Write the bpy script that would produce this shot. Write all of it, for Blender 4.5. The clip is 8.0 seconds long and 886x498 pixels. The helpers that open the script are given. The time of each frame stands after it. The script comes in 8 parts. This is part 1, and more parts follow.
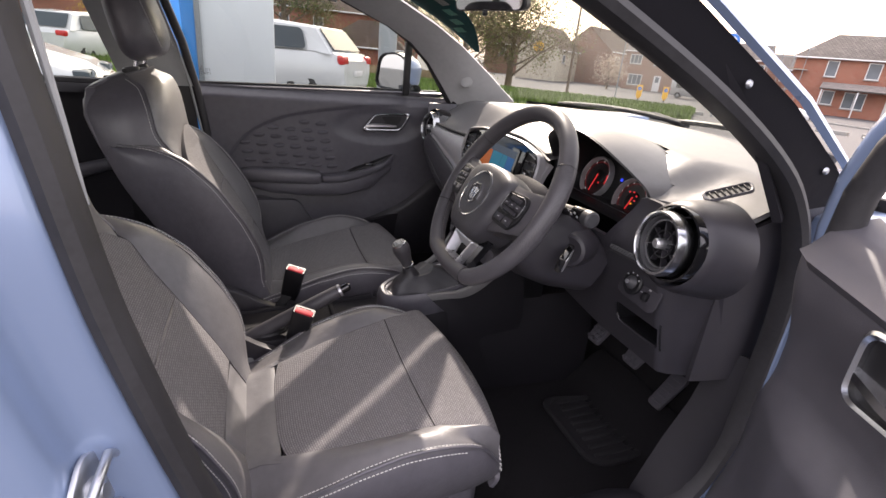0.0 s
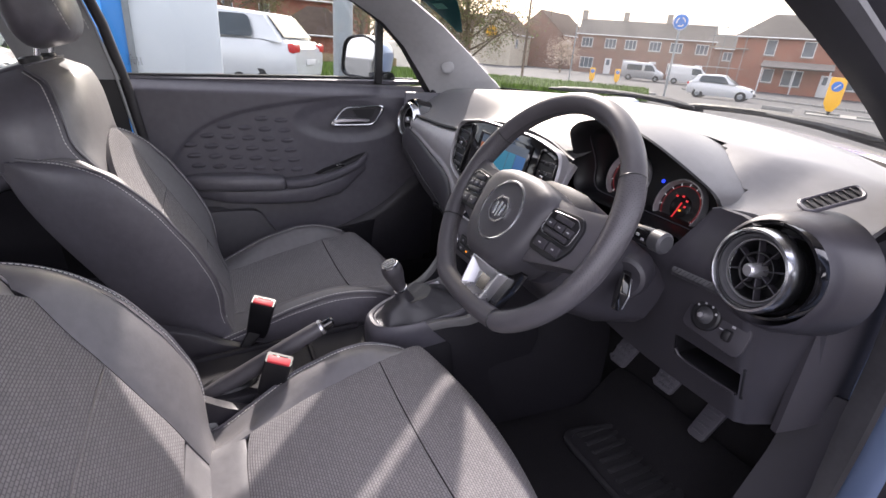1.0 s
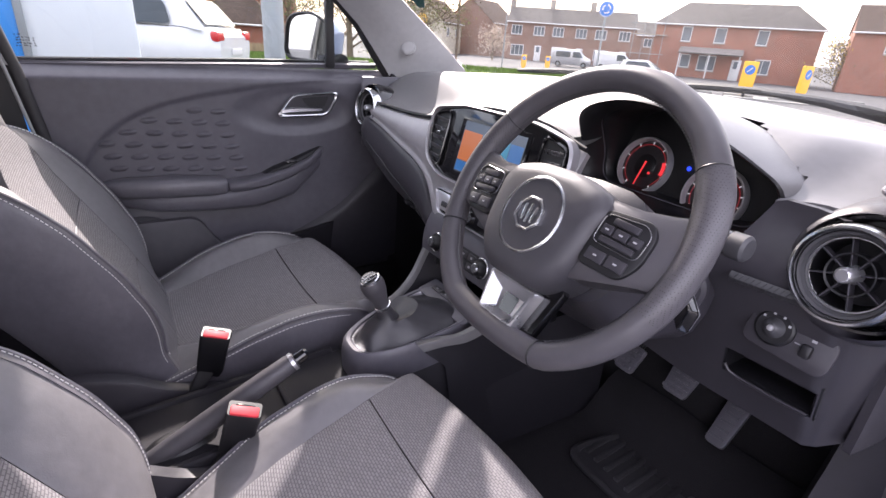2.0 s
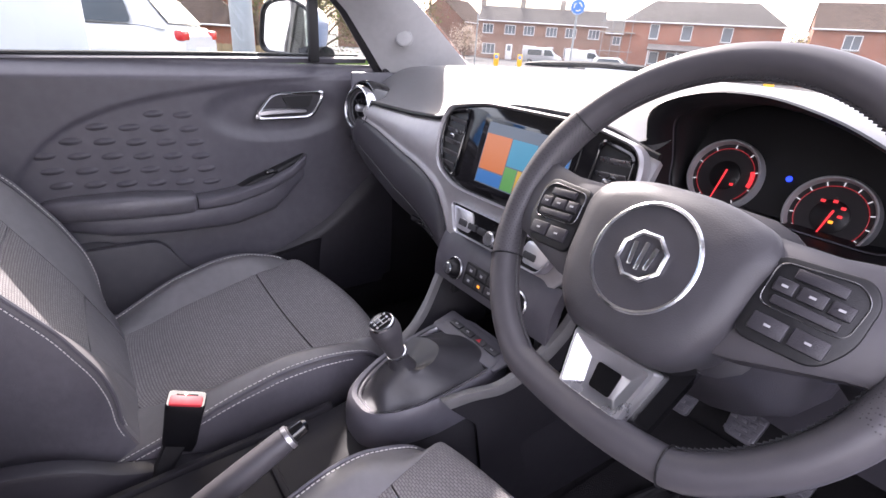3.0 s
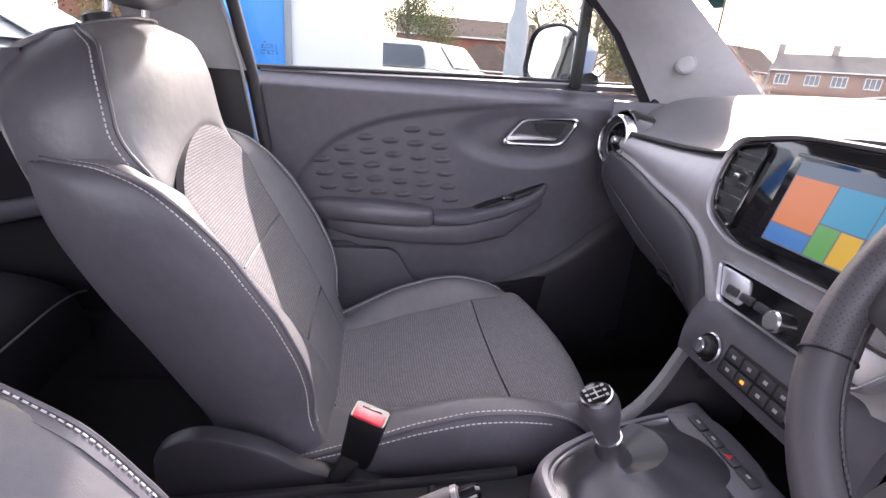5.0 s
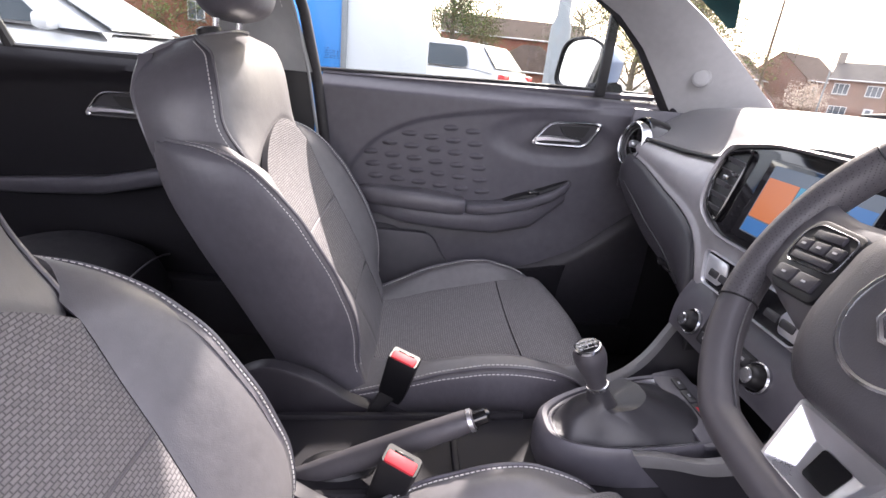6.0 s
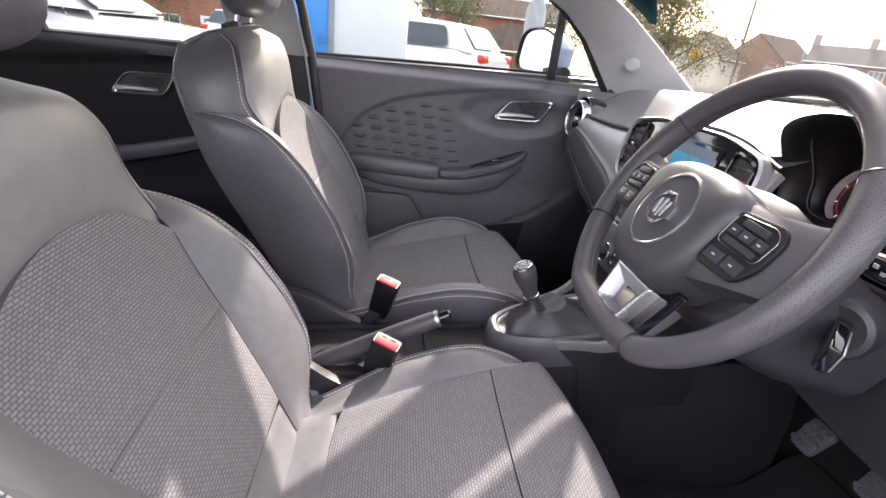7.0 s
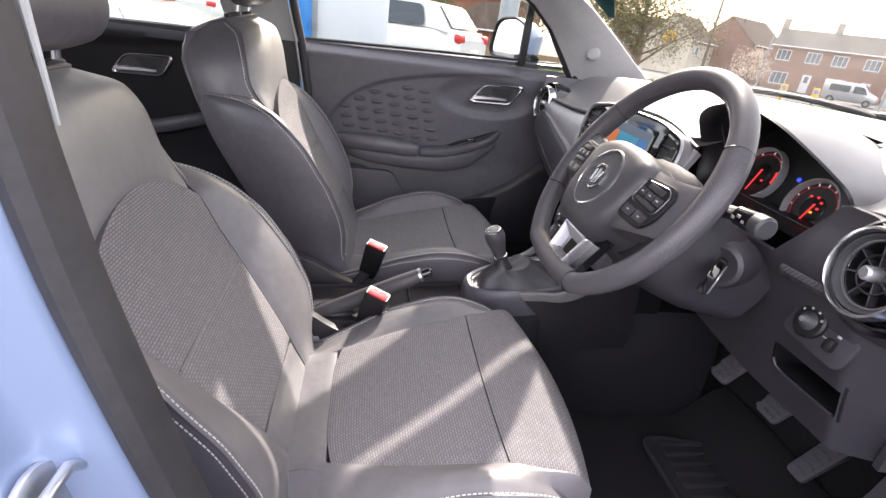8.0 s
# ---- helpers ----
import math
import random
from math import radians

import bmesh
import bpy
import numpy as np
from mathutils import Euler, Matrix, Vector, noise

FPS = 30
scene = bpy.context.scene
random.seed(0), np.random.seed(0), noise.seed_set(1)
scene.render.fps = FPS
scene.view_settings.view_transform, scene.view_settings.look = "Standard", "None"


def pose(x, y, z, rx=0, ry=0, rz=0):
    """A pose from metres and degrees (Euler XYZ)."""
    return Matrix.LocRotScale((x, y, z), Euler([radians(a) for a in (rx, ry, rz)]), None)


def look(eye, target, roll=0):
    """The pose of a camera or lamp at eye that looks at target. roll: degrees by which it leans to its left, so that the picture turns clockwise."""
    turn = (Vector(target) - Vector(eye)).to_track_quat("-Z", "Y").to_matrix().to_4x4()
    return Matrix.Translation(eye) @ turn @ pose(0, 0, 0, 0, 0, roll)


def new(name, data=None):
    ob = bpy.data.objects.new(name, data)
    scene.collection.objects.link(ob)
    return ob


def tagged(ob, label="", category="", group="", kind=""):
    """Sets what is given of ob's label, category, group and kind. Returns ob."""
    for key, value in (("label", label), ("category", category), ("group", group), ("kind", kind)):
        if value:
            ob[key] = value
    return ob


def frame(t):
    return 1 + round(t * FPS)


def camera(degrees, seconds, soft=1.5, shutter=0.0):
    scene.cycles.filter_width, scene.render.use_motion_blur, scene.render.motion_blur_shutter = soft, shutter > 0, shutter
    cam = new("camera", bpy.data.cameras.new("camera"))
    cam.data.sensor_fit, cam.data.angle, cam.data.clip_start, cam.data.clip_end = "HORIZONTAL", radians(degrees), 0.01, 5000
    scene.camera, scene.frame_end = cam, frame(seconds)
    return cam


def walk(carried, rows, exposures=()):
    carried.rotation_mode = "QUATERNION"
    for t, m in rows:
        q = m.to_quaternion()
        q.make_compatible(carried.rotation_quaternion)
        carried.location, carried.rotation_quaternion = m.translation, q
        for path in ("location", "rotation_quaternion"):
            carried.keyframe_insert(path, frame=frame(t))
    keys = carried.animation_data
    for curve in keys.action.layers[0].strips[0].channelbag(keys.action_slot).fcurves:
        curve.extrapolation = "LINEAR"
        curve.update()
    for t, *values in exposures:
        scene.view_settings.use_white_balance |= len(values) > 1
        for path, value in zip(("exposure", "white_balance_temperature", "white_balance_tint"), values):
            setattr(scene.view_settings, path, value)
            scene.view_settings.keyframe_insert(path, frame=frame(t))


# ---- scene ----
cam = camera(83.7, 8.0)
PATH = [
    (0.0, (1.165, -0.604, 1.132), (0.301, -0.257, 0.767), 5.57),
    (0.5, (1.035, -0.598, 1.126), (0.187, -0.222, 0.753), 5.23),
    (1.0, (0.926, -0.599, 1.111), (0.100, -0.184, 0.730), 4.50),
    (1.5, (0.830, -0.607, 1.101), (0.039, -0.139, 0.709), 4.39),
    (1.7, (0.800, -0.608, 1.090), (0.019, -0.121, 0.699), 4.31),
    (2.8, (0.584, -0.579, 1.055), (-0.145, -0.021, 0.660), 3.98),
    (3.0, (0.550, -0.569, 1.048), (-0.186, -0.016, 0.659), 3.76),
    (3.5, (0.475, -0.550, 1.024), (-0.309, -0.056, 0.648), 3.09),
    (4.0, (0.427, -0.538, 1.005), (-0.422, -0.152, 0.647), 3.02),
    (4.5, (0.427, -0.522, 0.996), (-0.476, -0.266, 0.649), 3.57),
    (5.0, (0.447, -0.520, 0.998), (-0.482, -0.376, 0.656), 4.53),
    (5.2, (0.460, -0.518, 0.994), (-0.476, -0.412, 0.660), 4.73),
    (6.3, (0.674, -0.536, 1.027), (-0.258, -0.454, 0.673), 6.49),
    (6.5, (0.728, -0.538, 1.033), (-0.202, -0.444, 0.676), 6.73),
    (7.0, (0.855, -0.528, 1.040), (-0.062, -0.412, 0.659), 6.81),
    (7.5, (0.942, -0.551, 1.061), (0.035, -0.409, 0.665), 7.20),
    (8.0, (1.010, -0.556, 1.070), (0.114, -0.391, 0.659), 7.98),
]
EXPOSURES = [(0.0, 1.48, 7100, 16), (1.0, 1.80, 6600, 17), (1.5, 1.98, 6500, 19), (3.0, 2.52, 6500, 21), (5.0, 2.54, 6500, 22), (6.5, 2.40, 6750, 16), (8.0, 2.33, 6850, 15)]
walk(cam, [(t, look(eye, target, roll)) for t, eye, target, roll in PATH], EXPOSURES)

# ---- world, sun, exposure ----
SUN_ELEV, SUN_AZ = 34.5, 67.0   # degrees up, degrees left of straight ahead
world = bpy.data.worlds.new("world")
scene.world = world
world.use_nodes = True
wn = world.node_tree
wn.nodes.clear()
sky = wn.nodes.new("ShaderNodeTexSky")
sky.sky_type, sky.sun_disc = "NISHITA", False
sky.sun_elevation, sky.sun_rotation = radians(SUN_ELEV), radians(-SUN_AZ)
sky.dust_density, sky.air_density, sky.ozone_density = 4.0, 1.6, 1.0
soften = wn.nodes.new("ShaderNodeMixRGB")
soften.inputs["Fac"].default_value = 0.4
soften.inputs["Color2"].default_value = (12.1, 11.4, 12.5, 1)
wbg = wn.nodes.new("ShaderNodeBackground")
wbg.inputs["Strength"].default_value = 0.145
wout = wn.nodes.new("ShaderNodeOutputWorld")
wn.links.new(sky.outputs[0], soften.inputs["Color1"])
wn.links.new(soften.outputs[0], wbg.inputs[0])
wn.links.new(wbg.outputs[0], wout.inputs[0])
sun = new("sun", bpy.data.lights.new("sun", "SUN"))
sun.data.energy, sun.data.angle, sun.data.color = 2.35, radians(0.8), (1.0, 0.95, 0.88)
_a, _e = radians(SUN_AZ), radians(SUN_ELEV)
SUN_DIR = Vector((-math.sin(_a) * math.cos(_e), math.cos(_a) * math.cos(_e), math.sin(_e)))
sun.matrix_world = look(SUN_DIR * 40, (0, 0, 0))


# ---- materials ----
def material(name, color, rough=0.5, metal=0.0, vary=0.15, scale=30.0, bump=0.0, bump_scale=400.0, coat=0.0, spec=0.5,
             second=None, rand=0.0, coords="Object", island=0.0, crease=0.0):
    """Principled material with two scales of colour variation and fine relief."""
    m = bpy.data.materials.new(name)
    m.use_nodes = True
    nt = m.node_tree
    p = nt.nodes["Principled BSDF"]
    p.inputs["Roughness"].default_value = rough
    p.inputs["Metallic"].default_value = metal
    p.inputs["Coat Weight"].default_value = coat
    p.inputs["Coat Roughness"].default_value = 0.06
    p.inputs["Specular IOR Level"].default_value = spec
    tc = nt.nodes.new("ShaderNodeTexCoord")
    big = nt.nodes.new("ShaderNodeTexNoise")
    big.inputs["Scale"].default_value = scale * 0.13
    big.inputs["Detail"].default_value = 4
    fine = nt.nodes.new("ShaderNodeTexNoise")
    fine.inputs["Scale"].default_value = scale
    fine.inputs["Detail"].default_value = 5
    for n in (big, fine):
        nt.links.new(tc.outputs[coords], n.inputs["Vector"])
    add = nt.nodes.new("ShaderNodeMath")
    add.operation = "ADD"
    nt.links.new(big.outputs["Fac"], add.inputs[0])
    nt.links.new(fine.outputs["Fac"], add.inputs[1])
    ramp = nt.nodes.new("ShaderNodeMapRange")
    ramp.inputs["From Min"].default_value, ramp.inputs["From Max"].default_value = 0.7, 1.3
    nt.links.new(add.outputs[0], ramp.inputs["Value"])
    mix = nt.nodes.new("ShaderNodeMixRGB")
    c = Vector(color)
    mix.inputs["Color1"].default_value = (*(c * (1 - vary)), 1)
    mix.inputs["Color2"].default_value = (*(second or (c * (1 + vary))), 1)
    nt.links.new(ramp.outputs[0], mix.inputs["Fac"])
    out = mix.outputs[0]
    if rand or island:
        hsv = nt.nodes.new("ShaderNodeHueSaturation")
        src = nt.nodes.new("ShaderNodeObjectInfo") if rand else nt.nodes.new("ShaderNodeNewGeometry")
        mr = nt.nodes.new("ShaderNodeMapRange")
        k = rand or island
        mr.inputs["To Min"].default_value, mr.inputs["To Max"].default_value = 1 - k, 1 + k
        nt.links.new(src.outputs["Random" if rand else "Random Per Island"], mr.inputs["Value"])
        nt.links.new(mr.outputs[0], hsv.inputs["Value"])
        nt.links.new(out, hsv.inputs["Color"])
        out = hsv.outputs[0]
    nt.links.new(out, p.inputs["Base Color"])
    rr = nt.nodes.new("ShaderNodeMapRange")
    rr.inputs["To Min"].default_value, rr.inputs["To Max"].default_value = max(0.02, rough * 0.88), min(1, rough * 1.12)
    nt.links.new(ramp.outputs[0], rr.inputs["Value"])
    nt.links.new(rr.outputs[0], p.inputs["Roughness"])
    if bump:
        tex = nt.nodes.new("ShaderNodeTexVoronoi" if bump_scale > 150 else "ShaderNodeTexNoise")
        tex.inputs["Scale"].default_value = bump_scale
        nt.links.new(tc.outputs[coords], tex.inputs["Vector"])
        b = nt.nodes.new("ShaderNodeBump")
        b.inputs["Strength"].default_value = bump
        b.inputs["Distance"].default_value = 0.4 / bump_scale
        nt.links.new(tex.outputs[0], b.inputs["Height"])
        if crease:
            soft = nt.nodes.new("ShaderNodeTexNoise")
            soft.inputs["Scale"].default_value, soft.inputs["Detail"].default_value = 22, 3
            nt.links.new(tc.outputs[coords], soft.inputs["Vector"])
            b2 = nt.nodes.new("ShaderNodeBump")
            b2.inputs["Strength"].default_value, b2.inputs["Distance"].default_value = crease, 0.01
            nt.links.new(soft.outputs["Fac"], b2.inputs["Height"])
            nt.links.new(b2.outputs[0], b.inputs["Normal"])
        nt.links.new(b.outputs[0], p.inputs["Normal"])
    return m


def woven(name, dark, light, cell=0.0062):
    """Ribbed upholstery cloth: short raised cells in staggered rows, on the UV map in metres."""
    m = material(name, dark, 0.85, vary=0.2, scale=500, coords="UV", spec=0.25)
    nt = m.node_tree
    p = nt.nodes["Principled BSDF"]
    uv = nt.nodes.new("ShaderNodeTexCoord")
    brick = nt.nodes.new("ShaderNodeTexBrick")
    brick.inputs["Scale"].default_value = 1.0
    brick.inputs["Brick Width"].default_value = cell * 1.5
    brick.inputs["Row Height"].default_value = cell * 0.80
    brick.inputs["Mortar Size"].default_value = cell * 0.20
    brick.inputs["Mortar Smooth"].default_value = 1.0
    brick.inputs["Color1"].default_value = (*light, 1)
    brick.inputs["Color2"].default_value = (*(Vector(light) * 0.85), 1)
    brick.inputs["Mortar"].default_value = (*dark, 1)
    nt.links.new(uv.outputs["UV"], brick.inputs["Vector"])
    noisy = nt.nodes.new("ShaderNodeMixRGB")
    noisy.blend_type, noisy.inputs["Fac"].default_value = "MULTIPLY", 0.35
    nt.links.new(brick.outputs["Color"], noisy.inputs["Color1"])
    fine = nt.nodes.new("ShaderNodeTexNoise")
    fine.inputs["Scale"].default_value = 900
    nt.links.new(uv.outputs["UV"], fine.inputs["Vector"])
    nt.links.new(fine.outputs["Fac"], noisy.inputs["Color2"])
    nt.links.new(noisy.outputs[0], p.inputs["Base Color"])
    b = nt.nodes.new("ShaderNodeBump")
    b.inputs["Strength"].default_value, b.inputs["Distance"].default_value = 0.6, 0.0010
    b.invert = True
    nt.links.new(brick.outputs["Fac"], b.inputs["Height"])
    nt.links.new(b.outputs[0], p.inputs["Normal"])
    return m


def glowing(name, color, strength, base=(0.02, 0.02, 0.02)):
    m = bpy.data.materials.new(name)
    m.use_nodes = True
    p = m.node_tree.nodes["Principled BSDF"]
    p.inputs["Base Color"].default_value = (*base, 1)
    p.inputs["Roughness"].default_value = 0.25
    p.inputs["Emission Color"].default_value = (*color, 1)
    p.inputs["Emission Strength"].default_value = strength
    return m


def glazing(name, tint=(0.94, 0.965, 0.96), rough=0.0, mirror=0.04):
    """Thin pane: mostly clear with a weak mirror."""
    m = bpy.data.materials.new(name)
    m.use_nodes = True
    nt = m.node_tree
    nt.nodes.clear()
    clear = nt.nodes.new("ShaderNodeBsdfTransparent")
    clear.inputs[0].default_value = (*tint, 1)
    gloss = nt.nodes.new("ShaderNodeBsdfGlossy")
    gloss.inputs["Roughness"].default_value = rough
    mix = nt.nodes.new("ShaderNodeMixShader")
    out = nt.nodes.new("ShaderNodeOutputMaterial")
    mix.inputs[0].default_value = mirror
    nt.links.new(clear.outputs[0], mix.inputs[1])
    nt.links.new(gloss.outputs[0], mix.inputs[2])
    nt.links.new(mix.outputs[0], out.inputs[0])
    return m


# dark plastic, deepened so the lower dash carries its shade in the colour
DASHLOW = material("dark_shaded_plastic", (0.036, 0.034, 0.041), 0.40, vary=0.12, scale=50, bump=0.3, bump_scale=1000)
PALE = material("pale_satin_ring", (0.42, 0.41, 0.43), 0.35, metal=0.2, vary=0.05)
# black plastic, taken darker to hold the shade of footwells and console sides
LOWER = material("black_shaded_plastic", (0.018, 0.017, 0.021), 0.62, spec=0.25, vary=0.15, scale=50, bump=0.3, bump_scale=1000)
LEATHER = material("black_leather", (0.115, 0.110, 0.127), 0.40, spec=0.9, vary=0.12, scale=60, bump=0.25, bump_scale=900, crease=0.22)
BOLSTER = material("bolster_leather", (0.168, 0.162, 0.170), 0.44, spec=0.7, vary=0.1, scale=60, bump=0.25, bump_scale=900, crease=0.16)
AIRBAG = material("airbag_cover", (0.054, 0.052, 0.059), 0.46, vary=0.1, scale=60, bump=0.25, bump_scale=900)
GAITER = material("gaiter_leather", (0.040, 0.039, 0.045), 0.40, spec=0.6, vary=0.12, scale=60, bump=0.3, bump_scale=700)
SHOULDER = material("grey_leather", (0.210, 0.203, 0.207), 0.44, spec=0.9, vary=0.1, scale=60, bump=0.25, bump_scale=900, crease=0.16)
CLOTH = woven("ribbed_cloth", (0.150, 0.143, 0.150), (0.325, 0.311, 0.319), 0.0052)
RIM_LEATHER = material("wheel_leather", (0.078, 0.074, 0.082), 0.42, vary=0.08, scale=80, bump=0.12, bump_scale=1600)
SMOKED = material("smoked_chrome", (0.24, 0.24, 0.25), 0.28, metal=0.8, vary=0.06, scale=60)
SPOKE = material("polished_spoke", (0.62, 0.62, 0.64), 0.30, metal=0.85, vary=0.08, scale=40)
PERFORATED = material("perforated_leather", (0.078, 0.074, 0.082), 0.42, vary=0.08, scale=80)


def perforate(m, pitch=0.0022):
    """Rows of small dark holes in the leather."""
    nt = m.node_tree
    p = nt.nodes["Principled BSDF"]
    tc = nt.nodes.new("ShaderNodeTexCoord")
    v = nt.nodes.new("ShaderNodeTexVoronoi")
    v.inputs["Scale"].default_value, v.inputs["Randomness"].default_value = 1 / pitch, 0.12
    step = nt.nodes.new("ShaderNodeMapRange")
    step.inputs["From Min"].default_value, step.inputs["From Max"].default_value = 0.18, 0.32
    mul = nt.nodes.new("ShaderNodeMixRGB")
    mul.inputs["Color1"].default_value = (0.022, 0.021, 0.023, 1)
    nt.links.new(tc.outputs["Object"], v.inputs["Vector"])
    nt.links.new(v.outputs["Distance"], step.inputs["Value"])
    nt.links.new(step.outputs[0], mul.inputs["Fac"])
    nt.links.new(p.inputs["Base Color"].links[0].from_socket, mul.inputs["Color2"])
    nt.links.new(mul.outputs[0], p.inputs["Base Color"])
    b = nt.nodes.new("ShaderNodeBump")
    b.inputs["Strength"].default_value, b.inputs["Distance"].default_value = 0.3, 0.0004
    nt.links.new(step.outputs[0], b.inputs["Height"])
    nt.links.new(b.outputs[0], p.inputs["Normal"])


perforate(PERFORATED)
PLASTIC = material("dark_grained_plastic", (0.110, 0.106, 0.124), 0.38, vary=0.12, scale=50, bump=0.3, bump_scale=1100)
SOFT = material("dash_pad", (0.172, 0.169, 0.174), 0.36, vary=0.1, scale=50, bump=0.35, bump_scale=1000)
DARK = material("black_plastic", (0.009, 0.009, 0.011), 0.45, vary=0.15, scale=50, bump=0.15, bump_scale=900)
GREYTRIM = material("satin_grey_trim", (0.42, 0.41, 0.425), 0.34, metal=0.3, vary=0.08, scale=60, bump=0.12, bump_scale=1000)
PIANO = material("gloss_black", (0.006, 0.006, 0.007), 0.07, vary=0.2, scale=20, coat=0.6)
CHROME = material("satin_chrome", (0.66, 0.67, 0.69), 0.22, metal=1.0, vary=0.05, scale=40)
SILVER = material("brushed_silver", (0.74, 0.74, 0.77), 0.34, metal=0.9, vary=0.06, scale=60)
RUBBER = material("black_rubber", (0.030, 0.029, 0.032), 0.55, vary=0.25, scale=120, bump=0.15, bump_scale=1600)
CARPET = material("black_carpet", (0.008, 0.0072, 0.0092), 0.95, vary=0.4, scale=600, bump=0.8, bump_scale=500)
PILLAR = material("light_grey_trim", (0.34, 0.35, 0.35), 0.6, vary=0.06, scale=50, bump=0.2, bump_scale=700)
HEADLINER = material("headliner_fabric", (0.45, 0.45, 0.44), 0.9, vary=0.06, scale=300, bump=0.2, bump_scale=800)
PAINT = material("pale_blue_paint", (0.235, 0.31, 0.47), 0.3, metal=0.2, vary=0.015, scale=8, coat=0.9)
STITCH = material("white_thread", (0.75, 0.74, 0.72), 0.7, vary=0.1, scale=300)
MATTE = material("matte_black", (0.010, 0.0095, 0.012), 0.75, vary=0.15, scale=60, bump=0.2, bump_scale=900, spec=0.10)
DOORLOW = material("lower_door_trim", (0.078, 0.075, 0.086), 0.50, vary=0.12, scale=40, bump=0.3, bump_scale=900)
RED = material("red_button", (0.60, 0.03, 0.045), 0.65, vary=0.08, scale=80)
GREYBTN = material("grey_button", (0.05, 0.05, 0.055), 0.45, vary=0.1, scale=80)
MARK = material("pale_marking", (0.42, 0.42, 0.44), 0.5, vary=0.05)
STEEL = material("zinc_steel", (0.55, 0.57, 0.6), 0.35, metal=0.9, vary=0.15, scale=90)
GLASS = glazing("window_glass", (0.75, 0.78, 0.77))
SCREEN_GLASS = glazing("windscreen_glass", (0.77, 0.79, 0.78), mirror=0.05)
MIRROR = material("mirror_glass", (0.85, 0.87, 0.88), 0.03, metal=1.0, vary=0.01)
DIAL = material("dial_face", (0.030, 0.028, 0.031), 0.4, vary=0.1)
GLOW_RED = glowing("red_glow", (1.0, 0.05, 0.06), 0.22)
GLOW_DIM = glowing("dim_red_glow", (0.9, 0.06, 0.08), 0.06)
GLOW_BLUE = glowing("blue_glow", (0.02, 0.06, 1.0), 0.45)
GLOW_AMBER = glowing("amber_glow", (1.0, 0.35, 0.03), 0.35)
GLOW_WHITE = glowing("white_glow", (0.9, 0.9, 0.95), 0.16)
TILE_ORANGE = glowing("orange_tile", (0.72, 0.2, 0.05), 0.13, (0.1, 0.05, 0.03))
TILE_TEAL = glowing("teal_tile", (0.03, 0.32, 0.5), 0.13, (0.02, 0.06, 0.1))
TILE_BLUE = glowing("blue_tile", (0.03, 0.18, 0.5), 0.13, (0.02, 0.05, 0.1))
TILE_GREEN = glowing("green_tile", (0.1, 0.36, 0.08), 0.13, (0.03, 0.08, 0.03))
TILE_YELLOW = glowing("yellow_tile", (0.75, 0.45, 0.03), 0.13, (0.1, 0.08, 0.02))
SCREEN = glowing("screen_ground", (0.10, 0.14, 0.2), 0.16)


# ---- mesh helpers ----
def thing(name, label, category, at=(0, 0, 0), group="", kind=""):
    ob = new(name)
    ob.location = at
    ob.empty_display_size = 0.05
    return tagged(ob, label, category, group, kind)


def finish(bm, name, mat, sharp=38):
    me = bpy.data.meshes.new(name)
    bm.normal_update()
    bm.to_mesh(me)
    bm.free()
    me.materials.append(mat)
    me.polygons.foreach_set("use_smooth", [True] * len(me.polygons))
    me.set_sharp_from_angle(angle=radians(sharp))
    return me


def part(name, bm, mat, parent, label="", sharp=38):
    """One mesh object under a thing or a part; coordinates are world metres."""
    ob = new(name, finish(bm, name, mat, sharp))
    ob.parent = parent
    base = Vector((0, 0, 0))
    up = parent
    while up:
        base += up.location
        up = up.parent
    ob.location = -base
    if label:
        ob["label"] = label
    return ob


def solo(name, bm, mat, label, category, kind="", group="", sharp=38):
    return tagged(new(name, finish(bm, name, mat, sharp)), label, category, group, kind)


def bevelled(bm, geom_faces, width, seg=2):
    edges = list({e for f in geom_faces for e in f.edges})
    bmesh.ops.bevel(bm, geom=edges, offset=width, segments=seg, profile=0.5, affect="EDGES", clamp_overlap=True)


def box(bm, centre, size, bevel=0.004, m=None, seg=2):
    r = bmesh.ops.create_cube(bm, size=1)
    vs = r["verts"]
    t = (m or Matrix()) @ Matrix.Translation(centre) @ Matrix.Diagonal((*size, 1))
    bmesh.ops.transform(bm, matrix=t, verts=vs)
    if bevel:
        bevelled(bm, {f for v in vs for f in v.link_faces}, bevel, seg)
    return bm


def B(centre, size, bevel=0.004, m=None, seg=2):
    return box(bmesh.new(), centre, size, bevel, m, seg)


def loft(bm, rings, closed=True, caps=True):
    """Skin through rings of equal length."""
    vs = [[bm.verts.new(p) for p in r] for r in rings]
    n = len(rings[0])
    for a, b in zip(vs, vs[1:]):
        for i in range(n if closed else n - 1):
            j = (i + 1) % n
            bm.faces.new((a[i], a[j], b[j], b[i]))
    if caps and closed:
        bm.faces.new(list(reversed(vs[0])))
        bm.faces.new(vs[-1])
    bmesh.ops.recalc_face_normals(bm, faces=bm.faces)
    return bm


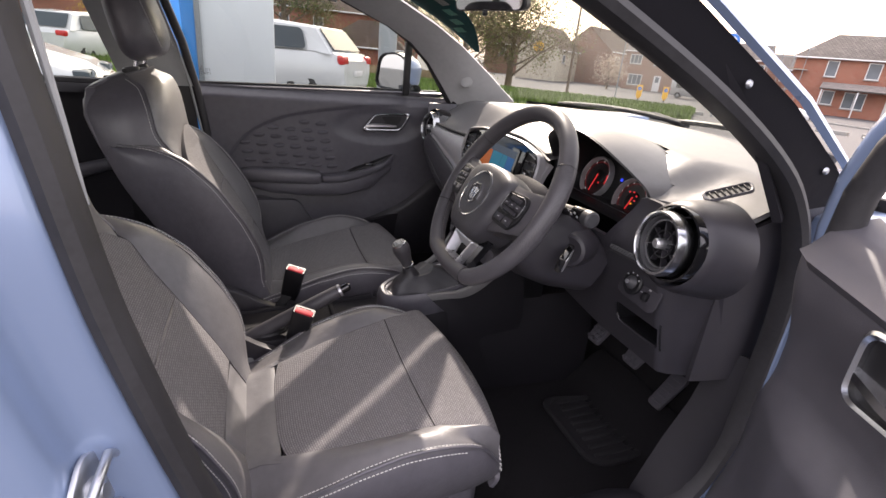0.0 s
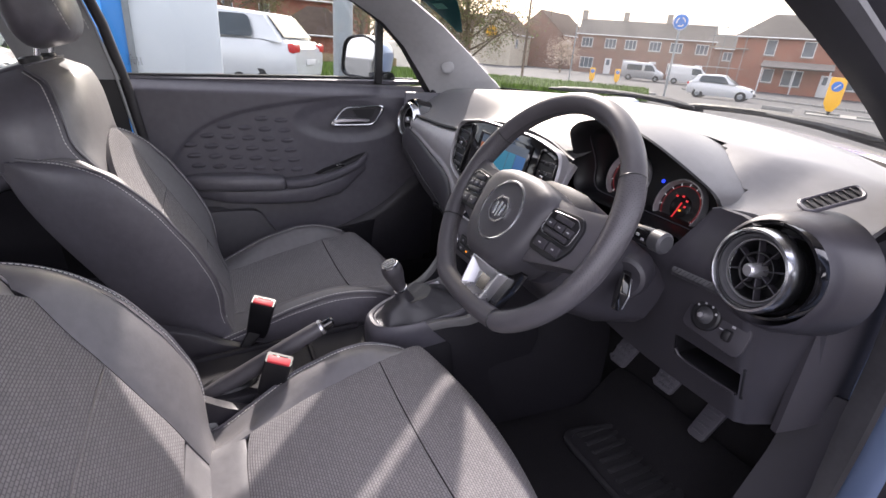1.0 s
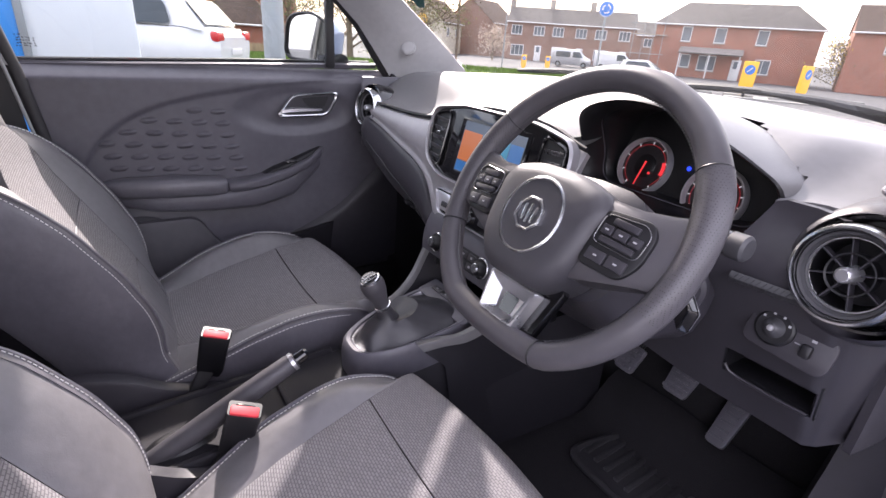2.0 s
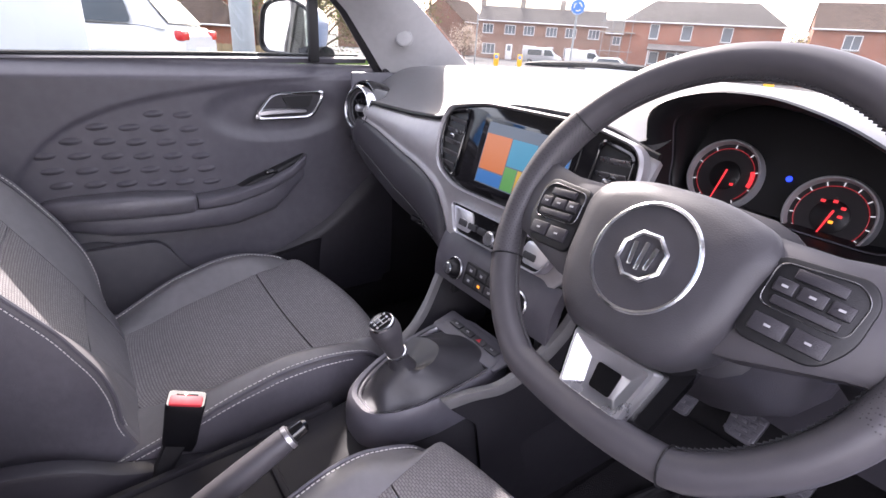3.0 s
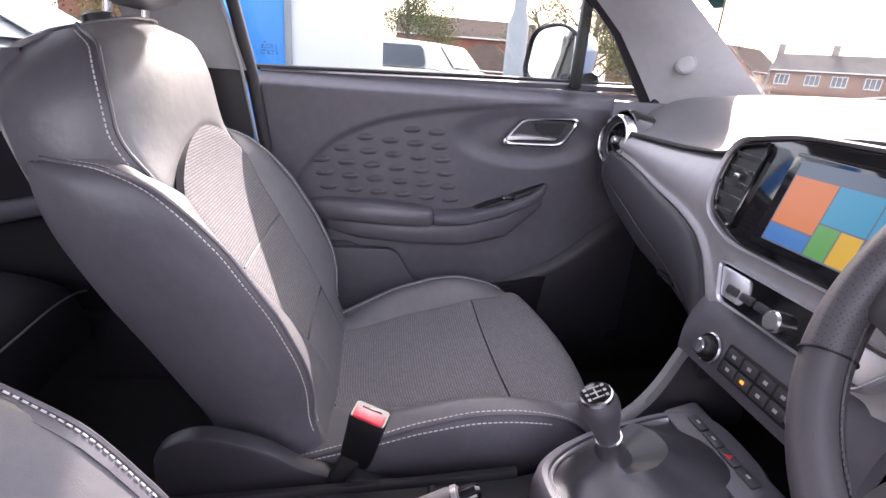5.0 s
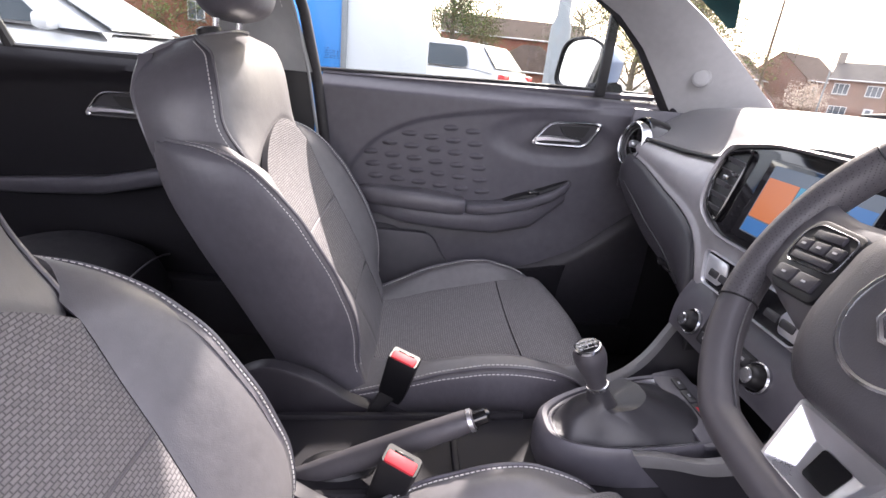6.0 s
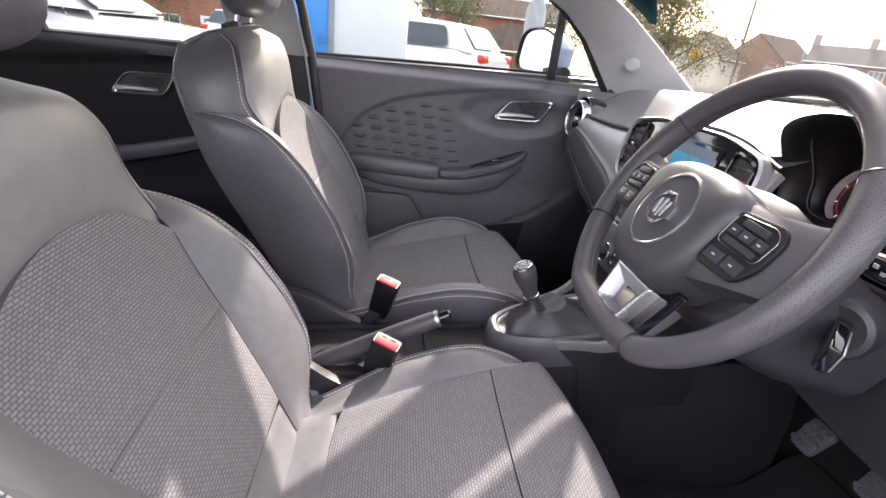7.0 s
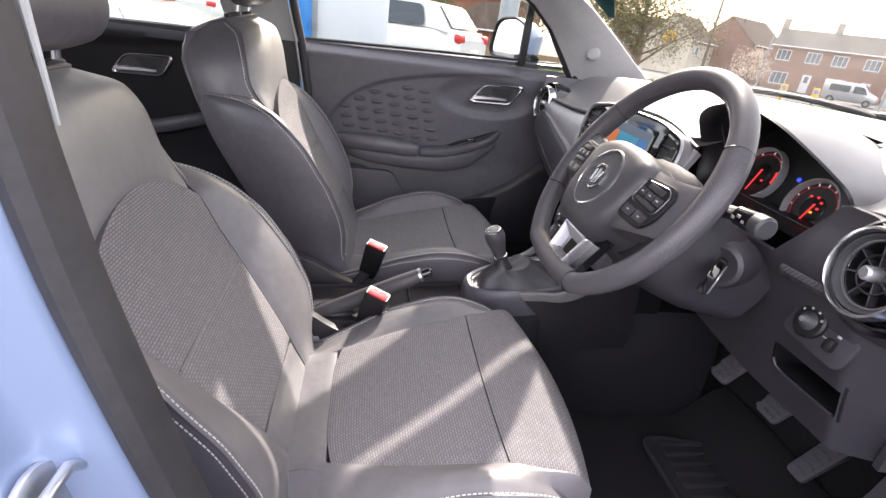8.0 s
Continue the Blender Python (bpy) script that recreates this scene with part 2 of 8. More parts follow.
def tube(bm, pts, r, n=8, caps=True, closed=False):
    """Round bar along a line; r may be a list."""
    pts = [Vector(p) for p in pts]
    rs = r if isinstance(r, (list, tuple)) else [r] * len(pts)
    rings = []
    ref = None
    for i, p in enumerate(pts):
        if closed:
            d = (pts[(i + 1) % len(pts)] - pts[i - 1]).normalized()
        else:
            d = (pts[min(i + 1, len(pts) - 1)] - pts[max(i - 1, 0)]).normalized()
        if ref is None:
            ref = Vector((0, 0, 1)) if abs(d.z) < 0.9 else Vector((0, 1, 0))
        a = (ref - d * ref.dot(d)).normalized()
        ref = a
        b = d.cross(a)
        rings.append([p + (a * math.cos(2 * math.pi * k / n) + b * math.sin(2 * math.pi * k / n)) * rs[i] for k in range(n)])
    if closed:
        rings.append(rings[0])
        loft(bm, rings, True, False)
        bmesh.ops.remove_doubles(bm, verts=bm.verts, dist=1e-6)
        return bm
    return loft(bm, rings, True, caps)


def lathe(bm, profile, m, n=32):
    """Turned form: (radius, height) pairs about the local z of m."""
    rings = []
    for r, h in profile:
        rings.append([m @ Vector((max(r, 1e-5) * math.cos(2 * math.pi * k / n), max(r, 1e-5) * math.sin(2 * math.pi * k / n), h)) for k in range(n)])
    return loft(bm, rings, True, False)


def prism(bm, outline, m, depth, bevel=0.0):
    """Plate: a 2D outline in the local xy of m, pulled from local z = 0 to depth."""
    a = [bm.verts.new(m @ Vector((x, y, 0))) for x, y in outline]
    b = [bm.verts.new(m @ Vector((x, y, depth))) for x, y in outline]
    n = len(outline)
    fs = [bm.faces.new(list(reversed(a))), bm.faces.new(b)]
    for i in range(n):
        fs.append(bm.faces.new((a[i], a[(i + 1) % n], b[(i + 1) % n], b[i])))
    bmesh.ops.recalc_face_normals(bm, faces=fs)
    if bevel:
        es = [e for e in fs[1].edges]
        bmesh.ops.bevel(bm, geom=es, offset=bevel, segments=2, profile=0.5, affect="EDGES", clamp_overlap=True)
    return bm


def frame_plate(bm, outer, inner, m, depth, crown=0.0):
    """Closed band between two outlines of equal count."""
    n = len(outer)
    rows = []
    for o, h in ((outer, 0), (outer, depth), ([((a[0] + b[0]) / 2, (a[1] + b[1]) / 2) for a, b in zip(outer, inner)], depth + crown), (inner, depth), (inner, 0)):
        rows.append([m @ Vector((x, y, h)) for x, y in o])
    rows.append(rows[0])
    loft(bm, rows, True, False)
    bmesh.ops.remove_doubles(bm, verts=bm.verts, dist=1e-6)
    bmesh.ops.recalc_face_normals(bm, faces=bm.faces)
    return bm


def rounded(pts, r, n=5):
    """Outline with rounded corners."""
    out = []
    c = len(pts)
    for i in range(c):
        p, a, b = Vector(pts[i]), Vector(pts[i - 1]), Vector(pts[(i + 1) % c])
        da, db = (a - p), (b - p)
        k = min(r, da.length * 0.45, db.length * 0.45)
        s, e = p + da.normalized() * k, p + db.normalized() * k
        for j in range(n + 1):
            t = j / n
            out.append(tuple(s * (1 - t) ** 2 + p * 2 * t * (1 - t) + e * t * t))
    return out


def interp(table, x):
    """Smooth value from (x, y) pairs."""
    if x <= table[0][0]:
        return table[0][1]
    for (a, p), (b, q) in zip(table, table[1:]):
        if x <= b:
            t = (x - a) / (b - a)
            return p + (q - p) * t
    return table[-1][1]


def soft_interp(table, x, w=0.012):
    return sum(interp(table, x + w * k) for k in (-2, -1, 0, 1, 2)) / 5


def smooth(t):
    t = min(1, max(0, t))
    return t * t * (3 - 2 * t)


def patch(f, nu, nv, pinch=0.0, thick=0.0, flip=False, edge=0.006, bm=None, uvf=None):
    """Upholstery or moulding panel from f(u, v), its edges drawn in like a seam, with a UV map in metres."""
    bm = bm or bmesh.new()
    uvl = bm.loops.layers.uv.verify()
    ease = lambda k, n: 0.5 - 0.5 * math.cos(math.pi * k / n) if pinch else k / n
    us, vs_ = [ease(i, nu) for i in range(nu + 1)], [ease(j, nv) for j in range(nv + 1)]
    P = [[Vector(f(u, v)) for v in vs_] for u in us]
    L = []
    for i in range(nu + 1):
        row = []
        for j in range(nv + 1):
            du = P[min(i + 1, nu)][j] - P[max(i - 1, 0)][j]
            dv = P[i][min(j + 1, nv)] - P[i][max(j - 1, 0)]
            n = du.cross(dv)
            n = n.normalized() if n.length > 1e-12 else Vector((0, 0, 1))
            row.append(-n if flip else n)
        L.append(row)
    mu = sum((P[i + 1][nv // 2] - P[i][nv // 2]).length for i in range(nu))
    mv = sum((P[nu // 2][j + 1] - P[nu // 2][j]).length for j in range(nv))
    top = []
    for i in range(nu + 1):
        row = []
        for j in range(nv + 1):
            d = min(us[i] * mu, (1 - us[i]) * mu, vs_[j] * mv, (1 - vs_[j]) * mv)
            row.append(bm.verts.new(P[i][j] - L[i][j] * pinch * math.exp(-(d / edge) ** 2)))
        top.append(row)

    def quad(a, b, c, d, uv):
        face = bm.faces.new((d, c, b, a) if flip else (a, b, c, d))
        for lp, w in zip(face.loops, reversed(uv) if flip else uv):
            lp[uvl].uv = w
    for i in range(nu):
        for j in range(nv):
            uv = [uvf(us[p], vs_[q]) if uvf else (us[p] * mu, vs_[q] * mv) for p, q in ((i, j), (i + 1, j), (i + 1, j + 1), (i, j + 1))]
            quad(top[i][j], top[i + 1][j], top[i + 1][j + 1], top[i][j + 1], uv)
    if thick:
        low = [[bm.verts.new(top[i][j].co - L[i][j] * thick) for j in range(nv + 1)] for i in range(nu + 1)]
        z = [(0, 0)] * 4
        for i in range(nu):
            for j in range(nv):
                quad(low[i][j + 1], low[i + 1][j + 1], low[i + 1][j], low[i][j], z)
        rim = [(i, 0) for i in range(nu)] + [(nu, j) for j in range(nv)] + [(i, nv) for i in range(nu, 0, -1)] + [(0, j) for j in range(nv, 0, -1)]
        for (a, b), (c, d) in zip(rim, rim[1:] + rim[:1]):
            quad(top[c][d], top[a][b], low[a][b], low[c][d], z)
    return bm


def dashes(bm, pts, length=0.006, gap=0.0035, r=0.0008):
    """Row of stitches along a line."""
    pts = [Vector(p) for p in pts]
    segs = [(a, b, (b - a).length) for a, b in zip(pts, pts[1:])]
    total = sum(s[2] for s in segs)

    def at(s):
        for a, b, k in segs:
            if s <= k:
                return a + (b - a) * (s / max(k, 1e-9))
            s -= k
        return pts[-1]
    s = 0
    while s + length < total:
        a, b = at(s), at(s + length)
        d = (b - a).normalized()
        x = d.cross(Vector((0.31, 0.17, 0.93))).normalized() * r
        y = d.cross(x).normalized() * r
        q = [[bm.verts.new(p + c) for c in (x, y, -x, -y)] for p in (a, (a + b) / 2 , b)]
        for e, g in zip(q, q[1:]):
            for k in range(4):
                bm.faces.new((e[k], e[(k + 1) % 4], g[(k + 1) % 4], g[k]))
        s += length + gap
    bmesh.ops.recalc_face_normals(bm, faces=bm.faces)
    return bm


def facing(origin, normal, up=(0, 0, 1)):
    """Pose whose local z is the normal and whose local y is nearest to up."""
    z = Vector(normal).normalized()
    x = Vector(up).cross(z).normalized()
    y = z.cross(x)
    m = Matrix((x, y, z)).transposed().to_4x4()
    return Matrix.Translation(origin) @ m


# ---- car shell ----
def band(bm, rows):
    """Skin between open lines of equal count."""
    return loft(bm, rows, False, False)


def slab(f, nu, nv, thick, flip=False):
    return patch(f, nu, nv, 0, thick, flip)


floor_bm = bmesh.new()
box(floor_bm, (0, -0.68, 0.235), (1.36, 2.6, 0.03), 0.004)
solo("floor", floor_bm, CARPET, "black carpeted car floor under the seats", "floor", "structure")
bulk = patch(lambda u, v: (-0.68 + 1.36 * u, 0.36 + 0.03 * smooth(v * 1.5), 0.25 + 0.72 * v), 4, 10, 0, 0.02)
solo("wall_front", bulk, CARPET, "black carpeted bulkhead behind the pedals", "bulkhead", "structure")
rearwall = B((0, -2.0, 0.75), (1.36, 0.04, 1.1), 0.01)
solo("wall_rear", rearwall, DARK, "dark tailgate trim behind the rear seat", "tailgate", "structure")

# roof with its fabric lining
roof_f = lambda z0: (lambda u, v: (-0.6 + 1.2 * u, -0.34 - 1.66 * v, z0 - 0.10 * (2 * u - 1) ** 2 - 0.05 * (2 * v - 0.8) ** 2))
ceiling_bm = slab(roof_f(1.405), 12, 12, 0.02, True)
solo("ceiling", ceiling_bm, HEADLINER, "pale grey fabric headliner under the car roof", "headliner", "structure")
roof_bm = slab(roof_f(1.45), 12, 12, 0.02, True)
solo("roof", roof_bm, PAINT, "pale blue painted car roof", "roof", "structure")

# windscreen pillars: door side edge and glass side edge as (x, y, z)
FRAME_EDGE = [(0.672, 0.125, 0.94), (0.668, 0.065, 1.02), (0.663, 0.004, 1.097), (0.655, -0.07, 1.160), (0.645, -0.16, 1.205), (0.63, -0.323, 1.267), (0.60, -0.45, 1.30)]
GLASS_EDGE = [(0.60, 0.34, 0.985), (0.585, 0.30, 1.01), (0.575, 0.20, 1.085), (0.565, 0.09, 1.162), (0.555, -0.01, 1.218), (0.54, -0.154, 1.282), (0.52, -0.34, 1.345)]


def pillar(side, bulge=0.014, thick=0.012):
    def f(u, v):
        k = u * (len(FRAME_EDGE) - 1)
        i = min(int(k), len(FRAME_EDGE) - 2)
        t = k - i
        a = Vector(FRAME_EDGE[i]).lerp(Vector(FRAME_EDGE[i + 1]), t)
        b = Vector(GLASS_EDGE[i]).lerp(Vector(GLASS_EDGE[i + 1]), t)
        p = a.lerp(b, v)
        p.x -= bulge * math.sin(math.pi * v)
        p.y -= bulge * 0.8 * math.sin(math.pi * v)
        return (side * p.x, p.y, p.z)
    return patch(f, 18, 6, 0, thick, side < 0)


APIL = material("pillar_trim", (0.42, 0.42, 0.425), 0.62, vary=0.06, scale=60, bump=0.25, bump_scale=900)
pl = thing("windscreen_pillar", "grey moulded windscreen pillar trim with a round tweeter grille", "pillar trim", (-0.6, 0.1, 1.0))
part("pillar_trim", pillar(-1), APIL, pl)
tw = facing((-0.607, 0.135, 1.045), (0.80, -0.60, 0.12))
part("tweeter_grille", lathe(bmesh.new(), [(0.0, 0.006), (0.013, 0.0065), (0.0165, 0.0055), (0.018, 0.003), (0.0195, 0.004), (0.021, 0.001), (0.021, -0.01), (0.0, -0.01)], tw, 32), APIL, pl, "round grey tweeter grille")
pr = thing("windscreen_pillar", "windscreen pillar trim beside the driver, toned dark for shade", "pillar trim", (0.6, 0.1, 1.0))
# mirrors the pale passenger trim; its shaded side is given as a near-black colour
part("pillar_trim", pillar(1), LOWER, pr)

# windscreen
def ws(u, v):
    k = v * 6
    i = min(int(k), 5)
    a = Vector(GLASS_EDGE[i]).lerp(Vector(GLASS_EDGE[i + 1]), k - i)
    s = 2 * u - 1
    fwd = (0.30 - 0.20 * v) * (1 - s * s)
    return (a.x * s, a.y + fwd + 0.004, a.z + 0.035 * v * (1 - s * s) + 0.004)


window_1 = solo("window_1", patch(ws, 16, 10, 0, 0.004), SCREEN_GLASS, "clear raked windscreen of the car", "windscreen", "structure")
window_1.visible_shadow = False
head = bmesh.new()
band(head, [[(-0.52, -0.33, 1.342), (-0.25, -0.255, 1.372), (0, -0.23, 1.382), (0.25, -0.255, 1.372), (0.52, -0.33, 1.342)],
            [(-0.6, -0.42, 1.30), (-0.3, -0.39, 1.362), (0, -0.37, 1.39), (0.3, -0.39, 1.362), (0.6, -0.42, 1.30)]])
bmesh.ops.solidify(head, geom=head.faces, thickness=0.025)
solo("trim_header", head, HEADLINER, "pale grey header rail above the windscreen", "trim", "structure")

# body shell outside: bonnet scuttle, sides
cowl = patch(lambda u, v: (-0.66 + 1.32 * u, 0.66 - 0.34 * (2 * u - 1) ** 2 + 0.14 * v, 0.975 - 0.03 * v), 14, 3, 0, 0.01)
solo("scuttle_panel", cowl, DARK, "black plastic scuttle panel under the windscreen", "scuttle", "structure")
bonnet = patch(lambda u, v: (-0.72 + 1.44 * u, 0.80 - 0.30 * (2 * u - 1) ** 2 + 0.7 * v, 0.945 - 0.03 * (2 * u - 1) ** 2 - 0.16 * v * v), 14, 8, 0, 0.012)
solo("bonnet", bonnet, PAINT, "pale blue car bonnet", "bonnet", "structure")


def wiper(y0, x0, x1, y1):
    w = thing("windscreen_wiper", "black windscreen wiper parked at the foot of the glass", "wiper", (x0, y0, 0.985), "wipers")
    part("arm", tube(bmesh.new(), [(x0, y0 + 0.03, 0.99), (x0 + (x1 - x0) * 0.25, y0 + 0.01, 1.008), ((x0 + x1) / 2, (y0 + y1) / 2, 1.012)], [0.012, 0.009, 0.005], 8), RUBBER, w)
    pts = [(x0 + (x1 - x0) * t, y0 + (y1 - y0) * t + 0.02 * math.sin(3 * t), 1.0 + 0.012 * math.sin(math.pi * t)) for t in [k / 10 for k in range(11)]]
    part("blade", tube(bmesh.new(), pts, [0.004] + [0.008] * 9 + [0.004], 6), RUBBER, w)
    return w


wiper(0.60, 0.42, -0.12, 0.66)
wiper(0.64, -0.06, -0.52, 0.48)

# driver's door opening: rubber seal loop, black pillar strip, painted body
SEAL = [(0.655, -0.52, 1.292), (0.66, -0.36, 1.245), (0.664, -0.22, 1.190), (0.667, -0.06, 1.118), (0.669, 0.07, 1.045), (0.672, 0.145, 0.98), (0.675, 0.195, 0.89),
        (0.678, 0.212, 0.76), (0.68, 0.205, 0.60), (0.682, 0.175, 0.47), (0.684, 0.11, 0.385), (0.686, 0.0, 0.36), (0.688, -0.3, 0.355), (0.69, -0.55, 0.37),
(0.695, -0.60, 0.42), (0.70, -0.635, 0.52), (0.705, -0.685, 0.68), (0.705, -0.727, 0.85), (0.703, -0.745, 0.94), (0.698, -0.762, 1.05), (0.69, -0.776, 1.14), (0.675, -0.775, 1.23), (0.66, -0.70, 1.285)]


def rounded_loop(pts, k=4):
    """Catmull-Rom loop."""
    n = len(pts)
    out = []
    P = [Vector(p) for p in pts]
    for i in range(n):
        a, b, c, d = P[i - 1], P[i], P[(i + 1) % n], P[(i + 2) % n]
        for j in range(k):
            t = j / k
            out.append(0.5 * (2 * b + (c - a) * t + (2 * a - 5 * b + 4 * c - d) * t * t + (3 * b - a - 3 * c + d) * t ** 3))
    return out


def loop_band(loop, offs):
    """Section of (outward, sideways x) offsets swept round a loop in the y-z plane."""
    c = sum(loop, Vector()) / len(loop)
    rings = []
    n = len(loop)
    for i, p in enumerate(loop):
        d = (loop[(i + 1) % n] - loop[i - 1]).normalized()
        out = Vector((1, 0, 0)).cross(d).normalized()
        if out.dot(p - c) < 0:
            out = -out
        k = 0.55
        rings.append([p + out * o * k + Vector((s, 0, 0)) for o, s in offs])
    rings.append(rings[0])
    bm = bmesh.new()
    loft(bm, rings, True, False)
    bmesh.ops.remove_doubles(bm, verts=bm.verts, dist=1e-6)
    bmesh.ops.recalc_face_normals(bm, faces=bm.faces)
    return bm


loop = rounded_loop(SEAL)
solo("door_seal", loop_band(loop, [(-0.026, -0.012), (-0.028, 0.004), (-0.018, 0.018), (0.0, 0.022), (0.016, 0.018), (0.024, 0.006), (0.024, -0.014)]), RUBBER,
     "black rubber seal round the open driver's door aperture", "door seal", "structure")
strip = thing("pillar_strip", "black strip with screws beside the windscreen pillar", "pillar strip", (0.66, 0, 1.12), kind="structure")
sb = bmesh.new()
band(sb, [[(0.662, -0.36, 1.27), (0.662, -0.2, 1.20), (0.660, 0.05, 1.085), (0.664, 0.13, 1.03), (0.67, 0.20, 0.96)],
          [(0.672, -0.24, 1.272), (0.667, -0.10, 1.208), (0.664, 0.10, 1.112), (0.664, 0.235, 1.026), (0.67, 0.29, 0.97)]])
bmesh.ops.solidify(sb, geom=sb.faces, thickness=0.015)
part("panel", sb, MATTE, strip)
for y, z in ((-0.004, 1.132), (0.206, 1.020)):
    part("screw", lathe(bmesh.new(), [(0, 0.004), (0.003, 0.004), (0.0055, 0.002), (0.006, 0), (0, 0)], facing((0.668, y, z), (1, 0, 0)), 12), STEEL, strip)
ob_ = bmesh.new()
band(ob_, [[(0.676, -0.24, 1.274), (0.671, -0.10, 1.211), (0.668, 0.10, 1.115), (0.668, 0.235, 1.029), (0.68, 0.30, 0.965)],
           [(0.683, -0.23, 1.276), (0.679, -0.09, 1.213), (0.676, 0.11, 1.117), (0.676, 0.243, 1.031), (0.69, 0.31, 0.965)],
           [(0.678, -0.222, 1.282), (0.674, -0.082, 1.219), (0.671, 0.118, 1.123), (0.671, 0.250, 1.036), (0.685, 0.33, 0.965)]])
bmesh.ops.solidify(ob_, geom=ob_.faces, thickness=0.006)
part("outer_skin", ob_, PAINT, strip, "pale blue painted outer edge of the pillar")

# painted body round the opening behind the seal
bp = bmesh.new()
prof = [(0.69, 0.02), (0.705, 0.018), (0.722, 0.022), (0.730, 0.045), (0.738, 0.062), (0.752, 0.068), (0.772, 0.070), (0.783, 0.082), (0.79, 0.11), (0.795, 0.16), (0.80, 0.30)]
edge = [(-0.595, 0.30), (-0.625, 0.45), (-0.643, 0.55), (-0.676, 0.68), (-0.718, 0.85), (-0.738, 0.96), (-0.752, 1.05), (-0.772, 1.16), (-0.79, 1.26), (-0.81, 1.36)]
def eased(pts, k=4):
    """Open Catmull-Rom line through points of any dimension."""
    P = [Vector(p) for p in pts]
    out = []
    for n in range(len(P) - 1):
        a, b, c, d = P[max(n - 1, 0)], P[n], P[n + 1], P[min(n + 2, len(P) - 1)]
        out += [0.5 * (2 * b + (c - a) * t + (2 * a - 5 * b + 4 * c - d) * t * t + (3 * b - a - 3 * c + d) * t ** 3) for t in [m / k for m in range(k)]]
    return out + [P[-1]]


band(bp, [[(x - 0.10 * smooth((z - 0.95) / 0.45), y - o, z) for x, o in eased(prof)] for y, z in eased(edge, 3)])
bmesh.ops.solidify(bp, geom=bp.faces, thickness=0.004)
solo("car_body", bp, PAINT, "pale blue painted door pillar of the car", "car body", "structure")
sillp = bmesh.new()
band(sillp, [[(0.60, y, 0.25), (0.62, y, 0.355), (0.66, y, 0.372), (0.70, y, 0.36), (0.76, y, 0.345), (0.79, y, 0.31), (0.79, y, 0.2)] for y in (-0.75, -0.5, -0.2, 0.1, 0.3)])
solo("sill_panel", sillp, PAINT, "painted sill under the driver's door opening", "sill", "structure")
kick = bmesh.new()
band(kick, [[(0.612, e + 0.16, z), (0.614, e + 0.03, z), (0.622, e, z), (0.650, (e + q) / 2 - 0.004, z), (0.676, q, z)] for z, e, q in ((0.68, 0.195, 0.212), (0.56, 0.160, 0.197), (0.48, 0.120, 0.172), (0.42, 0.095, 0.138), (0.37, 0.075, 0.09), (0.27, 0.06, 0.07))])
bmesh.ops.solidify(kick, geom=kick.faces, thickness=0.008)
# footwell shade is put into the kick panel's colour
solo("kick_panel", kick, LOWER, "plastic kick panel beside the pedals, toned dark for shade", "kick panel", "structure")
scuff = patch(lambda u, v: (0.612 + 0.05 * v, -0.68 + 0.76 * u, 0.36 + 0.022 * math.sin(math.pi * v * 0.6) - 0.02 * smooth((u - 0.9) * 10)), 12, 4, 0, 0.01)
solo("sill_trim", scuff, LOWER, "dark plastic door sill scuff trim", "sill trim", "structure")
rs = bmesh.new()
box(rs, (0.735, -1.4, 0.65), (0.09, 1.1, 0.62), 0.02)
box(rs, (0.66, -1.4, 1.3), (0.06, 1.2, 0.06), 0.02)
box(rs, (0.70, 0.62, 0.6), (0.14, 0.75, 0.7), 0.03)
solo("body_side", rs, PAINT, "pale blue painted side of the car", "car body", "structure")
ls = bmesh.new()
box(ls, (-0.74, 0.66, 0.6), (0.10, 0.9, 0.72), 0.03)
box(ls, (-0.75, -0.5, 0.28), (0.10, 2.4, 0.12), 0.02)
box(ls, (-0.64, -1.2, 1.30), (0.05, 1.7, 0.06), 0.02)
solo("body_side", ls, PAINT, "pale blue painted side of the car", "car body", "structure")

inner_sill = bmesh.new()
box(inner_sill, (-0.665, -0.95, 0.31), (0.05, 1.6, 0.20), 0.01)
solo("inner_sill", inner_sill, LOWER, "black plastic inner sill below the passenger doors", "sill trim", "structure")
kl = bmesh.new()
box(kl, (-0.672, 0.34, 0.60), (0.02, 0.46, 0.74), 0.006)
box(kl, (-0.675, -0.32, 0.30), (0.05, 0.95, 0.10), 0.015)
solo("kick_panel", kl, LOWER, "lining of the passenger footwell side, toned dark for shade", "kick panel", "structure")
striker = thing("door_striker", "zinc plated door striker bolted to the blue pillar", "door striker", (0.752, -0.76, 0.745))
sm = facing((0.752, -0.758, 0.745), (0.15, 1.0, 0.2))
part("plate", prism(bmesh.new(), rounded([(-0.042, -0.034), (0.036, -0.034), (0.030, 0.014), (0.004, 0.030), (-0.034, 0.012)], 0.014), sm, 0.005, 0.002), STEEL, striker)
part("bolt", lathe(bmesh.new(), [(0, 0.012), (0.007, 0.012), (0.010, 0.009), (0.010, 0.005), (0.015, 0.005), (0.015, 0.0)], sm @ Matrix.Translation((-0.006, -0.006, 0.004)), 12), STEEL, striker)
part("bolt", lathe(bmesh.new(), [(0, 0.012), (0.007, 0.012), (0.010, 0.009), (0.010, 0.005), (0.015, 0.005), (0.015, 0.0)], sm @ Matrix.Translation((0.004, -0.046, 0.004)), 12), STEEL, striker)
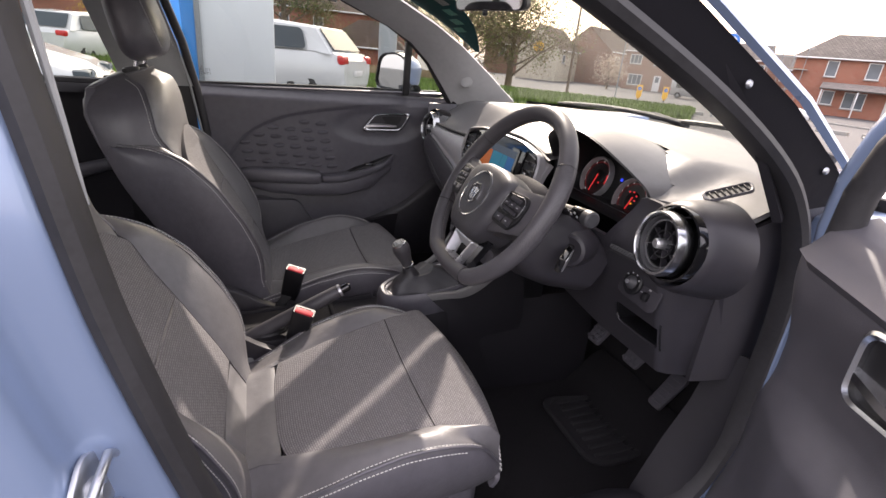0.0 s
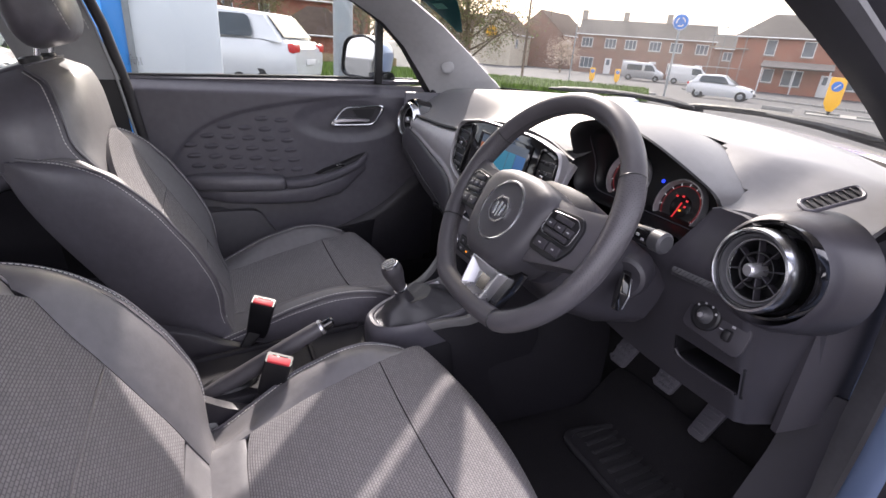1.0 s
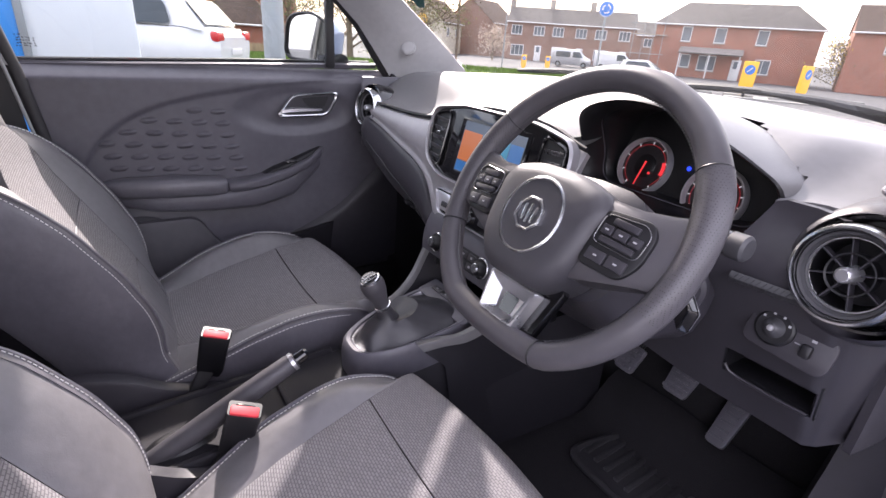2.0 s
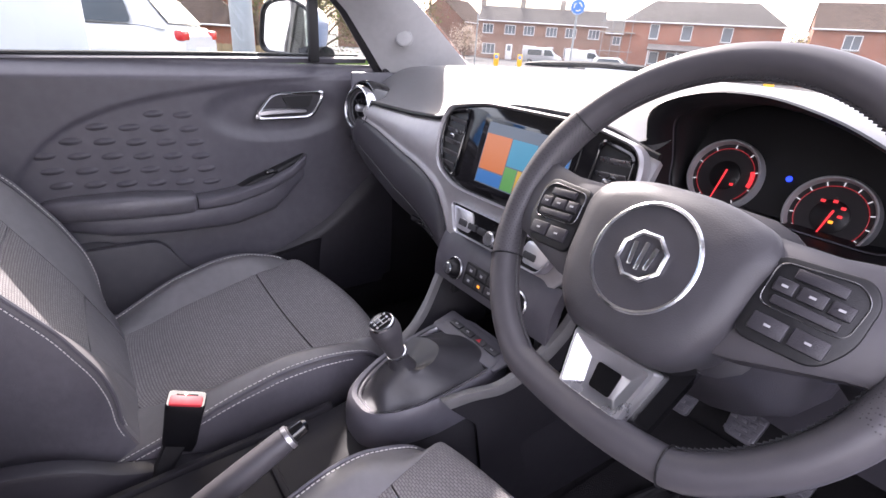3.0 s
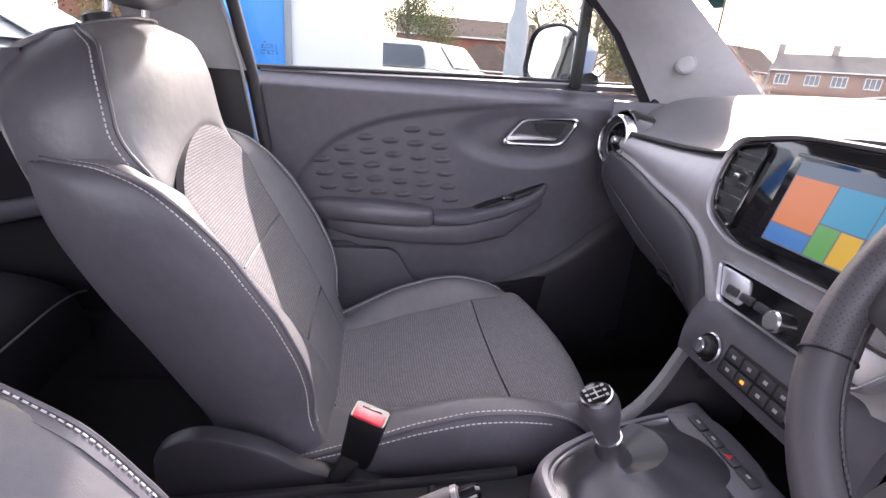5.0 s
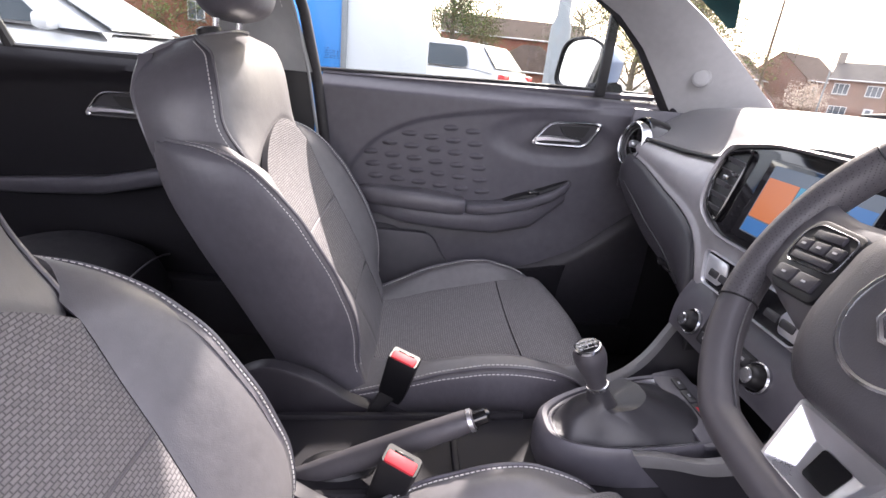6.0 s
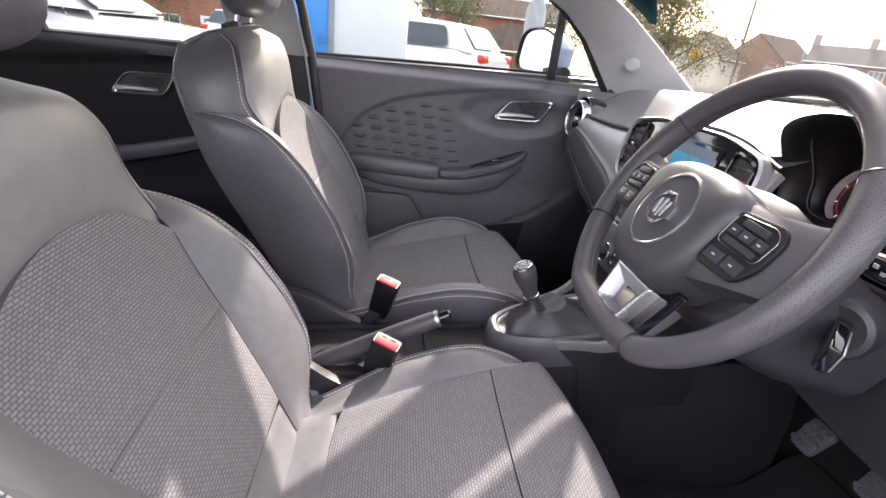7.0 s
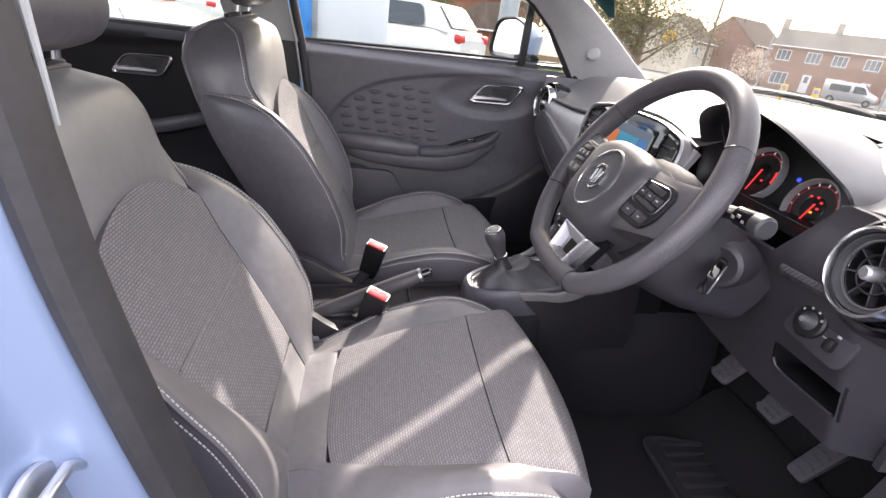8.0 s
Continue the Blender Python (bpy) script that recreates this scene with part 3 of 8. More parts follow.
part("loop", tube(bmesh.new(), [sm @ Vector(p) for p in ((-0.052, -0.016, 0), (-0.044, 0.000, 0.016), (-0.020, 0.014, 0.020), (0.014, 0.018, 0.018), (0.030, 0.004, 0.014), (0.036, -0.016, 0))], 0.0045, 10), STEEL, striker)

# pale upper trim on the driver's centre pillar
pale = thing("pillar_cover", "light grey centre pillar cover beside the driver", "pillar trim", (0.68, -0.74, 1.0), kind="structure")
part("cover", tube(bmesh.new(), [(0.681, -0.741, 0.985), (0.678, -0.748, 1.05), (0.670, -0.760, 1.14), (0.655, -0.757, 1.23)], [0.002, 0.003, 0.004, 0.005], 8), PILLAR, pale)

# left centre pillar
cp = thing("centre_pillar", "centre pillar with pale upper and black lower trim", "pillar trim", (-0.66, -0.88, 0.9), kind="structure")
part("upper_trim", slab(lambda u, v: (-0.665 + 0.02 * math.sin(math.pi * u), -0.775 - 0.2 * u - 0.12 * v, 0.965 + 0.36 * v), 6, 6, 0.03, True), PILLAR, cp)
part("lower_trim", slab(lambda u, v: (-0.672 + 0.02 * math.sin(math.pi * u), -0.735 - 0.24 * u - 0.05 * v, 0.28 + 0.70 * v), 6, 6, 0.03, True), DARK, cp)
part("edge_seal", tube(bmesh.new(), [(-0.675, -0.715, 0.3), (-0.675, -0.735, 0.6), (-0.675, -0.752, 0.82), (-0.675, -0.772, 0.96), (-0.668, -0.80, 1.094), (-0.65, -0.85, 1.25), (-0.63, -0.88, 1.3)], 0.013, 10), RUBBER, cp)
part("edge_strip", tube(bmesh.new(), [(-0.655, -0.745, 0.7), (-0.65, -0.785, 0.96), (-0.645, -0.815, 1.09), (-0.63, -0.865, 1.25)], 0.0035, 8), PILLAR, cp, "pale pillar edge strip")


# ---- passenger door ----
def door_x(y, z):
    """Inner face of the door: sill roll, scooped field below the swoosh, pocket bulge."""
    line = soft_interp([(-0.80, 0.55), (-0.76, 0.60), (-0.70, 0.74), (-0.66, 0.80), (-0.548, 0.87), (-0.40, 0.905), (-0.222, 0.93), (0.03, 0.952), (0.2, 0.955)], y, 0.03)
    x = -0.684 - 0.035 * smooth((z - 0.935) / 0.035)
    x -= 0.010 * smooth((line - z) / 0.014 + 0.5) * smooth((z - 0.55) / 0.1)
    cup = ((y + 0.165) / 0.15) ** 2 + ((z - 0.858) / 0.058) ** 2
    x -= 0.012 * smooth(1.5 - cup)
    return x


def door_low(y):
    """Upper edge of the door's lower section."""
    return soft_interp([(-0.80, 0.60), (-0.55, 0.60), (-0.45, 0.51), (-0.38, 0.485), (-0.2, 0.50), (-0.05, 0.57), (0.05, 0.66), (0.2, 0.78)], y, 0.02)


door_1 = thing("door_1", "closed dark plastic passenger door with chrome handle and padded armrest", "car door", (-0.7, -0.3, 0.3), kind="structure")
def door_up(u, v):
    y = -0.765 + 0.905 * u
    z = door_low(y) - 0.01 + (0.982 - door_low(y)) * v
    return (door_x(y, z), y, z)


def door_down(u, v):
    y = -0.765 + 0.905 * u
    z = 0.30 + (door_low(y) - 0.30) * v
    return (-0.668 + 0.012 * math.sin(math.pi * v) - 0.012 * smooth((v - 0.93) / 0.07), y, z)


part("panel", patch(door_up, 170, 110, 0, 0.01), PLASTIC, door_1, sharp=60)
# the shadow below the armrest is put into this section's dark colour
part("lower_panel", patch(door_down, 60, 24, 0, 0.01), DASHLOW, door_1, "lower section with the door pocket, coloured dark for shade", sharp=60)
part("backing", B((-0.712, 0.0, 0.61), (0.012, 0.30, 0.24), 0.003), DASHLOW, door_1)
part("sill_cap", patch(lambda u, v: (-0.716 - 0.022 * v, -0.765 + 0.85 * u, interp([(0, 0.966), (0.5, 0.978), (1, 0.988)], u) + 0.004 * math.sin(math.pi * v)), 20, 4, 0, 0.012), PLASTIC, door_1)
part("window_seal", tube(bmesh.new(), [(-0.735, -0.78, 0.972), (-0.737, -0.3, 0.986), (-0.737, 0.07, 0.992)], 0.006, 8), RUBBER, door_1)
ft = bmesh.new()
tube(ft, [(-0.70, 0.13, 0.95), (-0.695, 0.10, 0.985), (-0.69, 0.015, 1.105), (-0.683, -0.06, 1.172), (-0.672, -0.15, 1.222), (-0.655, -0.323, 1.285), (-0.64, -0.5, 1.325), (-0.64, -0.75, 1.335)], 0.019, 8)
part("window_frame", ft, RUBBER, door_1, "black rubber window frame")
part("quarter_bar", B((-0.712, -0.062, 1.075), (0.02, 0.026, 0.20), 0.006), DARK, door_1, "upright black quarter light bar")
gl = part("window_pane", patch(lambda u, v: (-0.738 + 0.075 * v, -0.80 + 0.9 * u, 0.955 + 0.36 * v), 8, 6, 0, 0.004, True), GLASS, door_1, "clear side window")
gl.visible_shadow = False
# small printed sticker on the glass
dots = bmesh.new()
rnd = random.Random(4)
for k in range(26):
    box(dots, (-0.7335 + 0.0, -0.765 + 0.006 * (k % 6) + 0.004 * rnd.random(), 1.0 + 0.0055 * (k // 6) + rnd.random() * 0.002), (0.0008, 0.002 + 0.003 * rnd.random(), 0.0022), 0)
part("sticker_print", dots, DARK, door_1, "tiny printed marks of a window sticker")

# dimples pressed out of the scooped field
dm = bmesh.new()
rings = []
for r, h in ((0.0, 0.0060), (0.35, 0.0056), (0.65, 0.0042), (0.9, 0.0018), (1.15, 0.0002), (1.3, -0.001)):
    rings.append([Vector((h, 0.0165 * max(r, 0.02) * math.cos(2 * math.pi * k / 12), 0.0062 * max(r, 0.02) * math.sin(2 * math.pi * k / 12))) for k in range(12)])
loft(dm, rings, True, False)
dimple_me = finish(dm, "dimple", PLASTIC)
for r in range(6):
    for c in range((4, 2, 1, 0, 0, 0)[r], 6):
        y, z = -0.637 + 0.057 * c + 0.0085 * (r - 3), 0.787 - 0.004 * c + 0.031 * (3 - r)
        d = new("dimple", dimple_me)
        d.parent = door_1
        d.location = Vector((door_x(y, z) + 0.0008, y, z)) - door_1.location
        d.rotation_euler = (0.06, 0, 0)


def arm_section(y, z0, z1, depth):
    """Rounded armrest section at y."""
    x0 = -0.705
    pts = []
    zc, hz = (z0 + z1) / 2, (z1 - z0) / 2
    for k in range(16):
        a = 2 * math.pi * k / 16
        c, s = math.cos(a), math.sin(a)
        pts.append((x0 + depth * (0.5 + 0.5 * math.copysign(abs(c) ** 0.5, c)), y, zc + hz * math.copysign(abs(s) ** 0.6, s)))
    return pts


part("armrest", loft(bmesh.new(), [arm_section(y, a, b, d) for y, a, b, d in ((-0.665, 0.668, 0.688, 0.02), (-0.655, 0.662, 0.697, 0.045), (-0.62, 0.656, 0.703, 0.064), (-0.5, 0.650, 0.702, 0.070), (-0.42, 0.647, 0.694, 0.068), (-0.388, 0.648, 0.690, 0.066), (-0.380, 0.652, 0.686, 0.058))]), LEATHER, door_1, "padded armrest top")
part("pull_cup", loft(bmesh.new(), [arm_section(y, a, b, d) for y, a, b, d in ((-0.377, 0.650, 0.678, 0.056), (-0.36, 0.650, 0.680, 0.064), (-0.30, 0.657, 0.686, 0.068), (-0.22, 0.676, 0.704, 0.064), (-0.15, 0.702, 0.730, 0.052), (-0.11, 0.726, 0.754, 0.032), (-0.098, 0.738, 0.754, 0.012))]), PLASTIC, door_1, "rising front of the armrest")
part("armrest_base", loft(bmesh.new(), [arm_section(y, a, b, d) for y, a, b, d in ((-0.65, 0.635, 0.665, 0.03), (-0.55, 0.612, 0.66, 0.055), (-0.42, 0.602, 0.655, 0.060), (-0.30, 0.602, 0.662, 0.060), (-0.2, 0.624, 0.685, 0.050), (-0.11, 0.695, 0.735, 0.018))]), PLASTIC, door_1, "curved underside of the armrest")
part("cup_recess", loft(bmesh.new(), [arm_section(y, a, b, d) for y, a, b, d in ((-0.28, 0.68, 0.690, 0.042), (-0.25, 0.69, 0.705, 0.044), (-0.2, 0.70, 0.722, 0.042), (-0.14, 0.72, 0.746, 0.034), (-0.11, 0.742, 0.756, 0.02))]), DARK, door_1)
part("window_switch", B((-0.674, -0.20, 0.718), (0.02, 0.03, 0.012), 0.003, None), PIANO, door_1, "small gloss black window switch")


def handle(parent, y0, z0, sx, mirror_y=1, at_x=-0.695, face=1):
    """Recessed door handle: chrome rim, dark cup, chrome lever."""
    out = [(-0.095, -0.034), (0.058, -0.032), (0.098, 0.036), (-0.046, 0.030)]
    inn = [(-0.083, -0.0275), (0.054, -0.0255), (0.086, 0.030), (-0.042, 0.0245)]
    m = Matrix.Translation((at_x, y0, z0)) @ Matrix(((0, 0, face, 0), (face * mirror_y, 0, 0, 0), (0, 1, 0, 0), (0, 0, 0, 1)))
    rim = part("handle_rim", frame_plate(bmesh.new(), rounded(out, 0.024), rounded(inn, 0.020), m, 0.006, 0.002), CHROME, parent, "chrome handle surround")
    part("cup", prism(bmesh.new(), rounded(inn, 0.020), m @ Matrix.Translation((0, 0, -0.004)), 0.0055), DASHLOW, rim)
    part("lever", loft(bmesh.new(), [[m @ Vector((x, y + dy, z)) for dy, z in ((-h, 0.003), (-h * 0.6, 0.003 + t), (h * 0.6, 0.003 + t), (h, 0.003))] for x, y, h, t in ((-0.078, -0.018, 0.007, 0.005), (-0.05, -0.014, 0.007, 0.011), (0.0, -0.013, 0.0055, 0.012), (0.030, -0.014, 0.0045, 0.010), (0.040, -0.014, 0.003, 0.006))]), SILVER, rim, "bright release lever")
    part("cup_wall", prism(bmesh.new(), rounded([(0.0, -0.006), (0.048, -0.006), (0.062, 0.024), (-0.02, 0.02)], 0.008), m @ Matrix.Translation((0, 0, 0.0005)), 0.0035), DARK, rim)
    return rim


handle(door_1, -0.137, 0.876, 1)
pk = bmesh.new()
pko = [(-0.755, 0.31), (-0.755, 0.590), (-0.475, 0.588), (-0.452, 0.572), (-0.432, 0.535), (-0.405, 0.500), (-0.38, 0.488), (-0.30, 0.485), (-0.30, 0.31)]
prism(pk, rounded(pko, 0.02), Matrix.Translation((-0.672, 0, 0)) @ Matrix(((0, 0, 1, 0), (1, 0, 0, 0), (0, 1, 0, 0), (0, 0, 0, 1))), 0.016, 0.006)
part("pocket_panel", pk, DOORLOW, door_1, "raised panel above the door pocket")
# pocket recess, its shade painted as near-black
part("pocket", slab(lambda u, v: (-0.655 - 0.03 * (2 * u - 1) ** 4, -0.44 + 0.36 * u, 0.31 + 0.165 * v + 0.05 * u * v), 14, 6, 0.02, True), LOWER, door_1)

# outside mirror on the passenger door
mir = thing("door_mirror", "pale blue door mirror outside the passenger window", "door mirror", (-0.82, -0.03, 1.0))
mm = facing((-0.835, -0.085, 1.052), (0.60, -0.79, 0.02))
mo = rounded([(-0.074, -0.058), (0.068, -0.062), (0.080, 0.035), (0.025, 0.066), (-0.058, 0.055)], 0.036, 6)
part("rim", frame_plate(bmesh.new(), [(x * 1.10, y * 1.12) for x, y in mo], mo, mm, 0.012, 0.003), DARK, mir)
part("mirror_glass", prism(bmesh.new(), mo, mm @ Matrix.Translation((0, 0, 0.002)), 0.003), MIRROR, mir, "mirror glass")
part("housing", loft(bmesh.new(), [[mm @ Vector((x * k, y * k, h)) for x, y in mo] for k, h in ((1.10, 0.0), (1.13, -0.03), (1.08, -0.07), (0.85, -0.105), (0.45, -0.125))]), PAINT, mir, "pale blue mirror housing")
part("foot", tube(bmesh.new(), [(-0.73, -0.02, 0.985), (-0.77, -0.03, 0.985), (-0.81, -0.04, 0.995)], [0.03, 0.026, 0.03], 10), DARK, mir)

# ---- rear left door ----
door_2 = thing("door_2", "closed rear passenger door with chrome handle, panel darkened for shade", "car door", (-0.7, -1.3, 0.3), kind="structure")


def rear_x(y, z):
    line = interp([(-1.75, 0.86), (-1.5, 0.885), (-1.3, 0.905), (-1.0, 0.93)], y)
    x = -0.684 - 0.03 * smooth((z - 0.925) / 0.03)
    x -= 0.014 * smooth((line - z) / 0.012 + 0.5) * smooth((z - 0.5) / 0.1)
    return x


# darker than the front door: the dim rear light is in the panel colour
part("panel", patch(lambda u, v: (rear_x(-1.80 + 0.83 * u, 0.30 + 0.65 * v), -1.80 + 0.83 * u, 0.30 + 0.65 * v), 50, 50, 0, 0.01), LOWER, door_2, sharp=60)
part("armrest", loft(bmesh.new(), [arm_section(y, a, b, d) for y, a, b, d in ((-1.62, 0.60, 0.63, 0.03), (-1.5, 0.605, 0.645, 0.05), (-1.3, 0.62, 0.665, 0.055), (-1.15, 0.655, 0.70, 0.05), (-1.03, 0.69, 0.73, 0.02))]), PLASTIC, door_2)
handle(door_2, -1.245, 0.842, 1)
part("window_frame", tube(bmesh.new(), [(-0.735, -0.98, 0.955), (-0.735, -1.3, 0.948), (-0.735, -1.72, 0.94), (-0.72, -1.78, 1.02), (-0.68, -1.68, 1.2), (-0.65, -1.5, 1.29), (-0.645, -1.1, 1.32)], 0.015, 8), RUBBER, door_2)
part("quarter_bar", tube(bmesh.new(), [(-0.735, -1.50, 0.93), (-0.70, -1.56, 1.12), (-0.66, -1.62, 1.3)], 0.013, 8), DARK, door_2)
g2 = part("window_pane", patch(lambda u, v: (-0.738 + 0.08 * v, -1.76 + 0.8 * u, 0.93 + 0.37 * v), 6, 6, 0, 0.004, True), GLASS, door_2)
g2.visible_shadow = False

# ---- driver's door, standing open ----
HINGE = Vector((0.806, 0.16, 0))
OPEN = radians(68)
dd = Vector((math.sin(OPEN), -math.cos(OPEN), 0))      # along the door from its hinge
dn = Vector((-math.cos(OPEN), -math.sin(OPEN), 0))     # its inner side


def dpt(s, t, z):
    return HINGE + dd * s + dn * t + Vector((0, 0, z))


door_3 = thing("door_3", "open driver's door with dark trim and chrome handle", "car door", (0.9, 0.1, 0.3), kind="structure")
def dtrim(u, v):
    s, z = -0.005 + 1.0 * u, 0.30 + 0.635 * v
    front = smooth((s + 0.005) / 0.14)
    t = 0.112 - 0.022 * smooth((0.92 - z) / 0.12) + (0.008 + 0.030 * front) * smooth((0.77 - z) / 0.06) + 0.022 * (1 - front) * smooth((0.62 - z) / 0.15)
    t -= 0.010 * (1 - smooth((s + 0.005) / 0.012))
    return dpt(s, t, z - 0.10 * max(0.0, s) * v)


part("panel", patch(dtrim, 60, 60, 0, 0.012, False), DOORLOW, door_3, "dark moulded lower trim", sharp=60)
part("hinge_face", patch(lambda u, v: dpt(0.006 - 0.004 * math.sin(math.pi * u), 0.002 + 0.092 * u, 0.30 + 0.61 * v), 6, 14, 0, 0.004), PAINT, door_3, "pale blue painted hinge face")
part("sill_cap", patch(lambda u, v: dpt(-0.005 + 1.0 * u, 0.120 - 0.085 * v - 0.012 * (1 - smooth(u * 60)), 0.937 - 0.10 * u + 0.022 * smooth(v * 2) + 0.03 * v), 30, 8, 0, 0.02, False), DOORLOW, door_3, "smooth grey door sill cap")
part("skin", patch(lambda u, v: dpt(0.0 + 1.03 * u, 0.0 - 0.06 * math.sin(math.pi * v), 0.28 + 0.66 * v), 20, 12, 0, 0.01, True), PAINT, door_3, "pale blue door skin")
fr_line = [(-0.022, 0.90), (-0.034, 0.96), (-0.030, 1.03), (-0.010, 1.09), (0.03, 1.15), (0.10, 1.21), (0.22, 1.27), (0.45, 1.32), (0.7, 1.34), (0.95, 1.34)]
part("window_frame", tube(bmesh.new(), [dpt(s, 0.045, z) for s, z in fr_line], 0.024, 12), PAINT, door_3, "pale blue window frame")
part("window_seal", tube(bmesh.new(), [dpt(s + 0.028, 0.060, z - 0.014) for s, z in fr_line[1:]], 0.019, 10), RUBBER, door_3, "black rubber window seal")
hdm = facing(dpt(0.240, 0.120, 0.868), dn)
hdo = rounded([(-0.085, -0.045), (0.085, -0.040), (0.092, 0.026), (0.062, 0.046), (-0.085, 0.046)], 0.022)
hdi = [(x * 0.90, y * 0.84) for x, y in hdo]
hr_ = part("handle_rim", frame_plate(bmesh.new(), hdo, hdi, hdm, 0.010, 0.003), CHROME, door_3, "chrome surround of handle and lock buttons")
part("cup", prism(bmesh.new(), hdi, hdm, 0.003), DARK, hr_)
for k in range(2):
    part("lock_button", prism(bmesh.new(), rounded([(0.046, -0.028 + 0.029 * k), (0.070, -0.028 + 0.029 * k), (0.070, -0.002 + 0.029 * k), (0.046, -0.002 + 0.029 * k)], 0.004), hdm, 0.008, 0.001), GREYBTN, hr_)
    part("symbol", B((0.058, -0.014 + 0.029 * k, 0.0084), (0.007, 0.008, 0.0008), 0, hdm), MARK, hr_)
part("lever", loft(bmesh.new(), [[hdm @ Vector((x, y + dy, z)) for dy, z in ((-h, 0.003), (-h * 0.6, 0.003 + t), (h * 0.6, 0.003 + t), (h, 0.003))] for x, y, h, t in ((0.040, -0.026, 0.004, 0.008), (0.02, -0.022, 0.007, 0.014), (-0.03, -0.016, 0.009, 0.016), (-0.076, -0.012, 0.008, 0.008))]), CHROME, hr_, "chrome release lever")
part("armrest", loft(bmesh.new(), [[dpt(s, 0.10 + d * math.cos(a), zc + hh * math.sin(a)) for a in [2 * math.pi * k / 16 for k in range(16)]] for s, d, zc, hh in ((0.15, 0.02, 0.63, 0.03), (0.20, 0.06, 0.643, 0.055), (0.29, 0.085, 0.656, 0.06), (0.6, 0.085, 0.666, 0.06), (0.85, 0.06, 0.66, 0.06))]), PLASTIC, door_3)
part("pull_trim", tube(bmesh.new(), [dpt(0.185, 0.165, 0.625), dpt(0.205, 0.178, 0.67), dpt(0.24, 0.186, 0.702), dpt(0.33, 0.192, 0.718), dpt(0.52, 0.192, 0.724)], [0.004, 0.007, 0.008, 0.008, 0.006], 8), SILVER, door_3, "satin silver pull trim")
g3 = part("window_pane", patch(lambda u, v: dpt(0.12 + 0.85 * u, 0.03, 0.97 + (0.08 + 0.26 * smooth(u * 2)) * v), 8, 6, 0, 0.004), GLASS, door_3)
g3.visible_shadow = False


# ---- dashboard ----
dash = thing("dashboard", "dark dashboard with satin grey trim, touchscreen and round end vents", "dashboard", (0, 0.1, 0.6))
CREASE = [(-0.66, 0.905), (-0.51, 0.903), (-0.364, 0.904), (-0.26, 0.910), (-0.225, 0.920), (-0.19, 0.937), (-0.13, 0.951), (-0.041, 0.959), (0.06, 0.960), (0.13, 0.952), (0.18, 0.938), (0.21, 0.93), (0.48, 0.925), (0.52, 0.93), (0.66, 0.925)]


def face_y(z):
    return -0.05 + 0.25 * (z - 0.665)


def pad(u, v):
    x = -0.645 + 1.29 * u
    zc = soft_interp(CREASE, x, 0.008)
    y0 = face_y(zc) + 0.006
    if x > 0.45:
        y0 += 0.045 * smooth((x - 0.45) / 0.08)
    end = 0.62 - 0.34 * (x / 0.645) ** 2
    y = y0 + (end - y0) * v
    top = 1.003 - 0.028 * abs(x / 0.645) ** 3
    z = zc + (top - zc) * smooth((y - y0) / 0.17) - 0.012 * smooth((v - 0.8) / 0.2)
    return (x, y, z)


tp = patch(pad, 90, 40, 0, 0.01)
HOOD_TOP = [(0.178, 0.980), (0.21, 1.000), (0.26, 1.014), (0.32, 1.015), (0.385, 0.999), (0.44, 0.971), (0.489, 0.938)]
under_hood = [f for f in tp.faces for c in (f.calc_center_median(),) if 0.178 < c.x < (0.492 if c.y < 0.105 else 0.472) and c.y < 0.18 and (c.y < 0.105 or c.z < interp(HOOD_TOP, c.x) - 0.004)]
bmesh.ops.delete(tp, geom=under_hood, context="FACES")
bmesh.ops.delete(tp, geom=[f for f in tp.faces if math.hypot(abs(f.calc_center_median().x) - 0.59, f.calc_center_median().z - 0.88) < 0.052 and f.calc_center_median().y < 0.05], context="FACES")
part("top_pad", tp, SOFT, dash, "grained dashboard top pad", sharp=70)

# satin trim: a wing that widens round the screen
TRIM_LOW = [(-0.57, 0.862), (-0.482, 0.849), (-0.351, 0.820), (-0.30, 0.811), (-0.251, 0.798), (-0.21, 0.780), (-0.178, 0.755), (-0.158, 0.730), (-0.145, 0.712), (-0.125, 0.698), (0.105, 0.698), (0.125, 0.712), (0.14, 0.735), (0.16, 0.765), (0.19, 0.80), (0.21, 0.85)]
GLOVE_LOW = [(-0.655, 0.800), (-0.609, 0.785), (-0.512, 0.745), (-0.371, 0.706), (-0.264, 0.690), (-0.19, 0.672), (-0.14, 0.655)]


def trim_f(u, v):
    x = -0.565 + 0.775 * u
    lo, hi = soft_interp(TRIM_LOW, x, 0.01), soft_interp(CREASE, x, 0.008) - 0.007
    z = lo + (hi - lo) * v
    bulge = 0.012 * math.sin(math.pi * v) + 0.010 * (1 - smooth((v) / 0.12))
    return (x, face_y(z) - bulge + 0.004, z)


part("trim_wing", patch(trim_f, 70, 16, 0.003, 0.01), GREYTRIM, dash, "satin grey dashboard trim", sharp=70)
part("crease_line", tube(bmesh.new(), [(-0.56 + 0.77 * k / 60, face_y(soft_interp(CREASE, -0.56 + 0.77 * k / 60, 0.008)) + 0.001, soft_interp(CREASE, -0.56 + 0.77 * k / 60, 0.008) - 0.003) for k in range(61)], 0.0045, 8), DARK, dash)

# plane of the centre stack
STACK = facing((0, face_y(0.80) - 0.001, 0.80), (0, -1, 0.25))


def S(x, z, out=0.0):
    """Point on the stack from world x, z, pushed out of its face."""
    return Vector((x, face_y(z), z)) + Vector((0, -0.970, 0.243)) * out


def loc(pts):
    """World x, z pairs on the stack to its local outline."""
    return [(x, (z - 0.80) * 1.031) for x, z in pts]


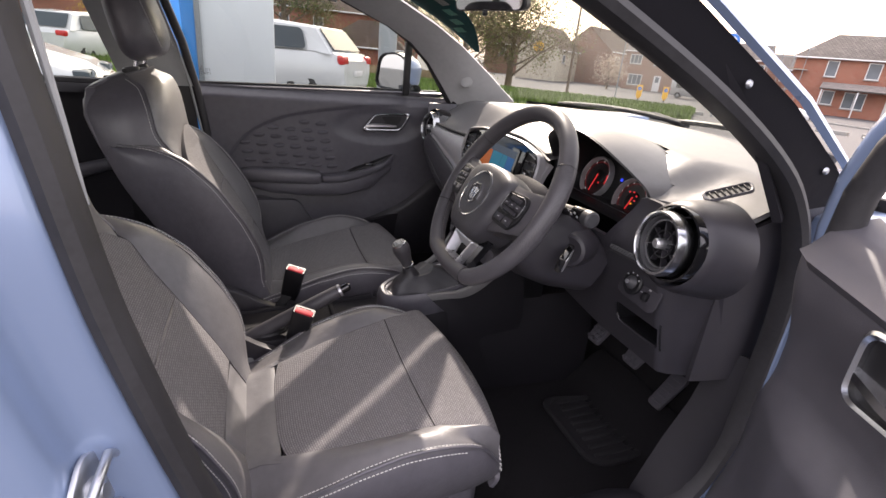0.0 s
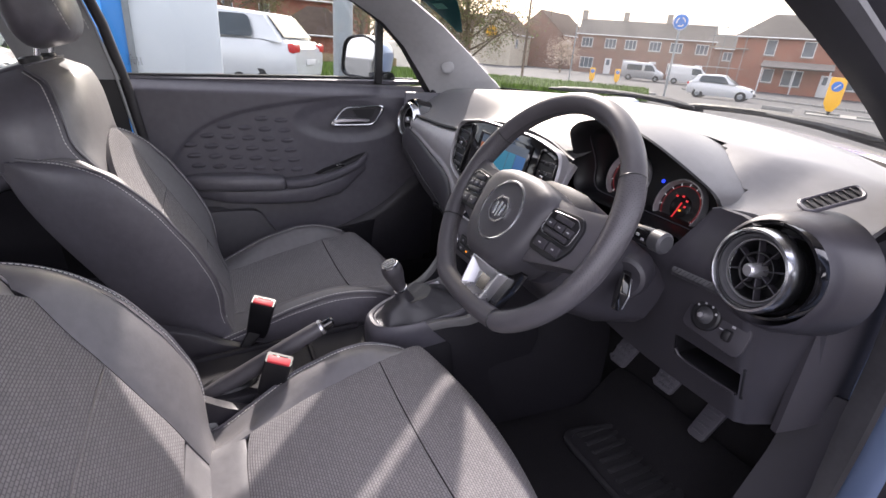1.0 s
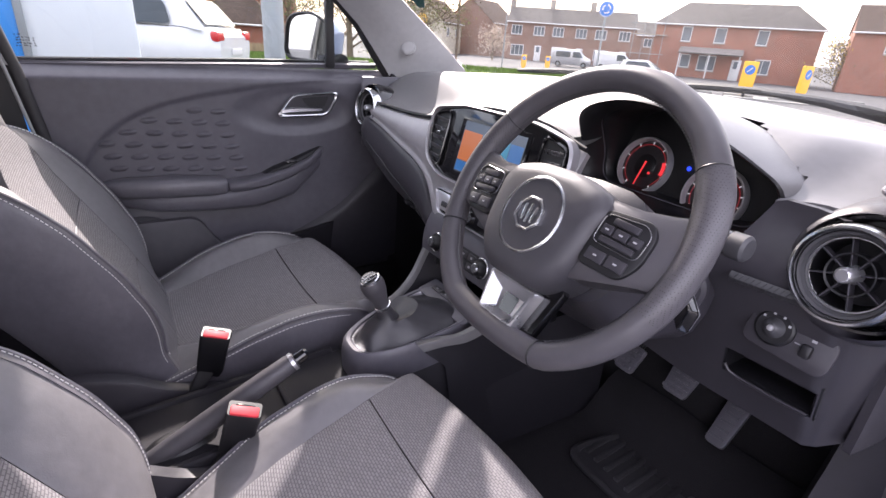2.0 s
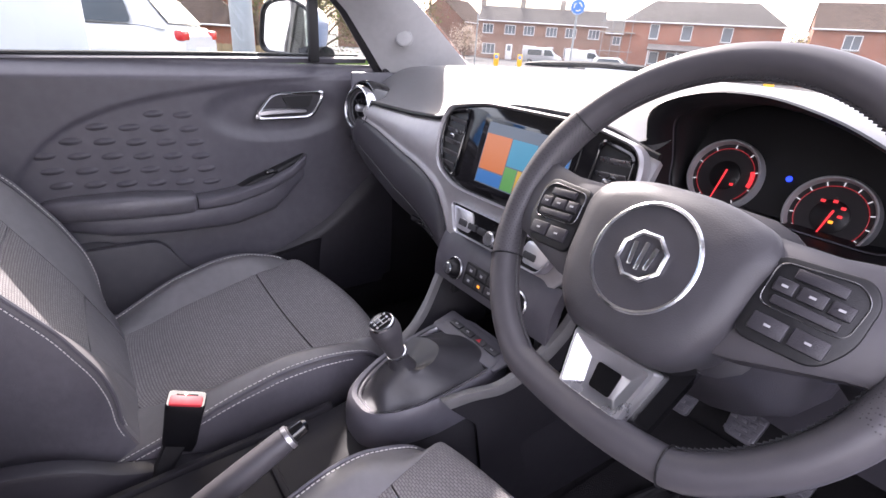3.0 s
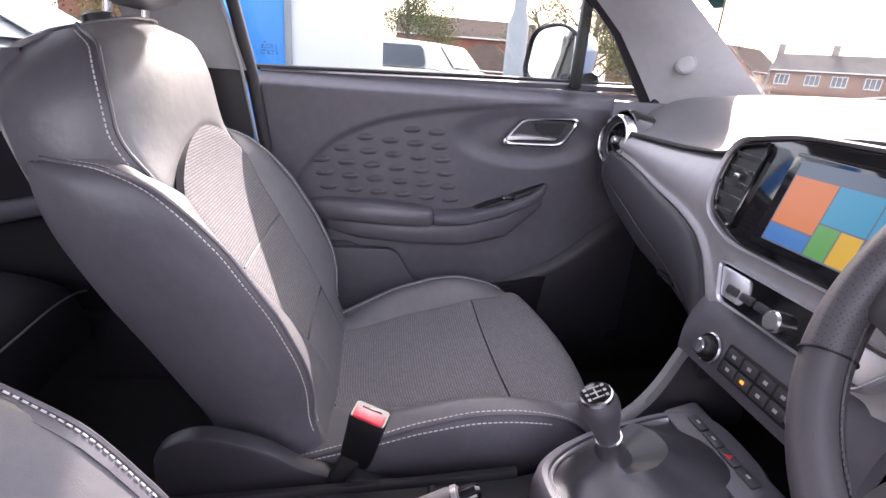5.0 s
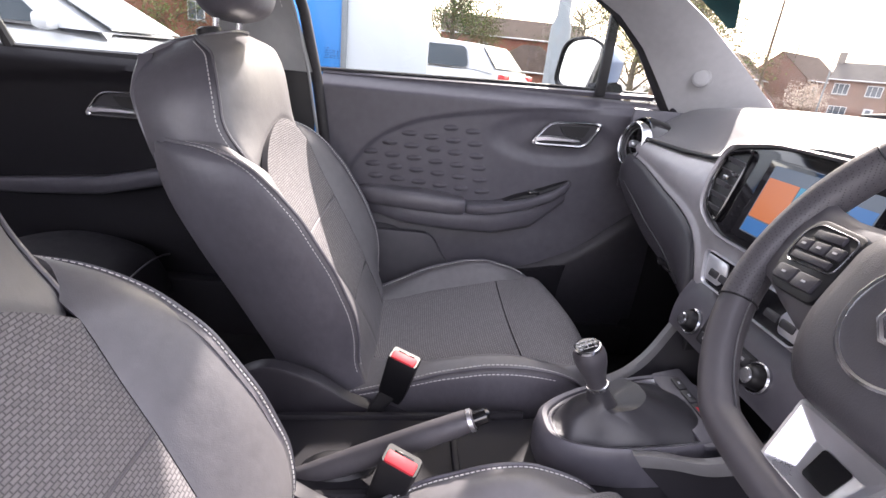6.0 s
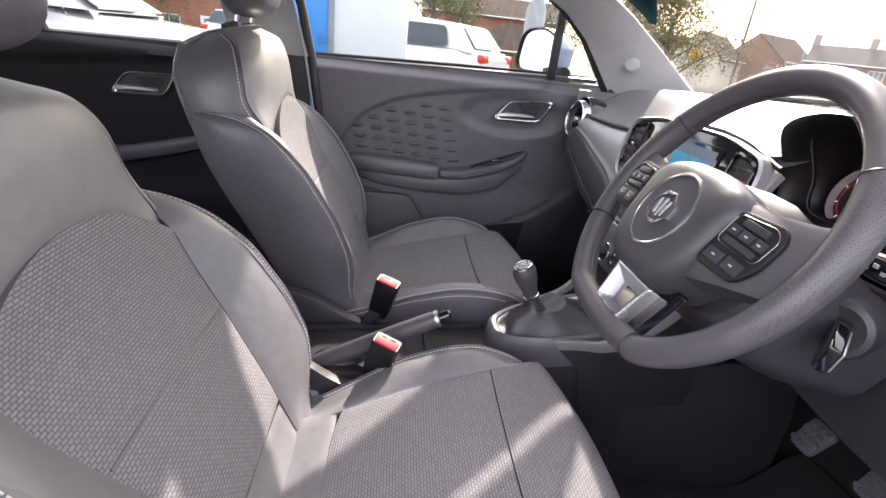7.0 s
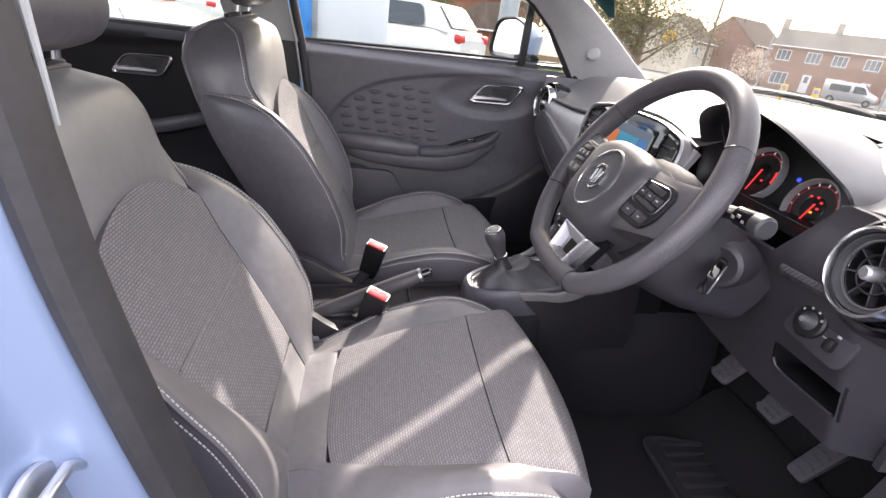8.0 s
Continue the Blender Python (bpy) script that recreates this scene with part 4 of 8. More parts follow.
HOUSE = [(-0.215, 0.930), (-0.222, 0.875), (-0.205, 0.826), (-0.14, 0.800), (0.12, 0.800), (0.185, 0.826), (0.203, 0.875), (0.195, 0.930), (0.10, 0.947), (-0.11, 0.947)]
house_o = rounded(loc(HOUSE), 0.03)
part("screen_surround", frame_plate(bmesh.new(), [(x * 1.035 + 0.0003, y * 1.06 - 0.004) for x, y in house_o], house_o, STACK, 0.017, 0.004), GREYTRIM, dash, "raised satin surround of the screen")
part("screen_housing", prism(bmesh.new(), house_o, STACK, 0.013, 0.003), PIANO, dash, "gloss black screen housing")
for sgn, name in ((-1, ""), (1, "")):
    cx = -0.009 + sgn * 0.168
    sh = [(cx - sgn * 0.024, 0.930), (cx + sgn * 0.030, 0.918), (cx + sgn * 0.032, 0.872), (cx + sgn * 0.018, 0.836), (cx - sgn * 0.024, 0.818)]
    if sgn > 0:
        sh = sh[::-1]
    o = rounded(loc(sh), 0.012)
    ctr = Vector((sum(p[0] for p in o) / len(o), sum(p[1] for p in o) / len(o)))
    vent = part("air_vent", frame_plate(bmesh.new(), [tuple(ctr + (Vector(p) - ctr) * 1.12) for p in o], o, STACK, 0.0175, 0.002), PIANO, dash, "upright centre air vent")
    part("duct", prism(bmesh.new(), o, STACK, 0.0135), DARK, vent)
    for k in range(5):
        z = 0.910 - 0.019 * k
        w = 0.048 if k < 4 else 0.036
        part("slat", B((0, 0, 0), (w, 0.0022, 0.009), 0.0006, Matrix.Translation(S(cx + sgn * 0.003, z, 0.0155)) @ Matrix.Rotation(radians(14), 4, "X") @ Matrix.Rotation(radians(sgn * -4), 4, "Y")), SMOKED, vent)
    part("slider", B(S(cx + sgn * 0.003, 0.883, 0.020), (0.012, 0.006, 0.008), 0.002), CHROME, vent)

scr = part("touchscreen", prism(bmesh.new(), rounded(loc([(-0.108, 0.812), (0.104, 0.812), (0.104, 0.930), (-0.108, 0.930)]), 0.006), STACK, 0.016, 0.001), PIANO, dash, "colour touchscreen showing large menu tiles")


def tile(x0, z0, x1, z1, mat, nm="tile"):
    part(nm, prism(bmesh.new(), loc([(x0, z0), (x1, z0), (x1, z1), (x0, z1)]), STACK, 0.0166 if nm == "tile" else 0.0163), mat, scr)


tile(-0.094, 0.822, 0.094, 0.922, SCREEN, "display")
tile(-0.092, 0.846, -0.031, 0.904, TILE_ORANGE)
tile(-0.029, 0.862, 0.026, 0.904, TILE_TEAL)
tile(-0.092, 0.824, -0.031, 0.844, TILE_BLUE)
tile(-0.029, 0.824, -0.002, 0.860, TILE_GREEN)
tile(0.000, 0.824, 0.026, 0.860, TILE_YELLOW)
tile(0.028, 0.862, 0.055, 0.904, TILE_TEAL)
tile(0.028, 0.824, 0.055, 0.860, GLOW_DIM)
tile(0.057, 0.824, 0.092, 0.904, TILE_BLUE)
for x, z, r in ((-0.078, 0.834, 0.005), (-0.062, 0.878, 0.004), (0.0, 0.884, 0.003), (-0.054, 0.834, 0.003)):
    part("icon", lathe(bmesh.new(), [(0, 0.0004), (r, 0.0003), (r, 0)], facing(S(x, z, 0.0169), (0, -1, 0.25)), 14), GLOW_WHITE, scr)

# bright audio strip under the screen
strip_o = rounded(loc([(-0.140, 0.775), (-0.112, 0.726), (0.10, 0.726), (0.128, 0.775)]), 0.012)
strip_i = [(x * 0.95, y * 0.93 - 0.003) for x, y in strip_o]
ap = part("audio_strip", frame_plate(bmesh.new(), strip_o, strip_i, STACK, 0.016, 0.003), SILVER, dash, "satin silver frame of the audio controls")
part("strip_face", prism(bmesh.new(), strip_i, STACK, 0.0125), PIANO, ap)
part("silver_wing", prism(bmesh.new(), rounded(loc([(-0.130, 0.770), (-0.110, 0.734), (-0.074, 0.734), (-0.066, 0.752), (-0.074, 0.770)]), 0.006), STACK, 0.0150, 0.002), SILVER, ap, "bright silver end of the audio strip")
part("silver_wing", prism(bmesh.new(), rounded(loc([(0.118, 0.770), (0.062, 0.770), (0.054, 0.752), (0.062, 0.734), (0.098, 0.734)]), 0.006), STACK, 0.0150, 0.002), SILVER, ap, "bright silver end of the audio strip")
for k in range(3):
    part("button", prism(bmesh.new(), rounded(loc([(-0.104 + 0.026 * k, 0.742), (-0.082 + 0.026 * k, 0.742), (-0.082 + 0.026 * k, 0.753), (-0.104 + 0.026 * k, 0.753)]), 0.003), STACK, 0.0165, 0.001), GREYBTN, ap)
for k in range(2):
    part("button", prism(bmesh.new(), rounded(loc([(0.030 + 0.030 * k, 0.742), (0.056 + 0.030 * k, 0.742), (0.056 + 0.030 * k, 0.753), (0.030 + 0.030 * k, 0.753)]), 0.003), STACK, 0.0165, 0.001), GREYBTN, ap)
part("volume_knob", lathe(bmesh.new(), [(0, 0.016), (0.0105, 0.016), (0.0130, 0.0135), (0.0138, 0), (0, 0)], facing(S(-0.012, 0.744, 0.012), (0, -1, 0.25)), 28), CHROME, ap, "chrome volume knob")

# heater controls
hp = part("heater_panel", patch(lambda u, v: S(-0.150 + 0.292 * u, 0.632 + 0.090 * v, 0.004 + 0.008 * math.sin(math.pi * v)), 10, 8, 0.003, 0.02), PLASTIC, dash)
for x, z in ((-0.083, 0.667), (0.076, 0.672)):
    m = facing(S(x, z, 0.010), (0, -1, 0.25))
    part("knob_ring", lathe(bmesh.new(), [(0.0175, 0.0), (0.021, 0.0), (0.0215, 0.006), (0.0195, 0.008), (0.0175, 0.006), (0.0175, 0.0)], m, 32), CHROME, hp)
    kn = part("rotary_knob", lathe(bmesh.new(), [(0, 0.022), (0.009, 0.022), (0.0115, 0.021), (0.0155, 0.015), (0.0165, 0.0), (0, 0)], m, 32), DARK, hp, "round heater knob with a silver cap")
    part("cap", lathe(bmesh.new(), [(0, 0.0245), (0.0085, 0.0242), (0.0105, 0.0225), (0.0105, 0.0205), (0, 0.0205)], m, 28), CHROME, kn)
for r in range(2):
    for k in range(4):
        x = -0.052 + 0.027 * k
        z = 0.679 - 0.018 * r
        b = part("button", prism(bmesh.new(), rounded(loc([(x, z - 0.007), (x + 0.024, z - 0.007), (x + 0.024, z + 0.007), (x, z + 0.007)]), 0.002), STACK, 0.0145, 0.001), GREYBTN, hp)
        part("symbol", prism(bmesh.new(), loc([(x + 0.009, z - 0.002), (x + 0.015, z - 0.002), (x + 0.015, z + 0.002), (x + 0.009, z + 0.002)]), STACK @ Matrix.Translation((0, 0, 0.0142)), 0.0007), GLOW_AMBER if (r, k) == (1, 1) else MARK, b)
part("heater_bar", prism(bmesh.new(), rounded(loc([(-0.058, 0.650), (0.060, 0.650), (0.060, 0.690), (-0.058, 0.690)]), 0.004), STACK, 0.012, 0.001), DARK, hp)
# open cubby under the heater
cb = bmesh.new()
box(cb, (-0.112, 0.04, 0.585), (0.012, 0.17, 0.11), 0.003)
box(cb, (0.112, 0.04, 0.585), (0.012, 0.17, 0.11), 0.003)
box(cb, (0, 0.10, 0.585), (0.23, 0.012, 0.11), 0.003)
cub = part("cubby", cb, DARK, dash, "dark storage cubby under the heater controls")
part("socket", lathe(bmesh.new(), [(0, -0.004), (0.009, -0.004), (0.010, 0.002), (0.013, 0.003), (0.014, 0.0), (0.014, -0.01)], facing((-0.045, 0.09, 0.595), (0, -1, 0.1)), 24), PIANO, cub, "round power socket")
part("usb_port", B((0.03, 0.092, 0.59), (0.03, 0.006, 0.012), 0.002), GREYBTN, cub)

# glovebox side
def glove(u, v):
    x = -0.655 + 0.51 * u
    hi = soft_interp(TRIM_LOW, max(-0.57, x), 0.01) - 0.003
    lo = soft_interp(GLOVE_LOW, x, 0.01)
    z = lo + (hi - lo) * v
    return (x, face_y(z) - 0.004 + 0.020 * (1 - v) ** 3 - 0.006 * math.sin(math.pi * v) + 0.03 * smooth((-0.58 - x) / 0.07), z)


# glovebox face below the pad, shade included in its dark colour
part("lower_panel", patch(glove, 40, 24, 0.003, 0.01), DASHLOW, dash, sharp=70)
part("glovebox_seam", tube(bmesh.new(), [Vector(glove(0.22 + 0.7 * k / 20, 0.42 - 0.2 * (k / 20) ** 2)) + Vector((0, -0.001, 0)) for k in range(21)], 0.0016, 6), DARK, dash)
part("glovebox_latch", B(Vector(glove(0.80, 0.16)) + Vector((0, -0.003, 0)), (0.05, 0.008, 0.014), 0.004), PIANO, dash)
under = bmesh.new()
loft(under, [[(x, soft_y, soft_interp(GLOVE_LOW, x, 0.01) + dz) for soft_y, dz in ((0.0, 0.004), (0.06, -0.010), (0.16, -0.020), (0.34, -0.010), (0.34, 0.02), (0.06, 0.02))] for x in (-0.65, -0.6, -0.5, -0.4, -0.3, -0.2, -0.145)])
part("under_cover", under, DARK, dash)
side_l = bmesh.new()
box(side_l, (-0.652, 0.16, 0.86), (0.012, 0.30, 0.20), 0.005)
part("end_cover", side_l, PLASTIC, dash)


def round_vent(cx, sgn):
    """Round end vent: gloss housing, chrome ring, hub and fins."""
    axis = Vector((sgn * -0.12, -1, 0.12))
    m = facing((cx, 0.004, 0.88), axis)
    v = part("air_vent", lathe(bmesh.new(), [(0.056, -0.05), (0.062, -0.05), (0.0635, -0.008), (0.061, 0.002), (0.058, 0.003), (0.0555, -0.002), (0.0555, -0.05)], m @ Matrix.Translation((sgn * 0.009, 0.004, -0.012)), 48), PIANO, dash, "round end air vent in a gloss black housing")
    part("ring", lathe(bmesh.new(), [(0.0465, -0.004), (0.0470, 0.010), (0.0488, 0.0135), (0.0515, 0.0125), (0.0535, 0.006), (0.0540, -0.015), (0.0465, -0.012)], m, 56), CHROME, v, "satin chrome vent ring")
    part("bezel", lathe(bmesh.new(), [(0.0385, -0.016), (0.0400, -0.002), (0.0425, 0.004), (0.0455, 0.005), (0.0468, 0.0), (0.0468, -0.016)], m, 48), GREYBTN, v, "dark inner bezel of the vent")
    part("bright_line", lathe(bmesh.new(), [(0.0382, -0.004), (0.0386, -0.001), (0.0396, -0.001), (0.0400, -0.005), (0.0382, -0.006)], m, 48), SILVER, v)
    part("barrel", lathe(bmesh.new(), [(0.0, -0.034), (0.034, -0.034), (0.0375, -0.018), (0.0385, -0.004), (0.0430, -0.04), (0.0, -0.04)], m, 40), DARK, v)
    part("inner_ring", lathe(bmesh.new(), [(0.0215, -0.004), (0.0235, -0.003), (0.0235, -0.016), (0.0215, -0.016), (0.0215, -0.004)], m, 32), DARK, v)
    for k in range(8):
        t = m @ Matrix.Rotation(2 * math.pi * k / 8 + 0.3, 4, "Z")
        part("fin", B((0.024, 0, -0.010), (0.030, 0.0020, 0.012), 0.0006, t, 1), DASHLOW, v)
    part("hub", lathe(bmesh.new(), [(0, 0.012), (0.006, 0.012), (0.0085, 0.009), (0.009, -0.004), (0.0105, -0.012), (0, -0.012)], m, 24), SILVER, v, "chrome centre hub")
    return v


round_vent(-0.59, -1)
round_vent(0.59, 1)

# driver's side lower dash
def dface(x, z):
    return 0.018 + (0.79 - z) * 0.28 + 0.10 * smooth((x - 0.60) / 0.05)


def low_f(u, v):
    x = 0.20 + 0.445 * u
    z0 = 0.632 + 0.028 * (1 - smooth(u / 0.6))
    z = z0 + (0.845 + 0.085 * smooth((x - 0.455) / 0.04) - z0) * v
    return (x, dface(x, z) + (0.024 + 0.036 * (1 - smooth((x - 0.53) / 0.06))) * smooth((z - 0.84) / 0.09), z)


low = patch(low_f, 40, 30, 0, 0.008)
# letterbox opening for the coin slot
kill = [f for f in low.faces if 0.492 < f.calc_center_median().x < 0.598 and 0.684 < f.calc_center_median().z < 0.724]
bmesh.ops.delete(low, geom=kill, context="FACES")
bmesh.ops.delete(low, geom=[f for f in low.faces if math.hypot(f.calc_center_median().x - 0.59, f.calc_center_median().z - 0.88) < 0.055], context="FACES")
# driver's lower face, likewise coloured dark for the shade under the pad
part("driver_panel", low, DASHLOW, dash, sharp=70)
sl = bmesh.new()
sy = dface(0.54, 0.704) + 0.030
box(sl, (0.545, sy + 0.028, 0.704), (0.120, 0.006, 0.066), 0.002)
box(sl, (0.545, sy, 0.680), (0.120, 0.056, 0.007), 0.002)
box(sl, (0.545, sy, 0.729), (0.120, 0.056, 0.007), 0.002)
box(sl, (0.4885, sy, 0.704), (0.006, 0.056, 0.05), 0.002)
box(sl, (0.6015, sy, 0.704), (0.006, 0.056, 0.05), 0.002)
for w in sl.verts:
    w.co.y -= 0.28 * (w.co.z - 0.704)
part("coin_slot", sl, DARK, dash, "open storage slot")
part("slot_lip", tube(bmesh.new(), [(x, dface(x, z) - 0.0005, z) for x, z in ((0.492, 0.694), (0.498, 0.685), (0.512, 0.681), (0.560, 0.681), (0.597, 0.683))], 0.0024, 8), DASHLOW, dash)
tf = lambda u, v: (0.482 + 0.085 * u, dface(0.5, 0.835) - 0.006 - 0.004 * math.sin(math.pi * v), 0.824 + 0.016 * v + 0.004 * u)
trim_r = part("ribbed_trim", patch(tf, 10, 6, 0.002, 0.01), GREYBTN, dash, "dark ribbed trim strip")
for k in range(12):
    x, z = 0.484 + 0.0066 * k, 0.8255 + 0.0003 * k
    part("rib", tube(bmesh.new(), [(x, dface(0.5, 0.835) - 0.0068, z), (x + 0.004, dface(0.5, 0.835) - 0.0102, z + 0.007), (x + 0.008, dface(0.5, 0.835) - 0.0068, z + 0.014)], 0.0006, 5), GREYBTN, trim_r)
# headlamp switch panel
HM = facing((0.556, dface(0.556, 0.784) - 0.001, 0.784), (0, -1, 0.28))
hl = part("switch_panel", prism(bmesh.new(), rounded([(-0.046, -0.026), (0.050, -0.032), (0.052, 0.016), (0.0, 0.022), (-0.040, 0.026)], 0.016), HM, 0.0035, 0.0015), DASHLOW, dash, "headlamp switch panel")
part("dial_ring", lathe(bmesh.new(), [(0, 0.006), (0.019, 0.006), (0.0215, 0.004), (0.022, 0.0), (0, 0)], HM @ Matrix.Translation((-0.013, 0.002, 0.004)), 32), DARK, hl)
part("dial", lathe(bmesh.new(), [(0, 0.016), (0.004, 0.016), (0.007, 0.014), (0.0095, 0.010), (0.0125, 0.006), (0, 0.005)], HM @ Matrix.Translation((-0.013, 0.002, 0.004)), 24), GREYBTN, hl, "dark headlamp dial")
part("dial_mark", lathe(bmesh.new(), [(0, 0.0185), (0.0035, 0.018), (0.004, 0.0155), (0, 0.0155)], HM @ Matrix.Translation((-0.013, 0.002, 0.004)), 16), SILVER, hl)
for k in range(4):
    a = radians(30 + 38 * k)
    part("mark", B((-0.013 + 0.017 * math.cos(a), 0.002 + 0.017 * math.sin(a), 0.0104), (0.0028, 0.0028, 0.0006), 0, HM), MARK, hl)
part("leveller", B((0.025, -0.008, 0.007), (0.012, 0.016, 0.010), 0.003, HM), DARK, hl)
part("mark", B((0.014, -0.004, 0.0054), (0.006, 0.0014, 0.0006), 0, HM), MARK, hl)
part("mark", B((0.028, 0.006, 0.0054), (0.005, 0.003, 0.0006), 0, HM), MARK, hl)
end_r = patch(lambda u, v: (0.640 + 0.012 * math.sin(math.pi * u), 0.10 + 0.20 * u, 0.632 + (0.285 + 0.050 * smooth(u / 0.8)) * v), 6, 6, 0, 0.01)
part("end_cover", end_r, DASHLOW, dash)
vent_pod = bmesh.new()
lathe(vent_pod, [(0.066, 0.003), (0.070, 0.0), (0.076, -0.02), (0.085, -0.09), (0.0, -0.09)], facing((0.597, 0.02, 0.878), (0.0, -1, 0.12)), 40)
part("vent_pod", vent_pod, DASHLOW, dash)
# side demister on the top pad
DM = facing((0.591, 0.118, 0.964), (0.10, -0.48, 1.0), (0.8, -0.4, 0.1))
dmo = rounded([(-0.036, -0.010), (0.034, -0.012), (0.036, 0.010), (-0.030, 0.012)], 0.008)
dem = part("demister", frame_plate(bmesh.new(), [(x * 1.12, y * 1.3) for x, y in dmo], dmo, DM, 0.004, 0.001), PLASTIC, dash, "slatted side demister")
part("duct", prism(bmesh.new(), dmo, DM @ Matrix.Translation((0, 0, -0.001)), 0.003), DARK, dem)
for k in range(7):
    part("slat", B((-0.027 + 0.009 * k, 0, 0.0035), (0.0022, 0.019, 0.0015), 0.0004, DM), LOWER, dem)

# ---- instrument cluster ----
HOOD = [(0.168, 0.86), (0.166, 0.93), (0.178, 0.980), (0.21, 1.000), (0.26, 1.014), (0.32, 1.015), (0.385, 0.999), (0.44, 0.971), (0.489, 0.938), (0.485, 0.894), (0.455, 0.856)]
clus = thing("instrument_cluster", "hooded instrument cluster with two chrome-ringed dials", "instrument cluster", (0.33, 0.1, 0.9))
hood_o = rounded(HOOD, 0.03, 4)
hc = Vector((0.325, 0.93))


def hood_ring(k, y, dz=0.0):
    return [Vector((hc.x + (x - hc.x) * k, y - (0.055 * smooth((z - 0.9) / 0.12)), hc.y + (z - hc.y) * k + dz)) for x, z in hood_o]


part("hood", loft(bmesh.new(), [hood_ring(0.5, 0.34, -0.04), hood_ring(0.90, 0.33, -0.035), hood_ring(1.0, 0.28, -0.022), hood_ring(1.04, 0.20, -0.006), hood_ring(1.05, 0.14, 0.0), hood_ring(1.045, 0.08, 0), hood_ring(1.02, 0.064, 0)], True, False), SOFT, clus, sharp=80)
part("hood_rim", loft(bmesh.new(), [hood_ring(1.02, 0.064, 0), hood_ring(1.0, 0.060, 0), hood_ring(0.97, 0.064, 0), hood_ring(0.93, 0.082, 0), hood_ring(0.89, 0.105, -0.002), hood_ring(0.87, 0.20, -0.004)], True, False), DARK, clus, "broad matte black rim of the hood", sharp=80)
part("inner_lip", loft(bmesh.new(), [hood_ring(0.925, 0.105), hood_ring(0.90, 0.10), hood_ring(0.875, 0.102), hood_ring(0.86, 0.125), hood_ring(0.84, 0.17)], True, False), DARK, clus, sharp=80)
part("lip_line", tube(bmesh.new(), hood_ring(0.90, 0.0985), 0.0010, 6, closed=True), PLASTIC, clus, "thin grey line round the cluster")
CM = facing((0.311, 0.135, 0.892), (0, -1, 0.33))
part("hood_back", prism(bmesh.new(), [((x - hc.x) * 1.0 + hc.x, (z - hc.y) * 0.9 + hc.y - 0.030) for x, z in hood_o], Matrix(((1, 0, 0, 0), (0, 0, 1, 0.235), (0, 1, 0, 0), (0, 0, 0, 1))), 0.01), DARK, clus, "black back of the cluster")
part("dial_panel", prism(bmesh.new(), rounded([(-0.155, -0.06), (0.165, -0.06), (0.165, 0.08), (-0.15, 0.12)], 0.02), CM, 0.004), DARK, clus)


def gauge(cx, cy, r, needle_deg, marks, numbers):
    m = CM @ Matrix.Translation((cx, cy, 0.005))
    g = part("gauge", lathe(bmesh.new(), [(r * 0.98, 0.0), (r * 0.98, 0.010), (r * 1.02, 0.014), (r * 1.07, 0.014), (r * 1.11, 0.009), (r * 1.11, 0), (r * 0.98, 0)], m, 48), PALE, clus, "round dial with a satin silver ring")
    part("face", lathe(bmesh.new(), [(0, 0.003), (r * 0.99, 0.003), (r * 0.99, 0.0), (0, 0)], m, 40), DIAL, g)
    part("boss", lathe(bmesh.new(), [(0, 0.006), (r * 0.40, 0.006), (r * 0.46, 0.004), (r * 0.46, 0.003), (0, 0.003)], m, 32), DARK, g)
    arc = [m @ Vector((r * 0.84 * math.cos(radians(a)), r * 0.84 * math.sin(radians(a)), 0.0045)) for a in range(-50, 241, 10)]
    part("scale_arc", tube(bmesh.new(), arc, 0.0006, 5), GLOW_DIM, g)
    tk = bmesh.new()
    for k in range(marks):
        a = radians(235 - 290 * k / (marks - 1))
        box(tk, (r * 0.90, 0, 0.0042), (r * 0.12, 0.0011, 0.0006), 0, m @ Matrix.Rotation(a, 4, "Z"))
    part("tick_marks", tk, GLOW_WHITE, g)
    a = radians(needle_deg)
    part("needle", loft(bmesh.new(), [[m @ Matrix.Rotation(a, 4, "Z") @ Vector((x, w, h)) for w, h in ((-ww, 0.007), (0, 0.0095), (ww, 0.007))] for x, ww in ((-0.008, 0.0014), (0.0, 0.0014), (r * 0.80, 0.0005))]), GLOW_RED, g)
    for txt, adeg in numbers:
        cu = bpy.data.curves.new("numeral", "FONT")
        cu.body, cu.size, cu.align_x, cu.align_y, cu.extrude = txt, r * 0.22, "CENTER", "CENTER", 0.0002
        t = new("tmp", cu)
        dg = bpy.context.evaluated_depsgraph_get()
        me = bpy.data.meshes.new_from_object(t.evaluated_get(dg))
        bpy.data.objects.remove(t)
        me.materials.clear()
        me.materials.append(GLOW_WHITE)
        aa = radians(adeg)
        me.transform(m @ Matrix.Translation((r * 0.70 * math.cos(aa), r * 0.70 * math.sin(aa), 0.0045)))
        o = new("numeral", me)
        o.parent = g
        o.location = -Vector(clus.location)
    return g


ga = gauge(-0.068, 0.008, 0.043, 262, 9, [(str(k), 235 - 290 * k / 8) for k in range(1, 9)])
gauge(0.062, -0.010, 0.043, 258, 13, [("10", 218), ("30", 182), ("50", 146), ("70", 108), ("90", 70), ("110", 30)])
rz = [CM @ Matrix.Translation((-0.068, 0.008, 0.005)) @ Vector((0.034 * math.cos(radians(a)), 0.034 * math.sin(radians(a)), 0.0048)) for a in range(-15, 25, 5)]
part("red_zone", tube(bmesh.new(), rz, 0.003, 5), GLOW_RED, ga)
